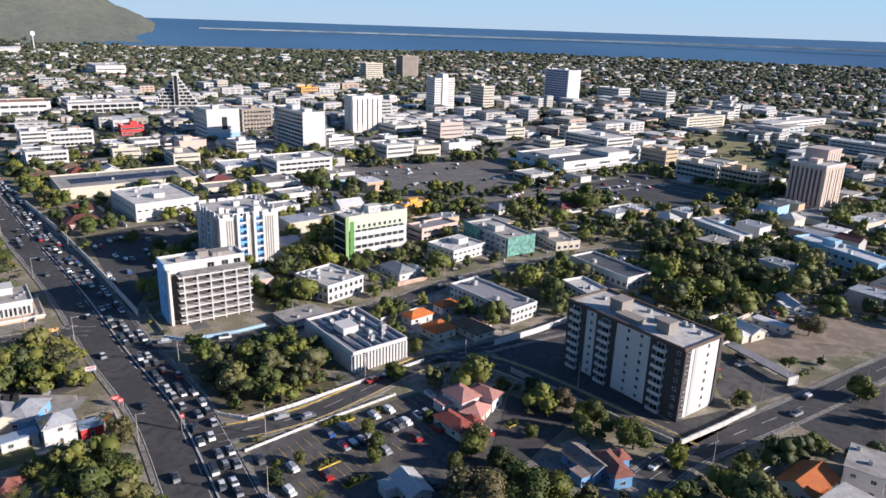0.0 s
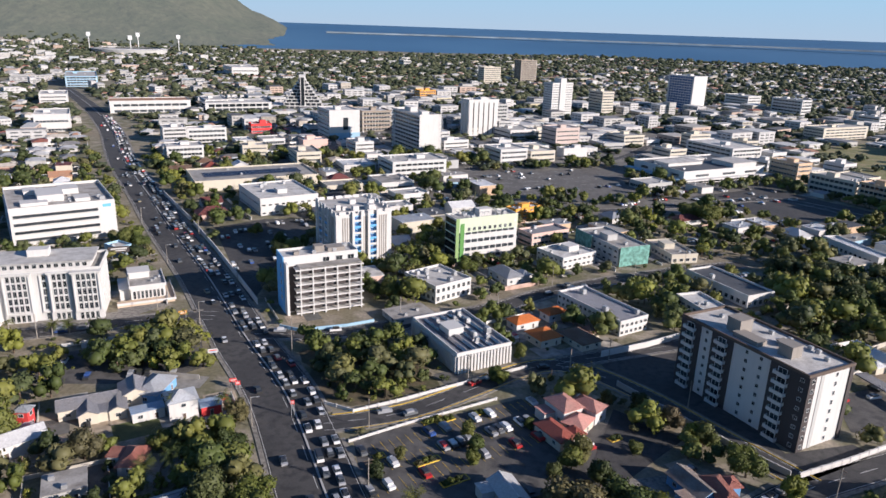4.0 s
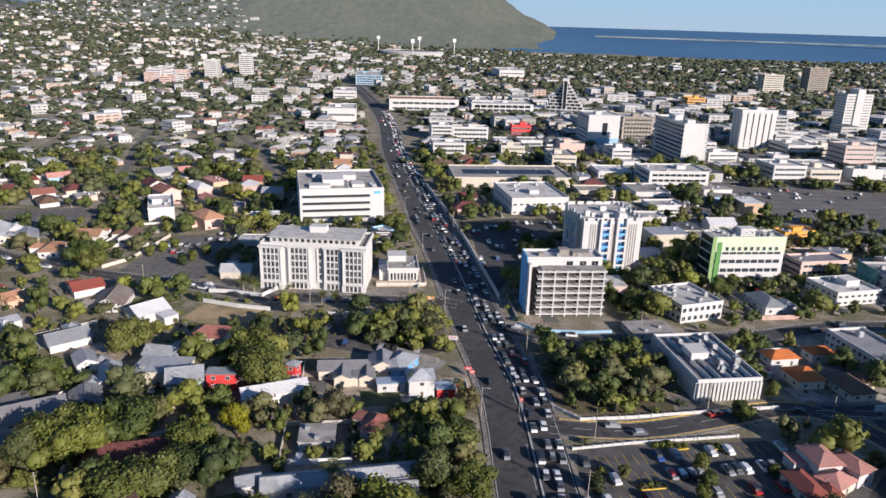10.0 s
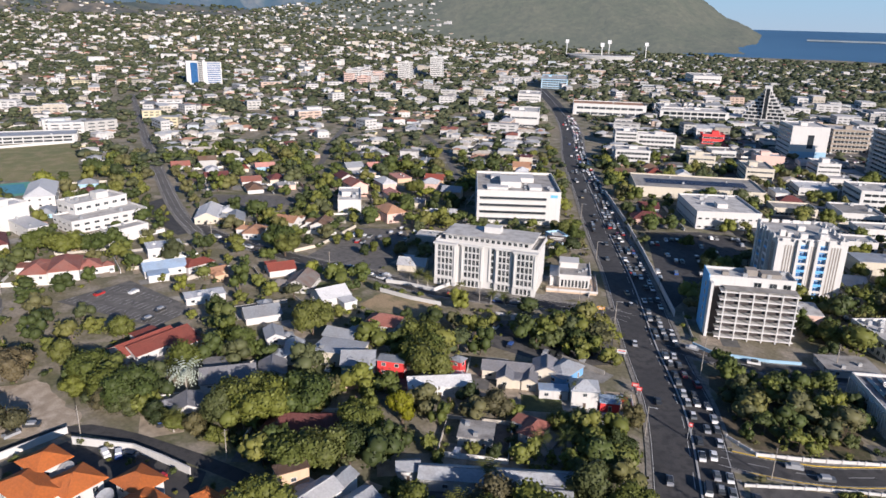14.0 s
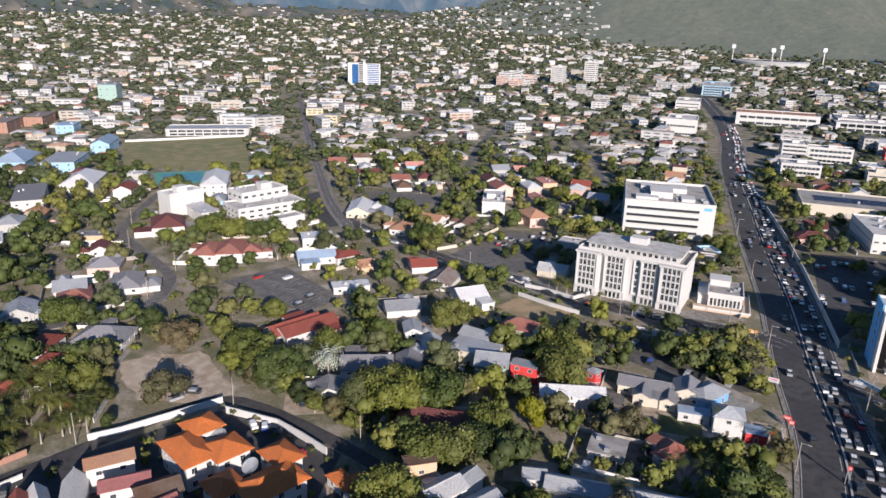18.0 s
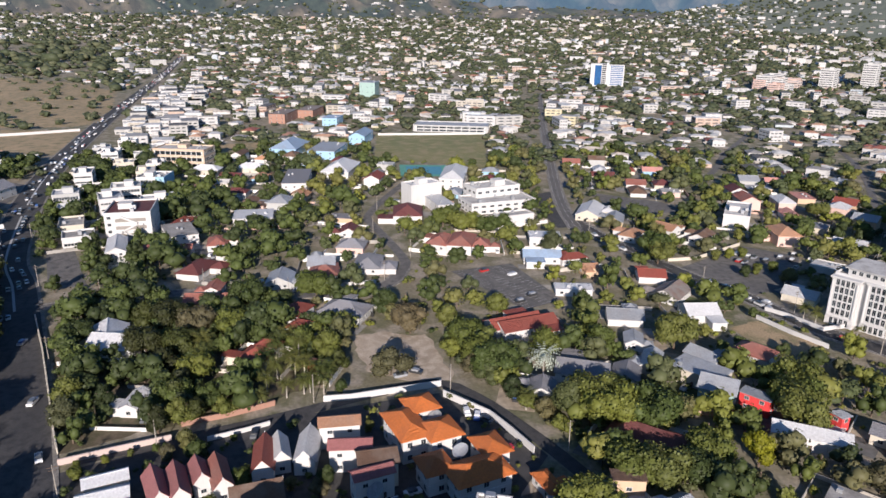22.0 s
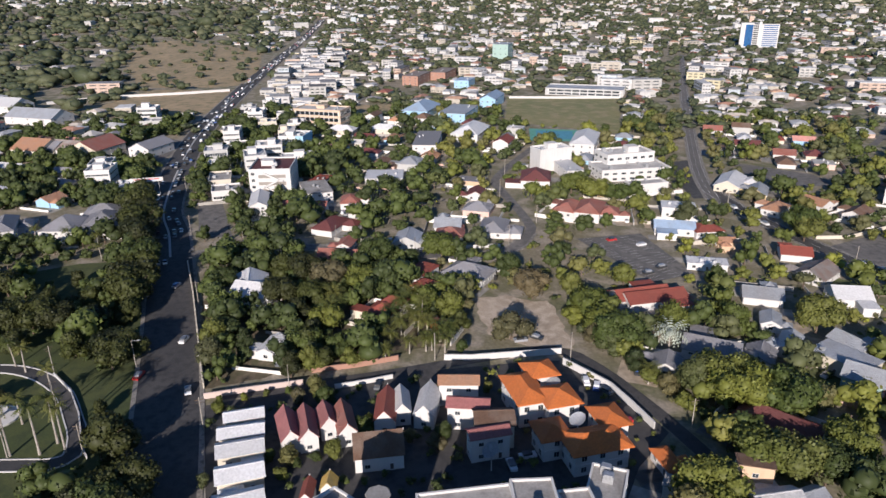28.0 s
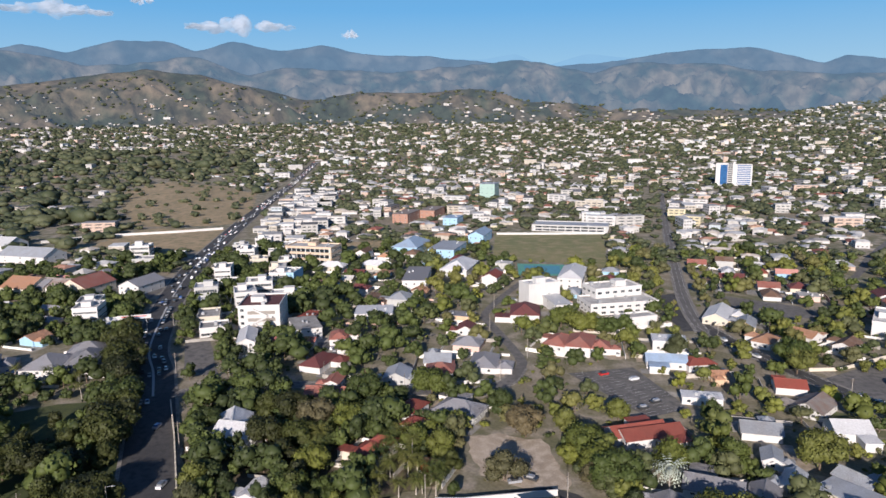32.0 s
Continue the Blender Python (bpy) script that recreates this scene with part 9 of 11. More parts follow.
def car(x, y, rot, kind=CAR, label="parked car with glossy paint", group=""):
    if CARS[0] >= 190 or math.hypot(x, y) > 560:
        FAR_CARS.append((x, y, rot))
        return
    CARS[0] += 1
    bm, gm, rm, wm, L, W = kind
    name = "van" if kind is VAN else "car"
    z = 0.13 if near_road(x, y) else 0.07
    ob = new(name, bm)
    ob.matrix_world = pose(x, y, z, 0, 0, rot)
    tagged(ob, label, name, group)
    part("glazing", gm, None, ob)
    part("roof_panel", rm, None, ob)
    for sx in (-0.3, 0.3):
        for sy in (-1, 1):
            part("wheel", wm, None, ob, "", pose(sx * L, sy * (W / 2 - 0.06), 0))
    PLANTED.append((x, y, 1.5))


def kind_of(rng):
    r = rng.random()
    return VAN if r < 0.06 else SUV if r < 0.32 else CAR


rng = random.Random(5)
ang = lambda t: math.degrees(math.atan2(t[1], t[0]))
for off, p, way in ((6.2, 0.10, 0), (3.0, 0.14, 0), (-2.9, 0.62, 180), (-5.8, 0.66, 180), (-8.7, 0.55, 180)):
    s = 0.0
    for i in range(len(MAIN) - 1):
        if rng.random() < p * 0.95 and np.hypot(*MAIN[i]) < 900:
            q = MAIN[i] + MAIN_N[i] * (off + rng.uniform(-0.3, 0.3)) + MAIN_T[i] * rng.uniform(-1.0, 1.0)
            car(q[0], q[1], ang(MAIN_T[i]) + way + rng.uniform(-2, 2), kind_of(rng), "car queueing in traffic on the avenue", "cars on the avenue")
for off, p, way in ((4.6, 0.07, 0), (1.8, 0.07, 0), (-2.5, 0.09, 180), (-5.4, 0.07, 180)):
    for i in range(len(BIG) - 1):
        far = np.hypot(*BIG[i]) > 280
        if rng.random() < (p * 3.4 if far else p):
            q = BIG[i] + BIG_N[i] * (off + rng.uniform(-0.3, 0.3))
            car(q[0], q[1], ang(BIG_T[i]) + way, kind_of(rng), "car driving on the tree-lined avenue", "cars on the avenue")


def park(poly, ax, ay, rot, rows, n, pitch, gap, fill, turn=90.0, group="parked cars"):
    c, sn = math.cos(radians(rot)), math.sin(radians(rot))
    for r in range(rows):
        for i in range(n):
            if rng.random() > fill:
                continue
            a, b = (i + 0.5) * pitch, r * gap + rng.uniform(-0.3, 0.3)
            x, y = ax + c * a - sn * b, ay + sn * a + c * b
            if inside(poly, x, y) and not any((x - p[0]) ** 2 + (y - p[1]) ** 2 < 5.0 for p in PLANTED):
                car(x, y, rot + turn + rng.choice((0, 180)) + rng.uniform(-3, 3), kind_of(rng), "parked car in an asphalt car park", group)


car(-209.5, 33.6, 338, CAR, "car standing beside a lane")
car(-210.2, 36.8, 210, CAR, "car standing beside a lane")
car(-196.8, 34.2, 99, CAR, "car standing beside a lane")
car(-198.1, 39.6, 55, CAR, "car standing beside a lane")
car(-172.9, -10.8, 172, SUV, "car standing beside a lane")
car(-171.1, 49.3, 357, SUV, "car standing beside a lane")
car(-165.9, 53.7, 212, CAR, "car standing beside a lane")
car(-168.3, 51.7, 340, CAR, "car standing beside a lane")
car(-121.4, 60.7, 140, SUV, "car standing beside a lane")
car(-204.0, -74.9, 172, SUV, "car standing beside a lane")
car(-248.0, -90.6, 172, CAR, "car standing beside a lane")
car(-182.6, -81.9, 172, VAN, "car standing beside a lane")
park(PATCHES[0][0], -45, 135, 40, 9, 34, 2.6, 8.2, 0.40)
park(PATCHES[21][0], -160, 120, 20, 9, 40, 2.6, 12.0, 0.3)
park(PATCHES[3][0], -200, 240, 36, 20, 60, 2.8, 9.0, 0.20)
park(PATCHES[7][0], 60, 190, 36, 12, 30, 2.8, 9.0, 0.30)
park(PATCHES[4][0], -330, 180, 30, 12, 40, 2.8, 10.0, 0.25)
park(PATCHES[9][0], -235, 15, 60, 8, 20, 3.2, 9.0, 0.12)
park(PATCHES[2][0], -300, 65, 20, 9, 30, 2.6, 8.5, 0.06)
park(PATCHES[6][0], -420, -110, 110, 12, 40, 2.7, 9.0, 0.5)
park(PATCHES[1][0], -75, 440, 36, 14, 60, 2.6, 12.0, 0.13)
park(PATCHES[5][0], 60, 440, 36, 14, 60, 2.6, 12.0, 0.20)
park(PATCHES[16][0], 90, 220, 36, 10, 30, 3.5, 10.0, 0.12)
for c, hw, pv in (ROADS[1], ROADS[4], ROADS[5], ROADS[3]):
    t, nrm = frames_of(c)
    for i in range(len(c) - 1):
        for sg in (1, -1):
            if rng.random() < 0.16 and np.hypot(*c[i]) < 500:
                q = c[i] + nrm[i] * sg * hw * 0.45
                if not near_road(q[0], q[1], 0.0, [k for k, R_ in enumerate(ROADS) if R_[0] is c][0]):
                    car(q[0], q[1], ang(t[i]) + (0 if sg < 0 else 180), kind_of(rng), "car driving on a side street", "cars on side streets")
s = Solid()
for x, y, rot in FAR_CARS:
    m = pose(x, y, float(rise_at(x, y)) + 0.15, 0, 0, rot)
    v = boxv(-2.2, -0.9, 0.2, 2.2, 0.9, 0.95) + boxv(-1.3, -0.75, 0.95, 1.0, 0.75, 1.5)
    s.add([tuple(m @ Vector(q)) for q in v], list(BOXF) + [tuple(i + 8 for i in f) for f in BOXF])
if s.f:
    tagged(new("distant_cars", s.mesh("distant_cars", CARPAINT_FAR)), "many distant parked and queueing cars", "cars", kind="stuff")


# planted kerbed islands of the near car park
rng = random.Random(61)
hedge_mesh = crown_mesh("hedge", 77, 1.5, 1.4, 7, 420, 0.16, LEAF, 0.8)
for k in range(26):
    x, y = -45 + rng.uniform(0, 90), 135 + rng.uniform(-10, 75)
    if not inside(PATCHES[0][0], x, y) or any((x - p[0]) ** 2 + (y - p[1]) ** 2 < 9.0 for p in PLANTED) or any(abs(x - o[0]) < o[3] + 2 and abs(y - o[1]) < o[4] + 2 for o in OCC):
        continue
    L = rng.uniform(1.6, 4.0)
    bed = thing("planting_island", x, y, 40, "kerbed car park island with low green shrubs", "planter", "car park islands")
    part("kerb", Solid().box(-L, -1.2, 0, L, -0.95, 0.28).box(-L, 0.95, 0, L, 1.2, 0.28).box(-L, -0.95, 0, -L + 0.25, 0.95, 0.28).box(L - 0.25, -0.95, 0, L, 0.95, 0.28), PAINT_Y, bed, "yellow painted kerb")
    soil = part("soil", Solid().box(-L + 0.25, -0.95, 0, L - 0.25, 0.95, 0.2), BARK, bed)
    for i in range(int(L)):
        part("shrub", hedge_mesh, None, soil, "", pose(-L + 1.2 + i * 1.9, 0, 0.0, 0, 0, rng.uniform(0, 360)) @ Matrix.Diagonal((0.8, 0.7, 0.9, 1)))
    PLANTED.append((x, y, L))


# ---- street furniture ----
POLE = Solid(); tube(POLE, [(0, 0, 0), (0, 0, 9.5)], [0.16, 0.10], 7)
POLE = POLE.mesh("pole", PALMBARK)
ARM = Solid().box(-1.2, -0.06, 8.7, 1.2, 0.06, 8.85).box(-0.9, -0.06, 7.9, 0.9, 0.06, 8.02).mesh("cross_arm", BARK)
LAMPARM = Solid().box(-0.05, -0.05, 9.2, 2.2, 0.05, 9.32).mesh("lamp_arm", METAL)
LAMPHEAD = Solid().box(1.6, -0.16, 9.1, 2.5, 0.16, 9.2).mesh("lamp_head", METAL)


def utility_pole(x, y, rot):
    ob = new("utility_pole", POLE)
    ob.matrix_world = pose(x, y, 0, 0, 0, rot)
    tagged(ob, "weathered utility pole with cross arms", "pole", "utility poles")
    part("cross_arm", ARM, None, ob)


def street_lamp(x, y, rot):
    ob = new("street_lamp", POLE)
    ob.matrix_world = pose(x, y, 0, 0, 0, rot)
    tagged(ob, "pale metal street lamp with a single arm", "street lamp", "street lamps")
    arm = part("lamp_arm", LAMPARM, None, ob)
    part("lamp_head", LAMPHEAD, None, arm)


for ri, (c, hw, pv) in enumerate(ROADS):
    t, nrm = frames_of(c)
    for i in range(3, len(c) - 2, 6):
        if np.hypot(*c[i]) > 430:
            continue
        sg = 1 if (i // 6) % 2 else -1
        q = c[i] + nrm[i] * sg * (hw + 1.0)
        if near_road(q[0], q[1], 0.3, ri):
            continue
        if ri in (0, 10) and sg > 0:
            street_lamp(q[0], q[1], ang(nrm[i]) + (180 if sg > 0 else 0))
        else:
            utility_pole(q[0], q[1], ang(nrm[i]))


# ---- occupied ground ----
CELL = 3.0
N = int(2 * 760 / CELL)
taken = np.zeros((N, N), dtype=bool)
gx, gy = np.meshgrid((np.arange(N) + 0.5) * CELL - 760, (np.arange(N) + 0.5) * CELL - 760, indexing="ij")


def mark(x, y, rot, hw, hd):
    c, s = math.cos(radians(rot)), math.sin(radians(rot))
    dx, dy = gx - x, gy - y
    taken[(np.abs(dx * c + dy * s) < hw) & (np.abs(-dx * s + dy * c) < hd)] = True


for o in OCC:
    mark(*o)
road_mask = np.zeros_like(taken)
for c, hw, pv in ROADS:
    for q in c:
        if abs(q[0]) < 790 and abs(q[1]) < 790:
            road_mask |= (gx - q[0]) ** 2 + (gy - q[1]) ** 2 < (hw + 2.5) ** 2
lot_mask = np.zeros_like(taken)
for pts, tk in PATCHES:
    if tk:
        a = np.array(pts)
        sel = np.argwhere((gx > a[:, 0].min()) & (gx < a[:, 0].max()) & (gy > a[:, 1].min()) & (gy < a[:, 1].max()))
        for i, j in sel:
            if inside(pts, gx[i, j], gy[i, j]):
                lot_mask[i, j] = True


def free(x, y, rad, masks):
    i0, i1 = int((x - rad + 760) / CELL), int((x + rad + 760) / CELL) + 1
    j0, j1 = int((y - rad + 760) / CELL), int((y + rad + 760) / CELL) + 1
    if i0 < 0 or j0 < 0 or i1 > N or j1 > N:
        return True
    return not any(m[i0:i1, j0:j1].any() for m in masks)


def grid_angle(az):
    return 36.0 if az < 48 else 70.0


# ---- business blocks of downtown ----
rng = random.Random(12)
DOWNTOWN = []
cand = []
c36, s36 = math.cos(radians(36.0)), math.sin(radians(36.0))
for i in range(-46, 47):
    for j in range(-42, 43):
        a, b = i * 31.0 + rng.uniform(-4, 4), j * 35.0 + rng.uniform(-4, 4)
        cand.append((c36 * a - s36 * b, s36 * a + c36 * b))
cand.sort(key=lambda q: math.hypot(q[0], q[1]))
solo = 0
for x, y in cand:
    r, az_ = math.hypot(x, y), math.degrees(math.atan2(-x, y))
    if not (400 < r < 1250 and -28 < az_ < 25.5) or (az_ < -8 and r < 520):
        continue
    w, d, h, u = rng.uniform(15, 33), rng.uniform(13, 28), rng.choice((4.5, 5.0, 5.0, 7.5, 8.0, 11.0, 14.0)), rng.random()
    if r < 540:
        h = min(h, 5.0)
    if u > (0.78 if r < 850 else 0.42 if az_ > 6 else 0.28) or not free(x, y, max(w, d) / 2 + 1.0, (taken, road_mask, lot_mask)):
        continue
    turn = 36.0 + rng.choice((0, 90)) + rng.uniform(-4, 4)
    mark(x, y, turn, w / 2 + 2, d / 2 + 2)
    if solo < 40:
        solo += 1
        fl = max(1, int(h / 3.4))
        block(x, y, turn, w, d, h, "%s flat-roofed business block of %s" % (rng.choice(("white", "off-white")), ("one tall storey", "two storeys", "three storeys", "four storeys")[fl - 1]), wall=rng.choice(("white", "white", "white", "cream", "grey")), roof=rng.choice(("pale", "concrete", "whitemet", "pale")), floors=fl, style="band", band=rng.uniform(0.25, 0.5), clutter=2, lift=h > 7, name="business_block")
    else:
        DOWNTOWN.append((x, y, turn, w, d, h))

# shops and offices along the far part of the broad avenue
rng = random.Random(44)
for i in range(len(BIG) - 1):
    r = float(np.hypot(*BIG[i]))
    if not 300 < r < 1150:
        continue
    for sg in (-1, -1, -1, 1):
        if rng.random() > (0.55 if sg < 0 else 0.16):
            continue
        w, d, h = rng.uniform(11, 22), rng.uniform(10, 17), rng.choice((4.5, 5.0, 7.5, 8.0, 10.5))
        q = BIG[i] + BIG_N[i] * sg * (ROADS[10][1] + 8 + rng.uniform(0, 1) ** 1.5 * 62 + (0.0016 * h * r if sg < 0 else 0.0))
        if not free(q[0], q[1], max(w, d) / 2 + 0.5, (taken, road_mask, lot_mask)):
            continue
        turn = ang(BIG_T[i]) + rng.choice((0, 90)) + rng.uniform(-5, 5)
        mark(q[0], q[1], turn, w / 2 + 2, d / 2 + 2)
        if solo < 66:
            solo += 1
            fl = max(1, int(h / 3.4))
            block(q[0], q[1], turn, w, d, h, "painted flat-roofed shop and office block of %s" % ("one tall storey", "two storeys", "three storeys", "four storeys")[fl - 1], wall=rng.choice(("white", "white", "white", "grey", "white", "cream")), roof=rng.choice(("pale", "concrete", "whitemet", "zinc")), floors=fl, style="band", band=rng.uniform(0.25, 0.5), clutter=2, lift=h > 7, name="business_block")
        else:
            DOWNTOWN.append((q[0], q[1], turn, w, d, h))

# ---- more houses of the near town ----
rng = random.Random(21)
ROOFS_NEAR = ("zinc", "whitemet", "dustred", "red", "zinc", "grey", "tan", "maroon", "whitemet", "pale", "brown", "pink")
count = 0
STUFF_HOUSES = []
cand = []
for base in (36.0, 70.0):
    c, s = math.cos(radians(base)), math.sin(radians(base))
    for i in range(-36, 37):
        for j in range(-36, 37):
            a, b = i * 20.0 + rng.uniform(-2.5, 2.5), j * 23.0 + rng.uniform(-2.5, 2.5)
            x, y = c * a - s * b, s * a + c * b
            cand.append((x, y, base, i, j))
cand.sort(key=lambda q: math.hypot(q[0], q[1]))
for x, y, base, i, j in cand:
    r, az_ = math.hypot(x, y), math.degrees(math.atan2(-x, y))
    if not (160 < r < 700 and -42 < az_ < 128) or grid_angle(az_) != base:
        continue
    if i % 6 == 0 and base == 70.0 or rng.random() < (0.62 if r < 300 and az_ > 40 else 0.16) or inside(((-337.3, 72.3), (-274.5, 145.0), (-192.4, 101.2), (-241.2, 47.1)), x, y) or inside(PATCHES[19][0], x, y) or inside(PATCHES[20][0], x, y) or inside(PATCHES[21][0], x, y) or math.hypot(x + 138.5, y - 190.8) < 22 or math.hypot(x + 235, y - 265) < 26 or (az_ > 96 and r < 480 and rng.random() < 0.6) or (r < 200 and az_ > 20) or (az_ < -6 and 235 < r < 430 and rng.random() < 0.75):
        continue
    w, d = rng.uniform(11, 18.5), rng.uniform(8, 12)
    if not free(x, y, max(w, d) / 2 + 1.0, (taken, road_mask, lot_mask)):
        continue
    turn = base + rng.choice((0, 90)) + rng.uniform(-4, 4)
    tone = rng.choice(ROOFS_NEAR)
    wall = rng.choice(("white", "white", "cream", "white", "grey", "tan", "skyblue", "pink"))
    near = r < 230
    if count >= 175:
        STUFF_HOUSES.append((x, y, turn, w, d, rng.choice((3.0, 3.0, 5.8)), az_ < 22 and rng.random() < 0.7))
        mark(x, y, turn, w / 2 + 1.5, d / 2 + 1.5)
        continue
    if az_ < 22 and rng.random() < 0.7:
        house(x, y, turn, w * 1.25, d * 1.2, rng.choice((4, 4.5, 7)), "small flat-roofed shop building with painted walls", "flat", rng.choice(("pale", "concrete", "zinc", "whitemet", "dark")), wall, "shop_building", "building", near, True, "shop buildings")
    else:
        kind = rng.choice(("hip", "hip", "gable", "gable", "flat"))
        house(x, y, turn, w, d, rng.choice((2.8, 3.0, 3.2, 5.8)), "painted town house under a %s %s roof" % (dict(zinc="grey metal", whitemet="white metal", dustred="dusty red", red="red", grey="dark grey", tan="tan tile", maroon="maroon", pale="pale concrete", brown="brown", pink="pink tile")[tone], kind), kind, tone, wall, "house", "house", near, True, "town houses")
    mark(x, y, turn, w / 2 + 1.5, d / 2 + 1.5)
    count += 1

# ---- yards and garden walls ----
rng = random.Random(77)
YV, YF, WS = [], [], Solid()
near_lots = [o for o in OCC if math.hypot(o[0], o[1]) < 620] + [(q[0], q[1], q[2], q[3] / 2 + 1.5, q[4] / 2 + 1.5) for q in STUFF_HOUSES]
YARD_CARS = []
for n_, (x, y, rot, hw, hd) in enumerate(near_lots):
    c, s = math.cos(radians(rot)), math.sin(radians(rot))
    for k in range(3):
        ox, oy = rng.uniform(-1, 1) * (hw + 2), rng.choice((-1, 1)) * (hd + rng.uniform(0, 3))
        w, d = rng.uniform(3, 7), rng.uniform(2.5, 6)
        if k == 0 and rng.random() < 0.3:
            continue
        q = [(x + c * (ox + u * w) - s * (oy + v * d), y + s * (ox + u * w) + c * (oy + v * d)) for u, v in ((-1, -1), (1, -1), (1, 1), (-1, 1))]
        z = 0.004 + 0.00001 * (3 * n_ + k)
        YF.append(tuple(len(YV) + i for i in range(4)))
        YV += [(a, b, z) for a, b in q]
        if rng.random() < 0.55 and free(*((q[0][0] + q[2][0]) / 2, (q[0][1] + q[2][1]) / 2), 1.5, (taken, road_mask)):
            YARD_CARS.append(((q[0][0] + q[2][0]) / 2, (q[0][1] + q[2][1]) / 2, rot + rng.choice((0, 90)) + rng.uniform(-8, 8)))
    lw, ld = hw + rng.uniform(2.5, 5.0), hd + rng.uniform(2.5, 5.5)
    for (u0, v0), (u1, v1) in (((-1, -1), (1, -1)), ((1, -1), (1, 1)), ((1, 1), (-1, 1)), ((-1, 1), (-1, -1))):
        if rng.random() < 0.42:
            continue
        p0 = Vector((x + c * u0 * lw - s * v0 * ld, y + s * u0 * lw + c * v0 * ld, 0))
        p1 = Vector((x + c * u1 * lw - s * v1 * ld, y + s * u1 * lw + c * v1 * ld, 0))
        mid = (p0 + p1) / 2
        if not all(free(q.x, q.y, 0.5, (road_mask, lot_mask, taken)) for q in (p0, p1, mid)):
            continue
        dv = (p1 - p0).normalized() * 0.12
        nv = Vector((-dv.y, dv.x, 0))
        h = rng.choice((1.2, 1.6, 1.9))
        base = [p0 - nv, p1 - nv, p1 + nv, p0 + nv]
        WS.add([(v.x, v.y, 0) for v in base] + [(v.x, v.y, h) for v in base], BOXF)
tagged(new("yard_paving", mesh_of("yard_paving", YV, YF, YARDS)), "patchy paved and bare yards round the houses", "paving", kind="stuff")
for _ in range(5000):
    az_, r = rng.uniform(-30, 24), rng.uniform(300, 980)
    x, y = -r * math.sin(radians(az_)), r * math.cos(radians(az_))
    if len(YARD_CARS) < 1100 and abs(x) < 750 and abs(y) < 750 and free(x, y, 1.5, (taken, road_mask, lot_mask)):
        for k in range(rng.choice((1, 2, 4, 5))):
            q = (x + c36 * k * 2.7, y + s36 * k * 2.7)
            if free(*q, 1.0, (taken, road_mask)):
                YARD_CARS.append((*q, 126 + rng.uniform(-5, 5)))
s = Solid()
far_car = boxv(-2.2, -0.9, 0.2, 2.2, 0.9, 0.95) + boxv(-1.3, -0.75, 0.95, 1.0, 0.75, 1.5)
for x, y, rot in YARD_CARS:
    m = pose(x, y, float(rise_at(x, y)) + 0.05, 0, 0, rot)
    s.add([tuple(m @ Vector(q)) for q in far_car], list(BOXF) + [tuple(i + 8 for i in f) for f in BOXF])
tagged(new("yard_cars", s.mesh("yard_cars", CARPAINT_FAR)), "many small cars standing in yards and forecourts", "cars", kind="stuff")
tagged(new("garden_walls", WS.mesh("garden_walls", YARDWALL)), "low painted garden walls between the plots", "walls", kind="stuff")

# palms behind the pink garden wall
for x, y, sc in ((-216.3, -28.1, 1.2), (-203.7, -4.2, 1.1), (-203.4, 1.4, 1.15), (-193.1, 5.5, 0.95), (-187.5, -9.0, 0.9), (-198.1, 10.8, 1.05), (-191.5, -1.6, 0.95), (-196.5, -7.5, 1.0)):
    palm(x, y, 1, sc, 37.0 * (x + y), "garden palm with full drooping fronds")
tree(-200.5, 8.0, 1, 0.85, 40, 0.0, LEAF_RUSSET, "small tree with russet leaves")
tree(-187.0, -30.0, 5, 1.25, 70, 0.0, None, "broad green garden tree behind a wall")
tree(-171.0, -28.5, 0, 0.75, 20, 0.0, None, "round green yard tree")
for x, y, k, sc in ((-150.4, -13.6, 5, 0.85), (-165.0, -25.0, 0, 0.75), (-146.2, 7.0, 1, 0.85), (-144.0, 4.8, 5, 0.7), (-141.2, -35.5, 3, 0.75), (-141.0, -24.6, 3, 0.6), (-164.0, -53.5, 3, 0.8), (-139.0, -29.0, 3, 0.6), (-167.5, 20.5, 3, 0.8)):
    tree(x, y, k, sc, 53.0 * (x - y), 0.0, None, "leafy yard tree between townhouses", tight=True)
for x, y, k, sc in ((-206.8, 15.3, 0, 0.9), (-190.5, 14.5, 3, 1.0), (-185.6, -19.0, 5, 1.0), (-184.5, -27.0, 0, 0.9), (-198.5, -42.3, 1, 1.0), (-201.1, -32.8, 0, 1.1), (-192.4, -23.7, 5, 1.1), (-195.8, -15.6, 0, 1.0)):
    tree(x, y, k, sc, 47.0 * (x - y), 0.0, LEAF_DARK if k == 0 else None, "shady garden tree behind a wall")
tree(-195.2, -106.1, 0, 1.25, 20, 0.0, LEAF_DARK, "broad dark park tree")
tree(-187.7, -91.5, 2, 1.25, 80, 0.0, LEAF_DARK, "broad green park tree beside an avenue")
for x, y, k, sc in ((-176.5, 65.0, 0, 1.0), (-170.0, 68.0, 5, 0.95), (-164.0, 70.5, 0, 0.9), (-186.5, 61.0, 4, 1.1), (-193.0, 58.0, 0, 1.05), (-157.0, 73.0, 5, 0.8), (-199.5, 57.0, 5, 1.0), (-208.0, 54.0, 4, 1.0), (-151.0, 75.5, 3, 0.9)):
    tree(x, y, k, sc, 31.0 * (x + 2 * y), 0.0, None, "leafy tree along a walled lane")

# ---- trees of the near town ----
rng = random.Random(33)
tries = 0
cells = {}
for p in PLANTED:
    cells.setdefault((int(p[0] // 8), int(p[1] // 8)), []).append((p[0], p[1]))


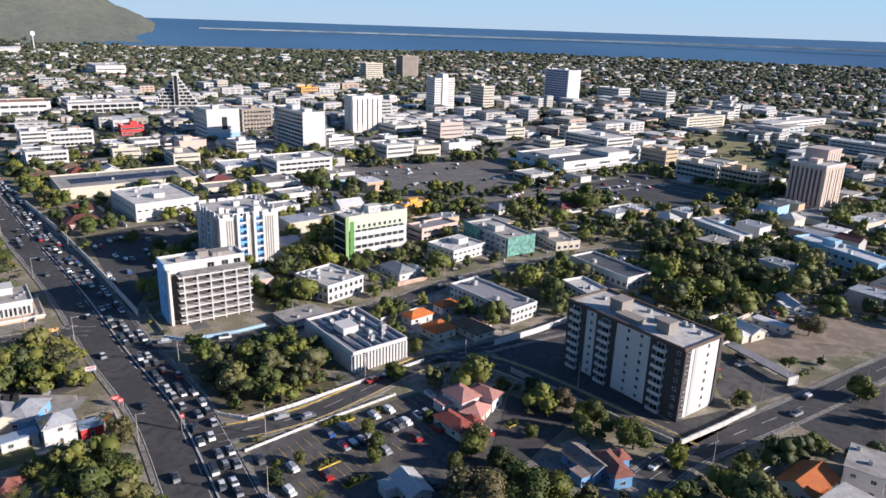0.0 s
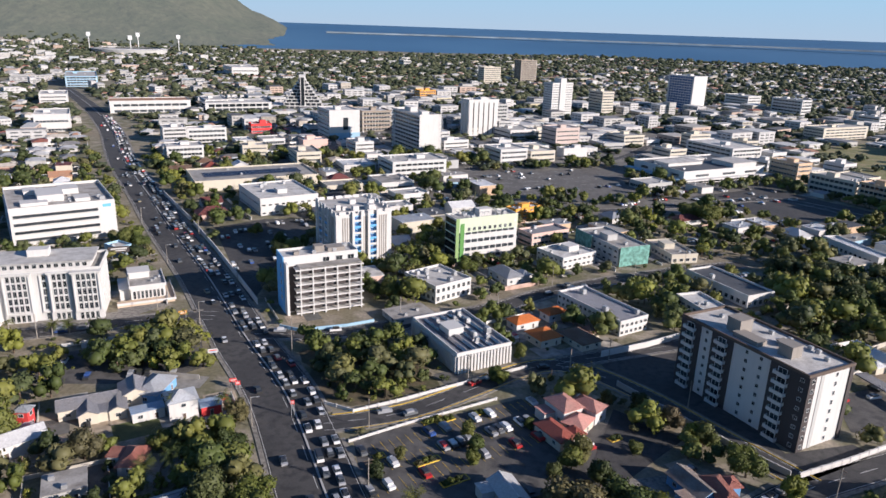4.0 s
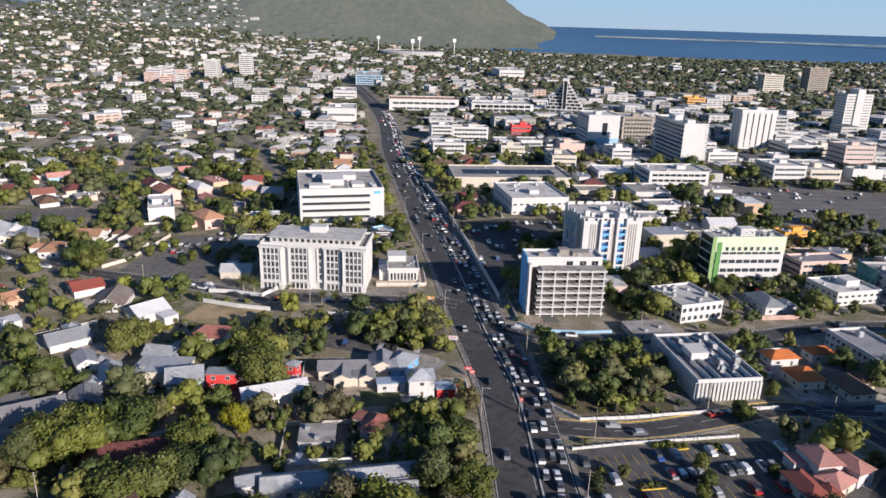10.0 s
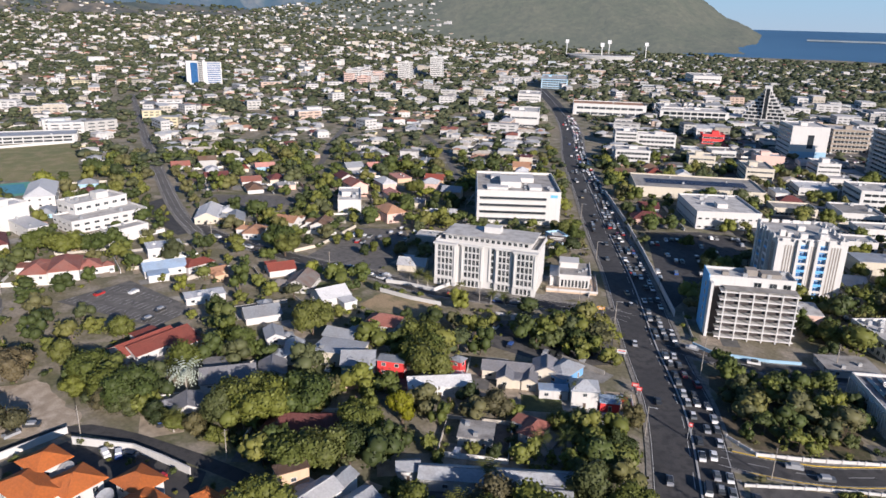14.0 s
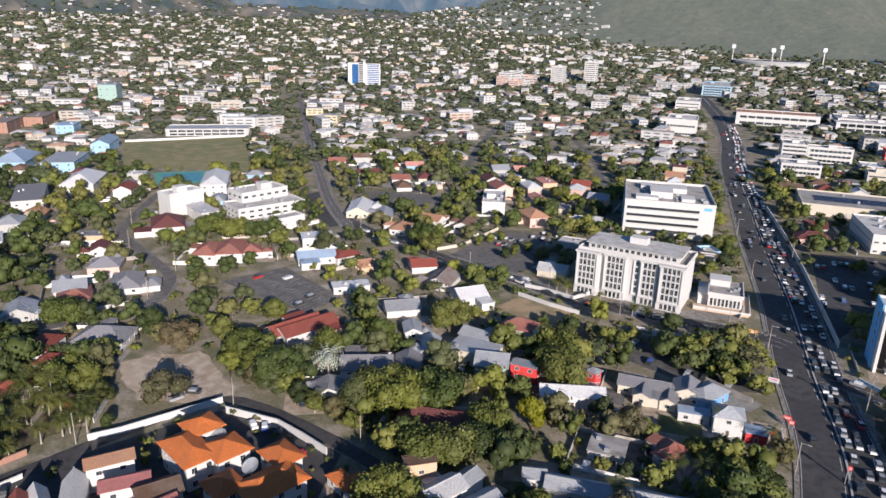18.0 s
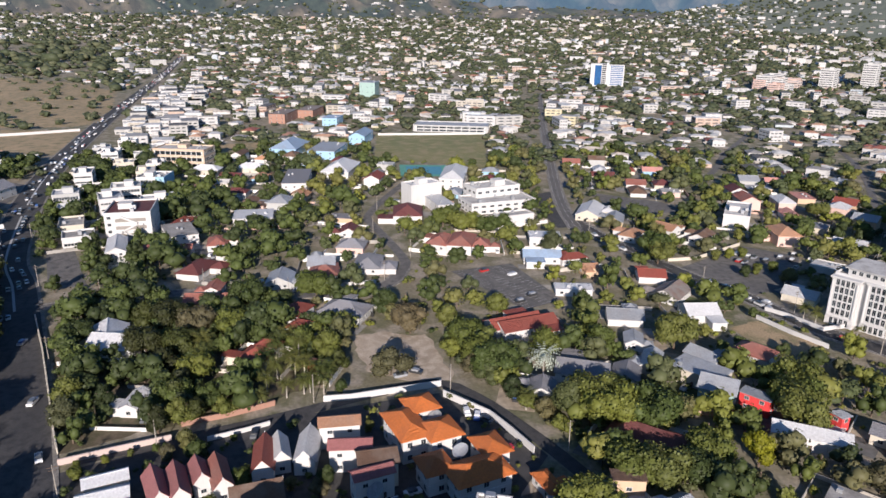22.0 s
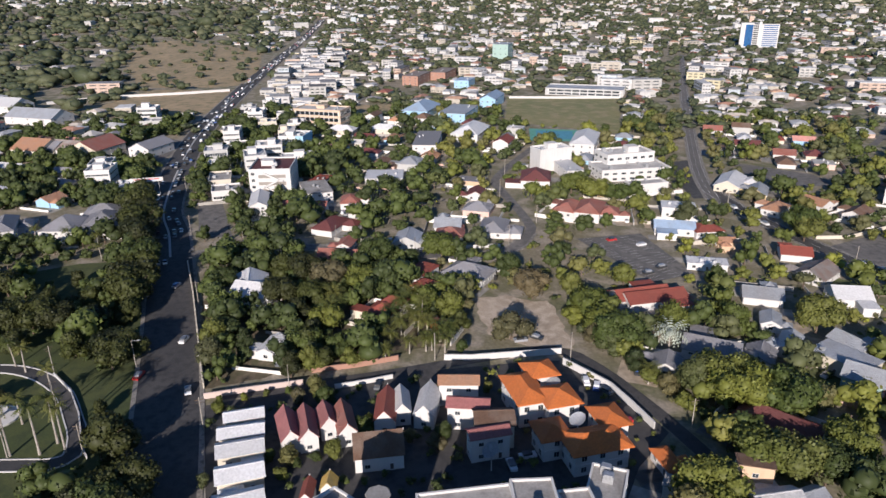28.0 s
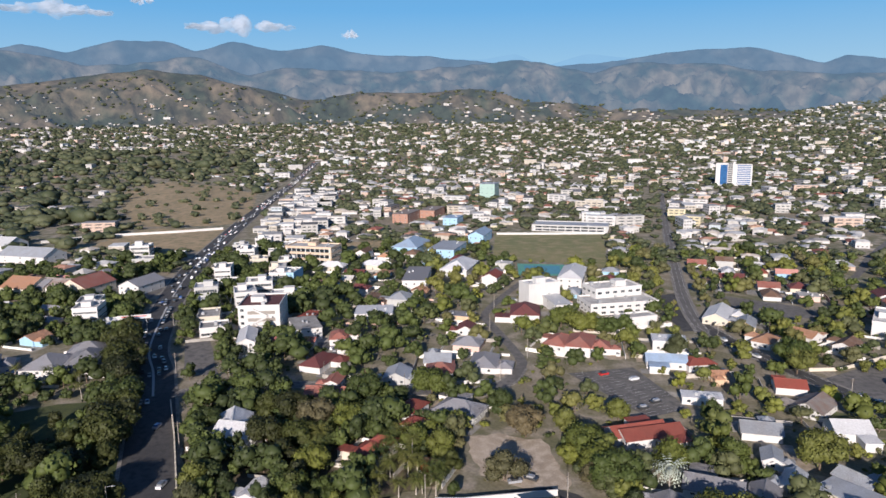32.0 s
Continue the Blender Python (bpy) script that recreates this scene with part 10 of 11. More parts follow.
def crowded(x, y, gap):
    k = (int(x // 8), int(y // 8))
    for a in (-1, 0, 1):
        for b in (-1, 0, 1):
            for p in cells.get((k[0] + a, k[1] + b), ()):
                if (p[0] - x) ** 2 + (p[1] - y) ** 2 < gap * gap:
                    return True
    return False


EAST_GROVE = ((97.1, 303.5), (108.0, 345.0), (128.0, 352.0), (150.0, 352.0), (196.0, 366.0), (185.0, 310.3), (150.0, 284.0), (125.0, 268.0), (95.0, 278.0))
WEDGE, GARDEN = PATCHES[20][0], PATCHES[19][0]
GROVES = []
THICKETS = (((-199.9, 51.4), (-177.9, 65.5), (-159.0, 69.1), (-150.1, 83.3), (-175.4, 93.4), (-199.4, 82.4)), ((-123.5, 135.5), (-83.7, 172.5), (-68.2, 146.7), (-94.5, 123.0)), ((-119.5, 168.5), (-84.6, 174.6), (-65.0, 142.6), (-102.0, 139.6)), ((-114.2, 181.7), (-103.8, 207.9), (-117.1, 224.1), (-146.6, 201.2), (-152.0, 181.0)))
SILVER = [((-186.5, 79.0)[0] + 9 * math.cos(0.785 * k), (-186.5, 79.0)[1] + 9 * math.sin(0.785 * k)) for k in range(8)]
LIME = [((-130.1, 116.7)[0] + 7 * math.cos(0.785 * k), (-130.1, 116.7)[1] + 7 * math.sin(0.785 * k)) for k in range(8)]
CLEARINGS = (((-206.0, -123.0), (-191.9, -101.6), (-184.0, -96.0), (-182.5, -83.6), (-167.0, -77.5), (-164.0, -90.0), (-177.9, -99.6), (-190.3, -119.3)), ((-252.9, -149.4), (-275.3, -146.5), (-270.5, -124.0), (-252.3, -116.7), (-245.0, -130.0)), ((-180.5, -56.5), (-190.0, -47.0), (-180.0, -41.0), (-173.0, -52.5)), ((-206.0, -10.0), (-206.0, 12.0), (-190.0, 12.0), (-184.0, -12.0)), ((-101.2, 253.2), (-71.0, 268.4), (-58.0, 240.0), (-90.2, 226.6)), SILVER, FRONT, LIME, ((34.1, 171.8), (59.4, 173.1), (53.5, 146.0), (27.8, 143.2)), ((-349.2, -229.6), (-351.0, -149.3), (-300.1, -129.8), (-297.6, -200.1)), ((-287.4, 68.4), (-303.4, 108.3), (-246.9, 117.9), (-227.9, 89.8)), ((-203.0, -146.0), (-201.9, -120.4), (-207.6, -120.4), (-186.9, -99.0), (-173.7, -84.0), (-159.8, -81.9), (-146.5, -82.4), (-141.1, -86.3), (-141.3, -89.1), (-129.2, -88.6), (-128.0, -103.1)), ((-269.7, -158.1), (-278.1, -140.1), (-271.2, -124.5), (-253.7, -121.1), (-249.5, -147.2)), ((-224.6, 20.1), (-223.4, 47.9), (-184.7, 53.1), (-180.8, 45.9), (-187.2, 32.4), (-183.9, 11.6)), ((-198.5, 76.1), (-190.9, 92.5), (-161.1, 80.2), (-168.6, 64.4)), ((-225.4, 71.1), (-214.1, 95.5), (-194.8, 89.0), (-203.7, 64.9)))
while len(GROVES) < 2600 and tries < 90000:
    tries += 1
    az_ = rng.uniform(-38, 128)
    r = math.sqrt(rng.uniform(92 ** 2, 620 ** 2))
    x, y = -r * math.sin(radians(az_)), r * math.cos(radians(az_))
    if az_ > 50:
        p = 0.22 if az_ < 84 and 225 < r < 430 else 0.7 if r < 290 else 0.28 if az_ < 84 else 0.17 if az_ < 100 else 0.5
    elif az_ > 24:
        p = 0.45 if r < 190 else 0.24
    elif az_ < -6 and 240 < r < 430:
        p = 0.9 if inside(EAST_GROVE, x, y) else 0.16
    elif az_ < 8 and r > 420:
        p = 0.18
    elif r < 340:
        p = 0.42
    else:
        p = 0.16
    if inside(WEDGE, x, y):
        p = 0.95
    if inside(GARDEN, x, y):
        p = 0.5
    if 98 < az_ < 126 and 330 < r < 620:
        p = 0.9
    if any(inside(q, x, y) for q in THICKETS):
        p = 0.95
    if rng.random() > p:
        continue
    if any(inside(q, x, y) for q in CLEARINGS):
        continue
    gap = 4.6 if inside(WEDGE, x, y) else 4.8 if p > 0.6 else 10.5 if 84 < az_ < 100 and r > 288 else 8.6 if 24 < az_ <= 84 and r > 225 else 6.4
    if crowded(x, y, gap) or not free(x, y, 2.6, (taken, road_mask, lot_mask)):
        continue
    cells.setdefault((int(x // 8), int(y // 8)), []).append((x, y))
    GROVES.append((r, x, y))
GROVES.sort()
# big trees leaning over the shaded avenue
for i in range(4, len(BIG) - 1, 2):
    if np.hypot(*BIG[i]) < 420 and not 180 < np.hypot(*BIG[i]) < 206 and rng.random() < (0.42 if np.hypot(*BIG[i]) < 270 else 0.75):
        q = BIG[i] + BIG_N[i] * (ROADS[10][1] + rng.uniform(1.5, 4.0))
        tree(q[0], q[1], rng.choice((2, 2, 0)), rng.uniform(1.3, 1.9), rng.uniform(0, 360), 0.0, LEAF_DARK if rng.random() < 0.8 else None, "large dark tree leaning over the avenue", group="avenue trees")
STAND = []
for n_, (r, x, y) in enumerate(GROVES):
    sc = rng.uniform(0.95, 1.6) if rng.random() < 0.75 else rng.uniform(0.55, 0.9)
    if not free(x, y, 3.0, (taken, road_mask)):
        sc *= 0.75
    az_ = math.degrees(math.atan2(-x, y))
    if 84 < az_ < 100 and r > 288:
        sc = max(sc, 0.9) * 1.3
    if inside(WEDGE, x, y):
        sc = min(sc * 1.05, 1.15)
    if n_ < 140:
        if rng.random() < 0.12:
            palm(x, y, rng.choice((0, 1, 1)), rng.uniform(0.9, 1.25), rng.uniform(0, 360), "coconut palm with drooping green fronds")
        else:
            # past these bearings crowns take the darker tone to fit the camera's view
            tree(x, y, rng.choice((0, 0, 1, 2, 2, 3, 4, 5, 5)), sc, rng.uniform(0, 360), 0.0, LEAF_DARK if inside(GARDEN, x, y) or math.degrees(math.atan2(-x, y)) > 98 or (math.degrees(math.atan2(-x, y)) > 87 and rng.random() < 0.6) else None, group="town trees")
    else:
        STAND.append((x, y, sc, rng.uniform(0, 6.28), rng.choice((0, 0, 1, 2, 3, 4, 5))))

# ---- low shrubs of the gardens ----
rng = random.Random(91)
BUSHES = []
tries = 0
while len(BUSHES) < 1900 and tries < 40000:
    tries += 1
    az_ = rng.uniform(-36, 122)
    r = math.sqrt(rng.uniform(110 ** 2, 430 ** 2))
    x, y = -r * math.sin(radians(az_)), r * math.cos(radians(az_))
    if not free(x, y, 0.8, (taken, road_mask, lot_mask)) or any(inside(q, x, y) for q in CLEARINGS):
        continue
    BUSHES.append((x, y, rng.uniform(0.35, 1.0), rng.uniform(0, 6.28), 0))
yard = np.array(PATCHES[8][0])
for _ in range(900):
    x, y = rng.uniform(yard[:, 0].min(), yard[:, 0].max()), rng.uniform(yard[:, 1].min(), yard[:, 1].max())
    if inside(PATCHES[8][0], x, y) and free(x, y, 0.3, (taken, road_mask)) and rng.random() < 0.35:
        BUSHES.append((x, y, rng.uniform(0.3, 0.85), rng.uniform(0, 6.28), 0))

# ---- the town beyond ----
nr = np.random.RandomState(7)
ICO = np.array([(0, 0, -1), (0.724, -0.526, -0.447), (-0.276, -0.851, -0.447), (-0.894, 0, -0.447), (-0.276, 0.851, -0.447), (0.724, 0.526, -0.447),
                (0.276, -0.851, 0.447), (-0.724, -0.526, 0.447), (-0.724, 0.526, 0.447), (0.276, 0.851, 0.447), (0.894, 0, 0.447), (0, 0, 1)])
ICF = np.array([(0, 1, 2), (1, 0, 5), (0, 2, 3), (0, 3, 4), (0, 4, 5), (1, 5, 10), (2, 1, 6), (3, 2, 7), (4, 3, 8), (5, 4, 9), (1, 10, 6), (2, 6, 7), (3, 7, 8), (4, 8, 9), (5, 9, 10), (6, 10, 11), (7, 6, 11), (8, 7, 11), (9, 8, 11), (10, 9, 11)])
LOBES = np.concatenate([ICO, ICO * 0.62 + (0.75, 0.2, 0.25), ICO * 0.55 + (-0.55, 0.55, 0.2), ICO * 0.5 + (-0.1, -0.8, 0.1)])
LOBEF = np.concatenate([ICF + 12 * k for k in range(4)])
PAIR, PAIRF = LOBES[:24], LOBEF[:40]


def stuff_mesh(name, V, F, mat, smooth_it=False):
    me = bpy.data.meshes.new(name)
    V, F = np.asarray(V, dtype=np.float32), np.asarray(F, dtype=np.int32)
    k = F.shape[1]
    me.vertices.add(len(V)); me.loops.add(F.size); me.polygons.add(len(F))
    me.vertices.foreach_set("co", V.ravel())
    me.loops.foreach_set("vertex_index", F.ravel())
    me.polygons.foreach_set("loop_start", np.arange(0, F.size, k, dtype=np.int32))
    me.polygons.foreach_set("loop_total", np.full(len(F), k, dtype=np.int32))
    me.polygons.foreach_set("use_smooth", np.full(len(F), smooth_it, dtype=bool))
    me.update(calc_edges=True)
    me.materials.append(mat)
    return me


def repeat(base, faces, pos, scale, rot, jitter=0.0):
    n = len(pos)
    b = np.broadcast_to(base, (n, *base.shape)).copy()
    if jitter:
        b *= 1 + nr.uniform(-jitter, jitter, (n, len(base), 1))
    b *= scale[:, None, :]
    c, s = np.cos(rot)[:, None], np.sin(rot)[:, None]
    x, y = b[..., 0] * c - b[..., 1] * s, b[..., 0] * s + b[..., 1] * c
    b[..., 0], b[..., 1] = x, y
    b += pos[:, None, :]
    f = faces[None] + (np.arange(n) * len(base))[:, None, None]
    return b.reshape(-1, 3), f.reshape(-1, faces.shape[1])


def stand_of(crowns, STAND, name, label, trunks):
    """many trees or shrubs: trunk stubs and leaf-clump crowns joined"""
    VS, FS, TS, off = [], [], [], 0
    lib = [(np.array([tuple(v.co) for v in c.vertices]), np.array([tuple(p.vertices) for p in c.polygons])) for c in crowns]
    for x, y, sc, rot, k in STAND:
        b, bf = lib[k]
        c, s = math.cos(rot), math.sin(rot)
        v = np.stack([(b[:, 0] * c - b[:, 1] * s) * sc + x, (b[:, 0] * s + b[:, 1] * c) * sc + y, b[:, 2] * sc + float(rise_at(x, y))], 1)
        VS.append(v); FS.append(bf + off); off += len(v)
        # past bearing 88 tones keep to the dark end, fitted to the camera's view
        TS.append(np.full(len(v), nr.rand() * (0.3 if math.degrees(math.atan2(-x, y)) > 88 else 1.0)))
    me = stuff_mesh(name, np.concatenate(VS), np.concatenate(FS), LEAF_STAND, True)
    me.attributes.new("tone", "FLOAT", "POINT").data.foreach_set("value", np.concatenate(TS).astype(np.float32))
    tagged(new(name, me), label, "plants", kind="stuff")
    if not trunks:
        return
    P = np.array([(x, y, float(rise_at(x, y))) for x, y, *_ in STAND])
    V, F = repeat(np.array(boxv(-0.16, -0.16, 0, 0.16, 0.16, 4.2)), np.array(BOXF), P, np.ones((len(P), 3)), np.zeros(len(P)))
    tagged(new("tree_trunks", stuff_mesh("tree_trunks", V, F, BARK)), "brown trunks of the town trees", "trees", kind="stuff")


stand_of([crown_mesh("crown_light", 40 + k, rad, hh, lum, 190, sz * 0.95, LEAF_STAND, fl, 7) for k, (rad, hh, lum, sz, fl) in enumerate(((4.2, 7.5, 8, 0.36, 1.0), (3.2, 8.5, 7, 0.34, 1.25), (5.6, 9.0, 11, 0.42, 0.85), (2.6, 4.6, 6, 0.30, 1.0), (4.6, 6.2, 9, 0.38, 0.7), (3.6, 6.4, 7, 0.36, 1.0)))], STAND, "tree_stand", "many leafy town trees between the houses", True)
stand_of([crown_mesh("bush", 60, 2.3, 2.6, 5, 70, 0.26, LEAF_STAND, 0.8, 3)], BUSHES, "shrubs", "low green garden shrubs between the houses", False)


def scatter(n, r0, r1, a0, a1):
    r = np.sqrt(nr.uniform(r0 ** 2, r1 ** 2, n))
    a = np.radians(nr.uniform(a0, a1, n))
    return -r * np.sin(a), r * np.cos(a), r, np.degrees(a)


# lots on a street grid
BOXB = np.array(boxv(-0.5, -0.5, 0, 0.5, 0.5, 1.0)); BOXQ = np.array([f for f in BOXF])
HIPB = np.array([(-0.54, -0.55, 0), (0.54, -0.55, 0), (0.54, 0.55, 0), (-0.54, 0.55, 0), (-0.2, 0, 1.0), (0.2, 0, 1.0)])
HIPT = np.array([(0, 1, 5), (0, 5, 4), (2, 3, 4), (2, 4, 5), (1, 2, 5), (3, 0, 4)])
taken_far = [(np.array([o[0], o[1]]), max(o[3], o[4])) for o in OCC if math.hypot(o[0], o[1]) > 560]
big_polys = [p for p, tk in PATCHES if tk and max(math.hypot(*q) for q in p) > 560]
far_roads = [(c[np.hypot(c[:, 0], c[:, 1]) > 600], hw) for c, hw, pv in ROADS if (np.hypot(c[:, 0], c[:, 1]) > 600).any()]


def clear_mask(x, y, rad):
    ok = np.ones(len(x), dtype=bool)
    for p, q in taken_far:
        ok &= (x - p[0]) ** 2 + (y - p[1]) ** 2 > (q + rad) ** 2
    for c, hw in far_roads:
        for q in c:
            ok &= (x - q[0]) ** 2 + (y - q[1]) ** 2 > (hw + rad + (9.0 if hw > 8 else 0.0)) ** 2
    for poly in big_polys:
        a = np.array(poly)
        idx = np.where((x > a[:, 0].min()) & (x < a[:, 0].max()) & (y > a[:, 1].min()) & (y < a[:, 1].max()))[0]
        for i in idx:
            if inside(poly, x[i], y[i]):
                ok[i] = False
    return ok


def lots(r0, r1, lw, ld, keep):
    X, Y, B = [], [], []
    for base, lo, hi in ((36.0, -48, 48), (70.0, 48, 132)):
        k = int(r1 / lw) + 2
        i, j = np.meshgrid(np.arange(-k, k), np.arange(-k, k), indexing="ij")
        a = i * lw + (j // 9 % 2) * 7 + nr.uniform(-0.38, 0.38, i.shape) * lw
        b = j * ld + nr.uniform(-0.36, 0.36, i.shape) * ld
        c, s = math.cos(radians(base)), math.sin(radians(base))
        x, y = c * a - s * b, s * a + c * b
        r, az_ = np.hypot(x, y), np.degrees(np.arctan2(-x, y))
        ok = (r > r0) & (r < r1) & (az_ > lo) & (az_ <= hi) & ((i % 7 != 0) | (r > 1500)) & (nr.rand(*i.shape) < keep)
        X.append(x[ok]); Y.append(y[ok]); B.append(np.full(ok.sum(), base))
    X, Y, B = np.concatenate(X), np.concatenate(Y), np.concatenate(B)
    ok = clear_mask(X, Y, lw * 0.4)
    return X[ok], Y[ok], B[ok]


def house_stuff(x, y, z, w, d, h, rot, biz, r, tag):
    # side wings and raised or lowered parts
    k = nr.rand(len(x)) < 0.62
    sg = nr.choice([-1.0, 1.0], k.sum())
    ou, ov = nr.uniform(-0.4, 0.4, k.sum()) * w[k], sg * d[k] * nr.uniform(0.55, 0.85, k.sum())
    cr_, sr_ = np.cos(rot[k]), np.sin(rot[k])
    hw = np.where(biz[k], h[k] * nr.choice([0.5, 0.7, 1.25], k.sum()), h[k] * nr.uniform(0.8, 0.97, k.sum()))
    x, y, z = np.concatenate([x, x[k] + cr_ * ou - sr_ * ov]), np.concatenate([y, y[k] + sr_ * ou + cr_ * ov]), np.concatenate([z, z[k]])
    w, d, h = np.concatenate([w, w[k] * nr.uniform(0.4, 0.75, k.sum())]), np.concatenate([d, d[k] * nr.uniform(0.6, 0.95, k.sum())]), np.concatenate([h, hw])
    rot, biz, r = np.concatenate([rot, rot[k]]), np.concatenate([biz, biz[k]]), np.concatenate([r, r[k]])
    pos = np.stack([x, y, z - 0.4], 1)
    n = len(x)
    V, F = repeat(BOXB, BOXQ, pos, np.stack([w, d, h + 0.4], 1), rot)
    tagged(new("distant_house_walls", stuff_mesh("distant_house_walls", V, F, WALLS_FAR)), "painted walls of many %s houses" % tag, "houses", kind="stuff")
    k = ~biz
    top = pos.copy(); top[:, 2] += h + 0.38
    V, F = repeat(HIPB, HIPT, top[k], np.stack([w, d, d * 0.17], 1)[k], rot[k])
    tagged(new("distant_house_roofs", stuff_mesh("distant_house_roofs", V, F, ROOFS_FAR)), "pale and terracotta roofs of many %s houses" % tag, "houses", kind="stuff")
    if biz.any():
        V, F = repeat(BOXB, BOXQ, top[biz], np.stack([w + 0.4, d + 0.4, np.full(n, 0.5)], 1)[biz], rot[biz])
        tagged(new("distant_flat_roofs", stuff_mesh("distant_flat_roofs", V, F, FLATS_FAR)), "flat roofs of many %s business buildings" % tag, "buildings", kind="stuff")
    sel = r < 1500
    P, S, Rr = [], [], []
    for lvl in (1.0, 4.3, 7.5, 10.7):
        m = sel & (h > lvl + 1.9)
        for fr in (-0.3, 0.0, 0.3):
            q = pos[m].copy(); q[:, 2] += lvl + 0.4
            q[:, 0] += np.cos(rot[m]) * w[m] * fr; q[:, 1] += np.sin(rot[m]) * w[m] * fr
            P.append(q); S.append(np.stack([w[m] * np.where(biz[m], 0.2, 0.12), d[m] + 0.12, np.full(m.sum(), 1.0)], 1)); Rr.append(rot[m])
            q = pos[m].copy(); q[:, 2] += lvl + 0.4
            q[:, 0] -= np.sin(rot[m]) * d[m] * fr; q[:, 1] += np.cos(rot[m]) * d[m] * fr
            P.append(q); S.append(np.stack([w[m] + 0.12, d[m] * np.where(biz[m], 0.2, 0.14), np.full(m.sum(), 1.0)], 1)); Rr.append(rot[m])
    if P and sum(len(q) for q in P):
        V, F = repeat(BOXB, BOXQ, np.concatenate(P), np.concatenate(S), np.concatenate(Rr))
        tagged(new("distant_windows", stuff_mesh("distant_windows", V, F, GLASS)), "dark windows of %s buildings" % tag, "windows", kind="stuff")


def far_town(r0, r1, lw, ld, keep, size, tag):
    x, y, b = lots(r0, r1, lw, ld, keep)
    r, az_ = np.hypot(x, y), np.degrees(np.arctan2(-x, y))
    sea_edge = (az_ < 22) & (r > 2850 + 520 * (1.0 - smooth(-3.0, 12.0, az_)))
    dry = (az_ > 101) & (az_ < 125) & (r > 640) & (r < 2300) & (nr.rand(len(x)) < 0.9)
    hill = (az_ > 20) & (az_ < 56) & (r > 3100) & (nr.rand(len(x)) > 1.25 * smooth(42.0, 48.0, az_) * np.clip((4250.0 - r) / 700.0, 0.0, 1.0))
    high = (az_ > 60) & (r > 3560) & (nr.rand(len(x)) < np.where(r > 3830, 0.93, 0.35))
    ok = ~sea_edge & ~dry & ~hill & ~high & ~((az_ < 25) & (r < 1500) & (nr.rand(len(x)) < np.where((az_ < 8) & (r > 1000), 0.45, 0.6)))
    x, y, b, az_, r = x[ok], y[ok], b[ok], az_[ok], r[ok]
    n = len(x)
    biz = (az_ < 26) & (nr.rand(n) < np.where(r < 1150, 0.45, 0.10))
    big = (az_ >= 26) & (nr.rand(n) < 0.10)
    w, d = nr.uniform(8.5, 19, n) * size, nr.uniform(6.5, 11.5, n) * size
    h = np.where(nr.rand(n) < 0.2, 5.8, 2.7)
    w, d = np.where(biz, w * nr.uniform(0.9, 1.9, n), w), np.where(biz, d * nr.uniform(0.9, 1.8, n), d)
    h = np.where(biz, nr.choice([4.0, 4.5, 7.0, 7.0, 10.0], n), h)
    w, d, h = np.where(big, w * 1.8, w), np.where(big, d * 1.3, d), np.where(big, 10.0, h)
    rot = np.radians(b + nr.choice([0, 90], n) + nr.normal(0, 13, n))
    house_stuff(x, y, land_at(x, y), w, d, h, rot, biz | big, r, tag)


q = np.array([(*s_[:6], float(s_[6])) for s_ in STUFF_HOUSES])
house_stuff(q[:, 0], q[:, 1], rise_at(q[:, 0], q[:, 1]), q[:, 3] * np.where(q[:, 6] > 0, 1.25, 1.0), q[:, 4] * np.where(q[:, 6] > 0, 1.2, 1.0), q[:, 5], np.radians(q[:, 2]), q[:, 6] > 0, np.hypot(q[:, 0], q[:, 1]), "nearer")
q = np.array(DOWNTOWN)
q = q[clear_mask(q[:, 0], q[:, 1], 12.0)]
house_stuff(q[:, 0], q[:, 1], rise_at(q[:, 0], q[:, 1]), q[:, 3], q[:, 4], q[:, 5], np.radians(q[:, 2]), np.ones(len(q), dtype=bool), np.hypot(q[:, 0], q[:, 1]), "downtown")
far_town(700, 1500, 19.0, 23.0, 0.54, 1.0, "distant")
far_town(1500, 2500, 24.0, 28.0, 0.46, 1.05, "far")
far_town(2500, 4050, 30.0, 34.0, 0.42, 1.05, "farthest")


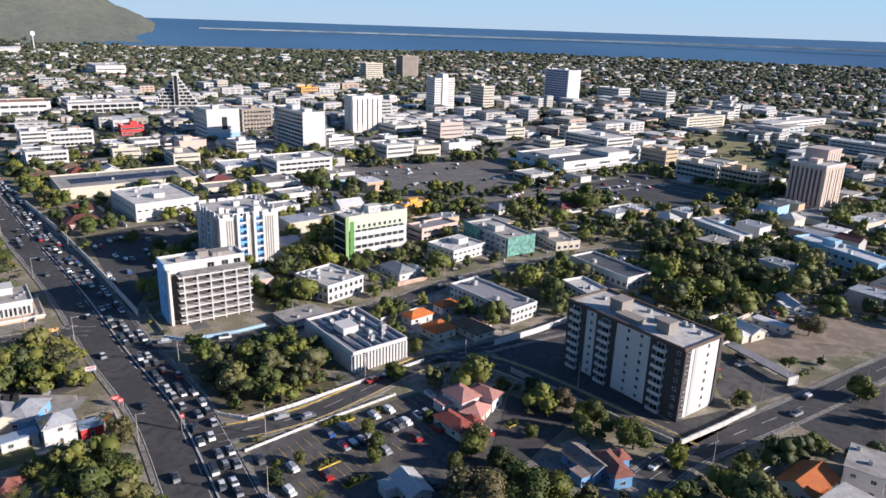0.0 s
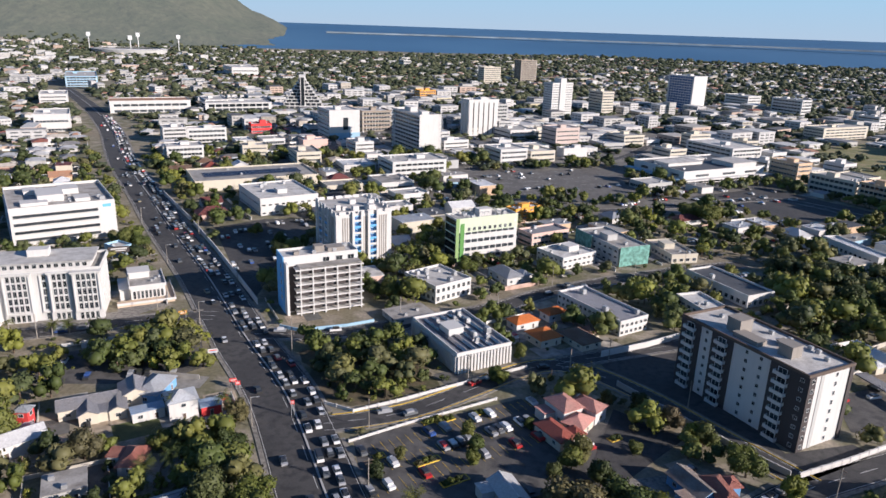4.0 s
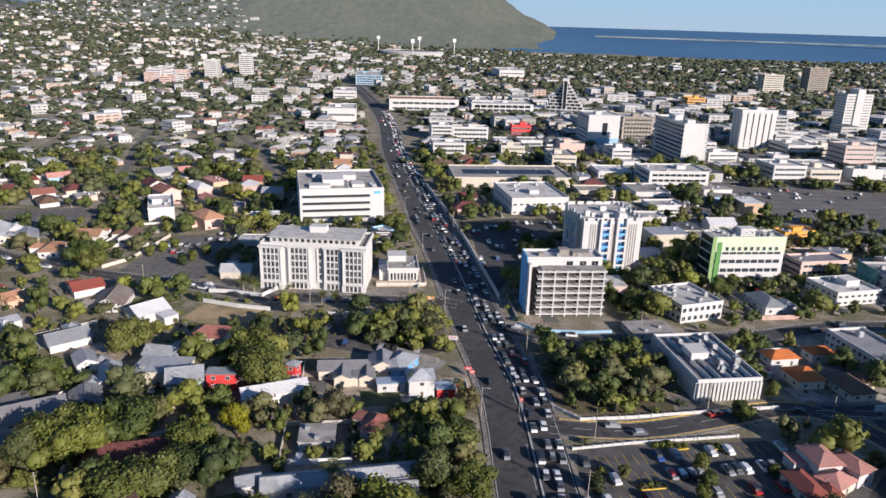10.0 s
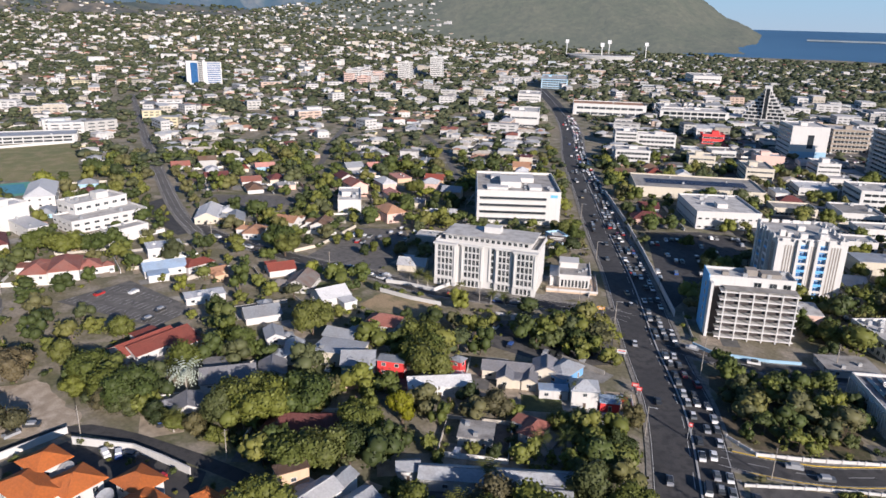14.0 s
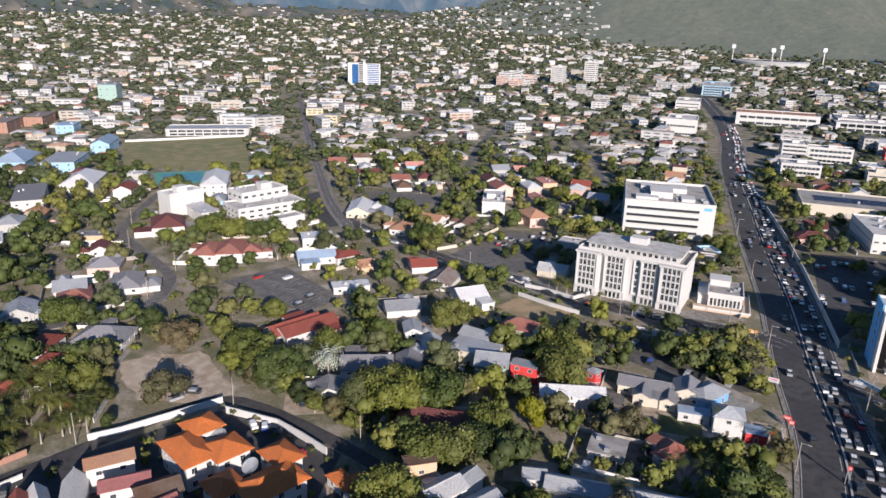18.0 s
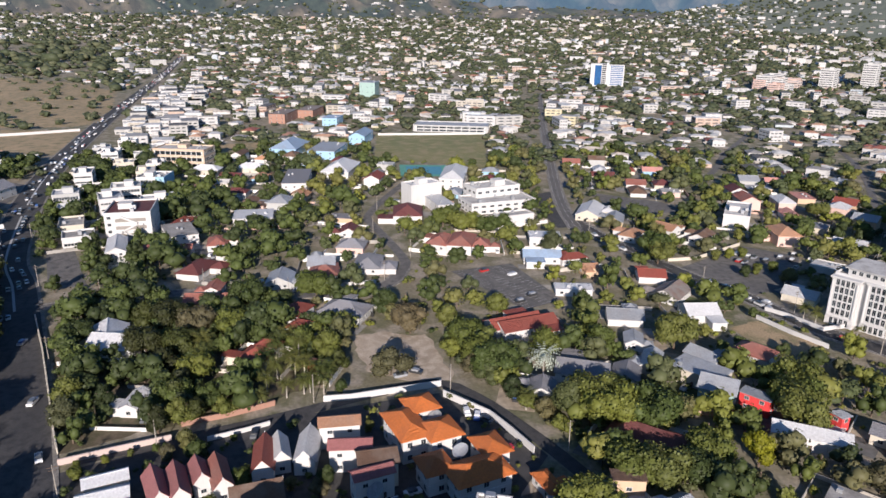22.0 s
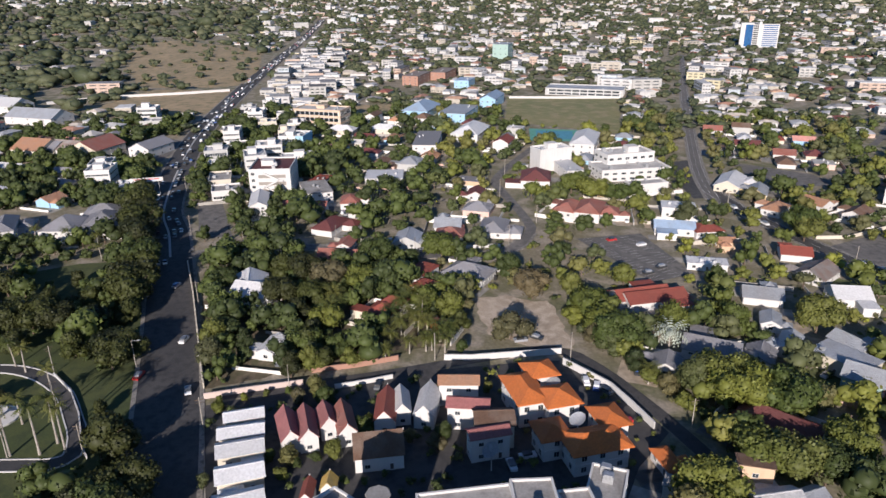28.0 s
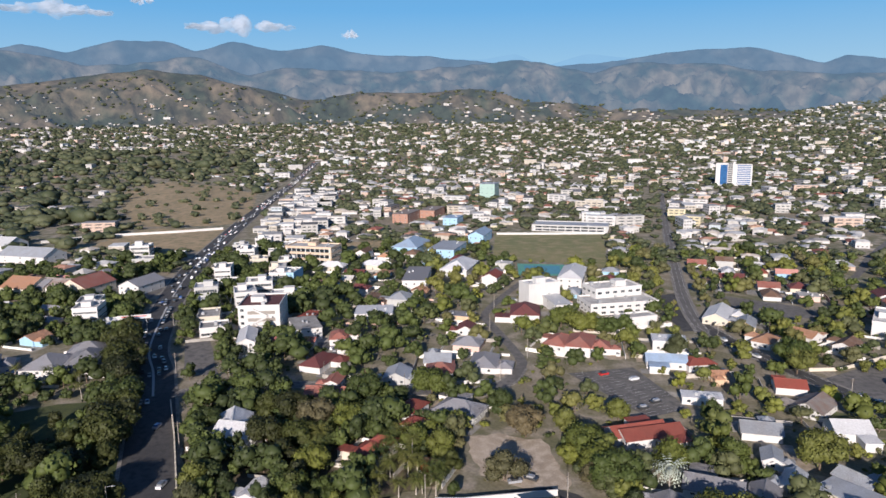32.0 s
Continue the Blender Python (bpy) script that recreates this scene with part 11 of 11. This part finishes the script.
def far_trees(n, r0, r1, a0, a1, size, lobes, sparse=False):
    x, y, r, az_ = scatter(n, r0, r1, a0, a1)
    dens = np.where(az_ < 22, np.where(r < 720, 0.4, 0.85), 0.85)
    grove = fbm(x, y, 300.0, 4, 4)
    dens *= np.where(grove > np.quantile(grove, 0.5), 1.0, 0.38)
    dry = (az_ > 100.5) & (az_ < 125) & (r > 700) & (r < 2200)
    dens = np.where(dry, 0.26, dens)
    ok = (nr.rand(n) < dens) & ~((az_ < 24) & (r > 2900 + 520 * (1.0 - smooth(-3.0, 12.0, az_)) + nr.uniform(-80, 150, n)))
    ok &= ~((az_ > 21) & (az_ < 46) & (r > 3250)) & ~((az_ > 62) & (r > 3600) & (nr.rand(n) < 0.4))
    x, y, az_, dry = x[ok], y[ok], az_[ok], dry[ok]
    if r0 < 2000:
        ok = clear_mask(x, y, 2.0)
        x, y, dry = x[ok], y[ok], dry[ok]
    m = len(x)
    s = nr.uniform(0.6, 1.35, m) * size * np.where(dry, nr.uniform(1.0, 2.1, m), 1.0)
    sc = np.stack([s * nr.uniform(0.8, 1.7, m), s * nr.uniform(0.8, 1.5, m), s * nr.uniform(0.55, 0.95, m)], 1)
    pos = np.stack([x, y, land_at(x, y) + sc[:, 2] * 0.75 + 0.6], 1)
    base, faces = (LOBES, LOBEF) if lobes else (PAIR, PAIRF)
    V, F = repeat(base, faces, pos, sc, nr.uniform(0, 6.28, m), 0.28)
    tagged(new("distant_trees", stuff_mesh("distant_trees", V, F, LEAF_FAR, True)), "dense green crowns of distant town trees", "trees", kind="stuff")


far_trees(7500, 560, 1000, -40, 128, 3.0, True)
far_trees(22000, 900, 1800, -40, 130, 3.9, False)
far_trees(20000, 1700, 2700, -40, 130, 5.4, False)
far_trees(18000, 2600, 4100, -40, 130, 7.0, False)


def sprinkle(poly, n, size, seed):
    """single trees standing on open ground"""
    r_ = np.random.RandomState(seed)
    a = np.array(poly)
    P = []
    while len(P) < n:
        x, y = r_.uniform(a[:, 0].min(), a[:, 0].max()), r_.uniform(a[:, 1].min(), a[:, 1].max())
        if inside(poly, x, y):
            P.append((x, y))
    P = np.array(P)
    s_ = r_.uniform(0.5, 1.4, n) * size
    pos = np.stack([P[:, 0], P[:, 1], rise_at(P[:, 0], P[:, 1]) + s_ * 0.7], 1)
    V, F = repeat(LOBES, LOBEF, pos, np.stack([s_, s_, s_ * 0.8], 1), r_.uniform(0, 6.28, n), 0.28)
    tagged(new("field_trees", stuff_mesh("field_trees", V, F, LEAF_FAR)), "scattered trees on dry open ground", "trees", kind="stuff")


# ---- road signs and shop boards ----
def signboard(x, y, rot, w, h, z, tone, label):
    ob = thing("billboard", x, y, rot, label, "sign")
    for sx in (-0.35, 0.35):
        part("post", Solid().box(sx * w - 0.1, -0.1, 0, sx * w + 0.1, 0.1, z), METAL, ob)
    board = part("board", Solid().box(-w / 2, -0.12, z, w / 2, 0.12, z + h), WALL[tone], ob)
    part("lettering_bar", Solid().box(-w * 0.38, -0.16, z + h * 0.55, w * 0.38, -0.125, z + h * 0.75), WALL["white"] if tone != "white" else WALL["red"], board)
    part("lettering_bar", Solid().box(-w * 0.30, -0.16, z + h * 0.25, w * 0.30, -0.125, z + h * 0.40), WALL["white"] if tone != "white" else WALL["blue"], board)


signboard(-69.3, 170.2, 22, 1.1, 1.2, 4.2, "red", "red hanging sign board beside the avenue")
signboard(-94.0, 183.1, 27, 2.2, 1.3, 1.6, "red", "red and white shop sign board on posts")
signboard(-109.2, 199.8, 28, 3.2, 1.5, 2.0, "white", "white billboard with bars of print")
signboard(-91.8, 181.8, 26, 1.6, 1.3, 1.6, "red", "red shop board beside a gate")
signboard(-134.5, 225.7, 30, 3.0, 1.4, 3.0, "orange", "orange sign board at a driveway")
signboard(-195.0, 278.3, 35, 9.0, 3.0, 6.0, "dark", "dark advertising board above a forecourt")
signboard(-371.3, -142.4, 100, 17.0, 2.2, 8.0, "white", "long white roadside board on tall posts")
signboard(-188.7, -64.3, 108, 3.5, 1.6, 2.0, "white", "white sign board on a street wall")

# ---- park fountain ----
fx_, fy_ = -163.8, -112.4
fountain = thing("fountain", fx_, fy_, 0, "round white tiered fountain on a park lawn", "fountain")


def turned(profile, n=20):
    s = Solid()
    v = [(r_ * math.cos(6.2832 * k / n), r_ * math.sin(6.2832 * k / n), z_) for r_, z_ in profile for k in range(n)]
    f = [(j * n + k, j * n + (k + 1) % n, (j + 1) * n + (k + 1) % n, (j + 1) * n + k) for j in range(len(profile) - 1) for k in range(n)]
    return s.add(v, f)


part("basin", turned(((5.2, 0.0), (5.4, 0.7), (5.0, 0.75), (4.9, 0.3), (0.3, 0.3))), WALL["white"], fountain)
bowl = part("bowl", turned(((0.5, 0.3), (0.4, 1.8), (2.6, 2.4), (2.7, 2.6), (0.4, 2.2))), WALL["white"], fountain)
part("upper_bowl", turned(((0.3, 2.2), (0.25, 3.2), (1.3, 3.6), (1.35, 3.75), (0.0, 3.5))), WALL["white"], bowl)

# ---- stadium and its lamp masts ----
sx_, sy_ = -1318.1, 2046.2
stadium = thing("stadium", sx_, sy_, 20, "wide white-roofed oval sports stadium", "stadium", z=float(rise_at(sx_, sy_)))
ov = [(math.cos(6.2832 * k / 40), math.sin(6.2832 * k / 40)) for k in range(40)]


def oval(profile):
    s = Solid()
    v = [(a * (85 + q), b * (60 + q), z_) for q, z_ in profile for a, b in ov]
    return s.add(v, [(j * 40 + k, j * 40 + (k + 1) % 40, (j + 1) * 40 + (k + 1) % 40, (j + 1) * 40 + k) for j in range(len(profile) - 1) for k in range(40)])


part("stand", oval(((22, 0), (24, 14), (20, 14), (0, 2))), WALL["grey"], stadium, "raked concrete stand")
part("roof", oval(((25, 15.0), (25, 16.2), (8, 18.0), (8, 17.2), (25, 15.0))), ROOF["whitemet"], stadium, "white metal stand roof")
for mx_, my_, mh in ((-1504.0, 2115.1, 55), (-1362.6, 2164.8, 61), (-1277.5, 1988.2, 56), (-1278.1, 2265.6, 58)):
    m_ = thing("lamp_mast", mx_, my_, 45, "tall lattice floodlight mast of a stadium", "lamp mast", "stadium masts", z=float(rise_at(mx_, my_)))
    mast = part("pole", Solid().box(-1.2, -1.2, 0, 1.2, 1.2, mh), METAL, m_)
    part("lamp_panel", Solid().box(-6, -1.6, mh - 12, 6, 1.6, mh), METAL, mast)
sprinkle(PATCHES[13][0], 70, 4.0, 1)
sprinkle(PATCHES[17][0], 22, 4.0, 2)

# ---- outside stair of the white building by the avenue ----
zx, zy, zr, zw, zd, zh = -399.6, -87.2, 33.6, 26.0, 21.3, 12.0
stair = thing("outside_stair", zx, zy, zr, "white zigzag outside stair on a blank wall", "stair")
zs = min(range(4), key=lambda k: -(-(math.cos(radians(zr + 90 * k - 90)) * zx + math.sin(radians(zr + 90 * k - 90)) * zy)))
run_ = (zw if zs % 2 == 0 else zd) * 0.5
for k in range(4):
    z0, z1 = k * zh / 4.4, (k + 1) * zh / 4.4
    a, b = (-run_ / 2, run_ / 2) if k % 2 == 0 else (run_ / 2, -run_ / 2)
    flight = Solid().add([(a, -1.6, z0), (b, -1.6, z1), (b, -0.2, z1), (a, -0.2, z0), (a, -1.6, z0 + 1.1), (b, -1.6, z1 + 1.1), (b, -0.2, z1 + 0.3), (a, -0.2, z0 + 0.3)], BOXF)
    part("flight", flight, WALL["white"], stair, "", face_pose(zs, zw, zd, 0, 0, 1, 1))
    part("landing", Solid().box(b - 0.9, -1.8, z1 - 0.1, b + 0.9, -0.1, z1 + 0.15).box(b - 0.9, -1.8, z1 + 0.15, b + 0.9, -1.7, z1 + 1.1), WALL["white"], stair, "", face_pose(zs, zw, zd, 0, 0, 1, 1))
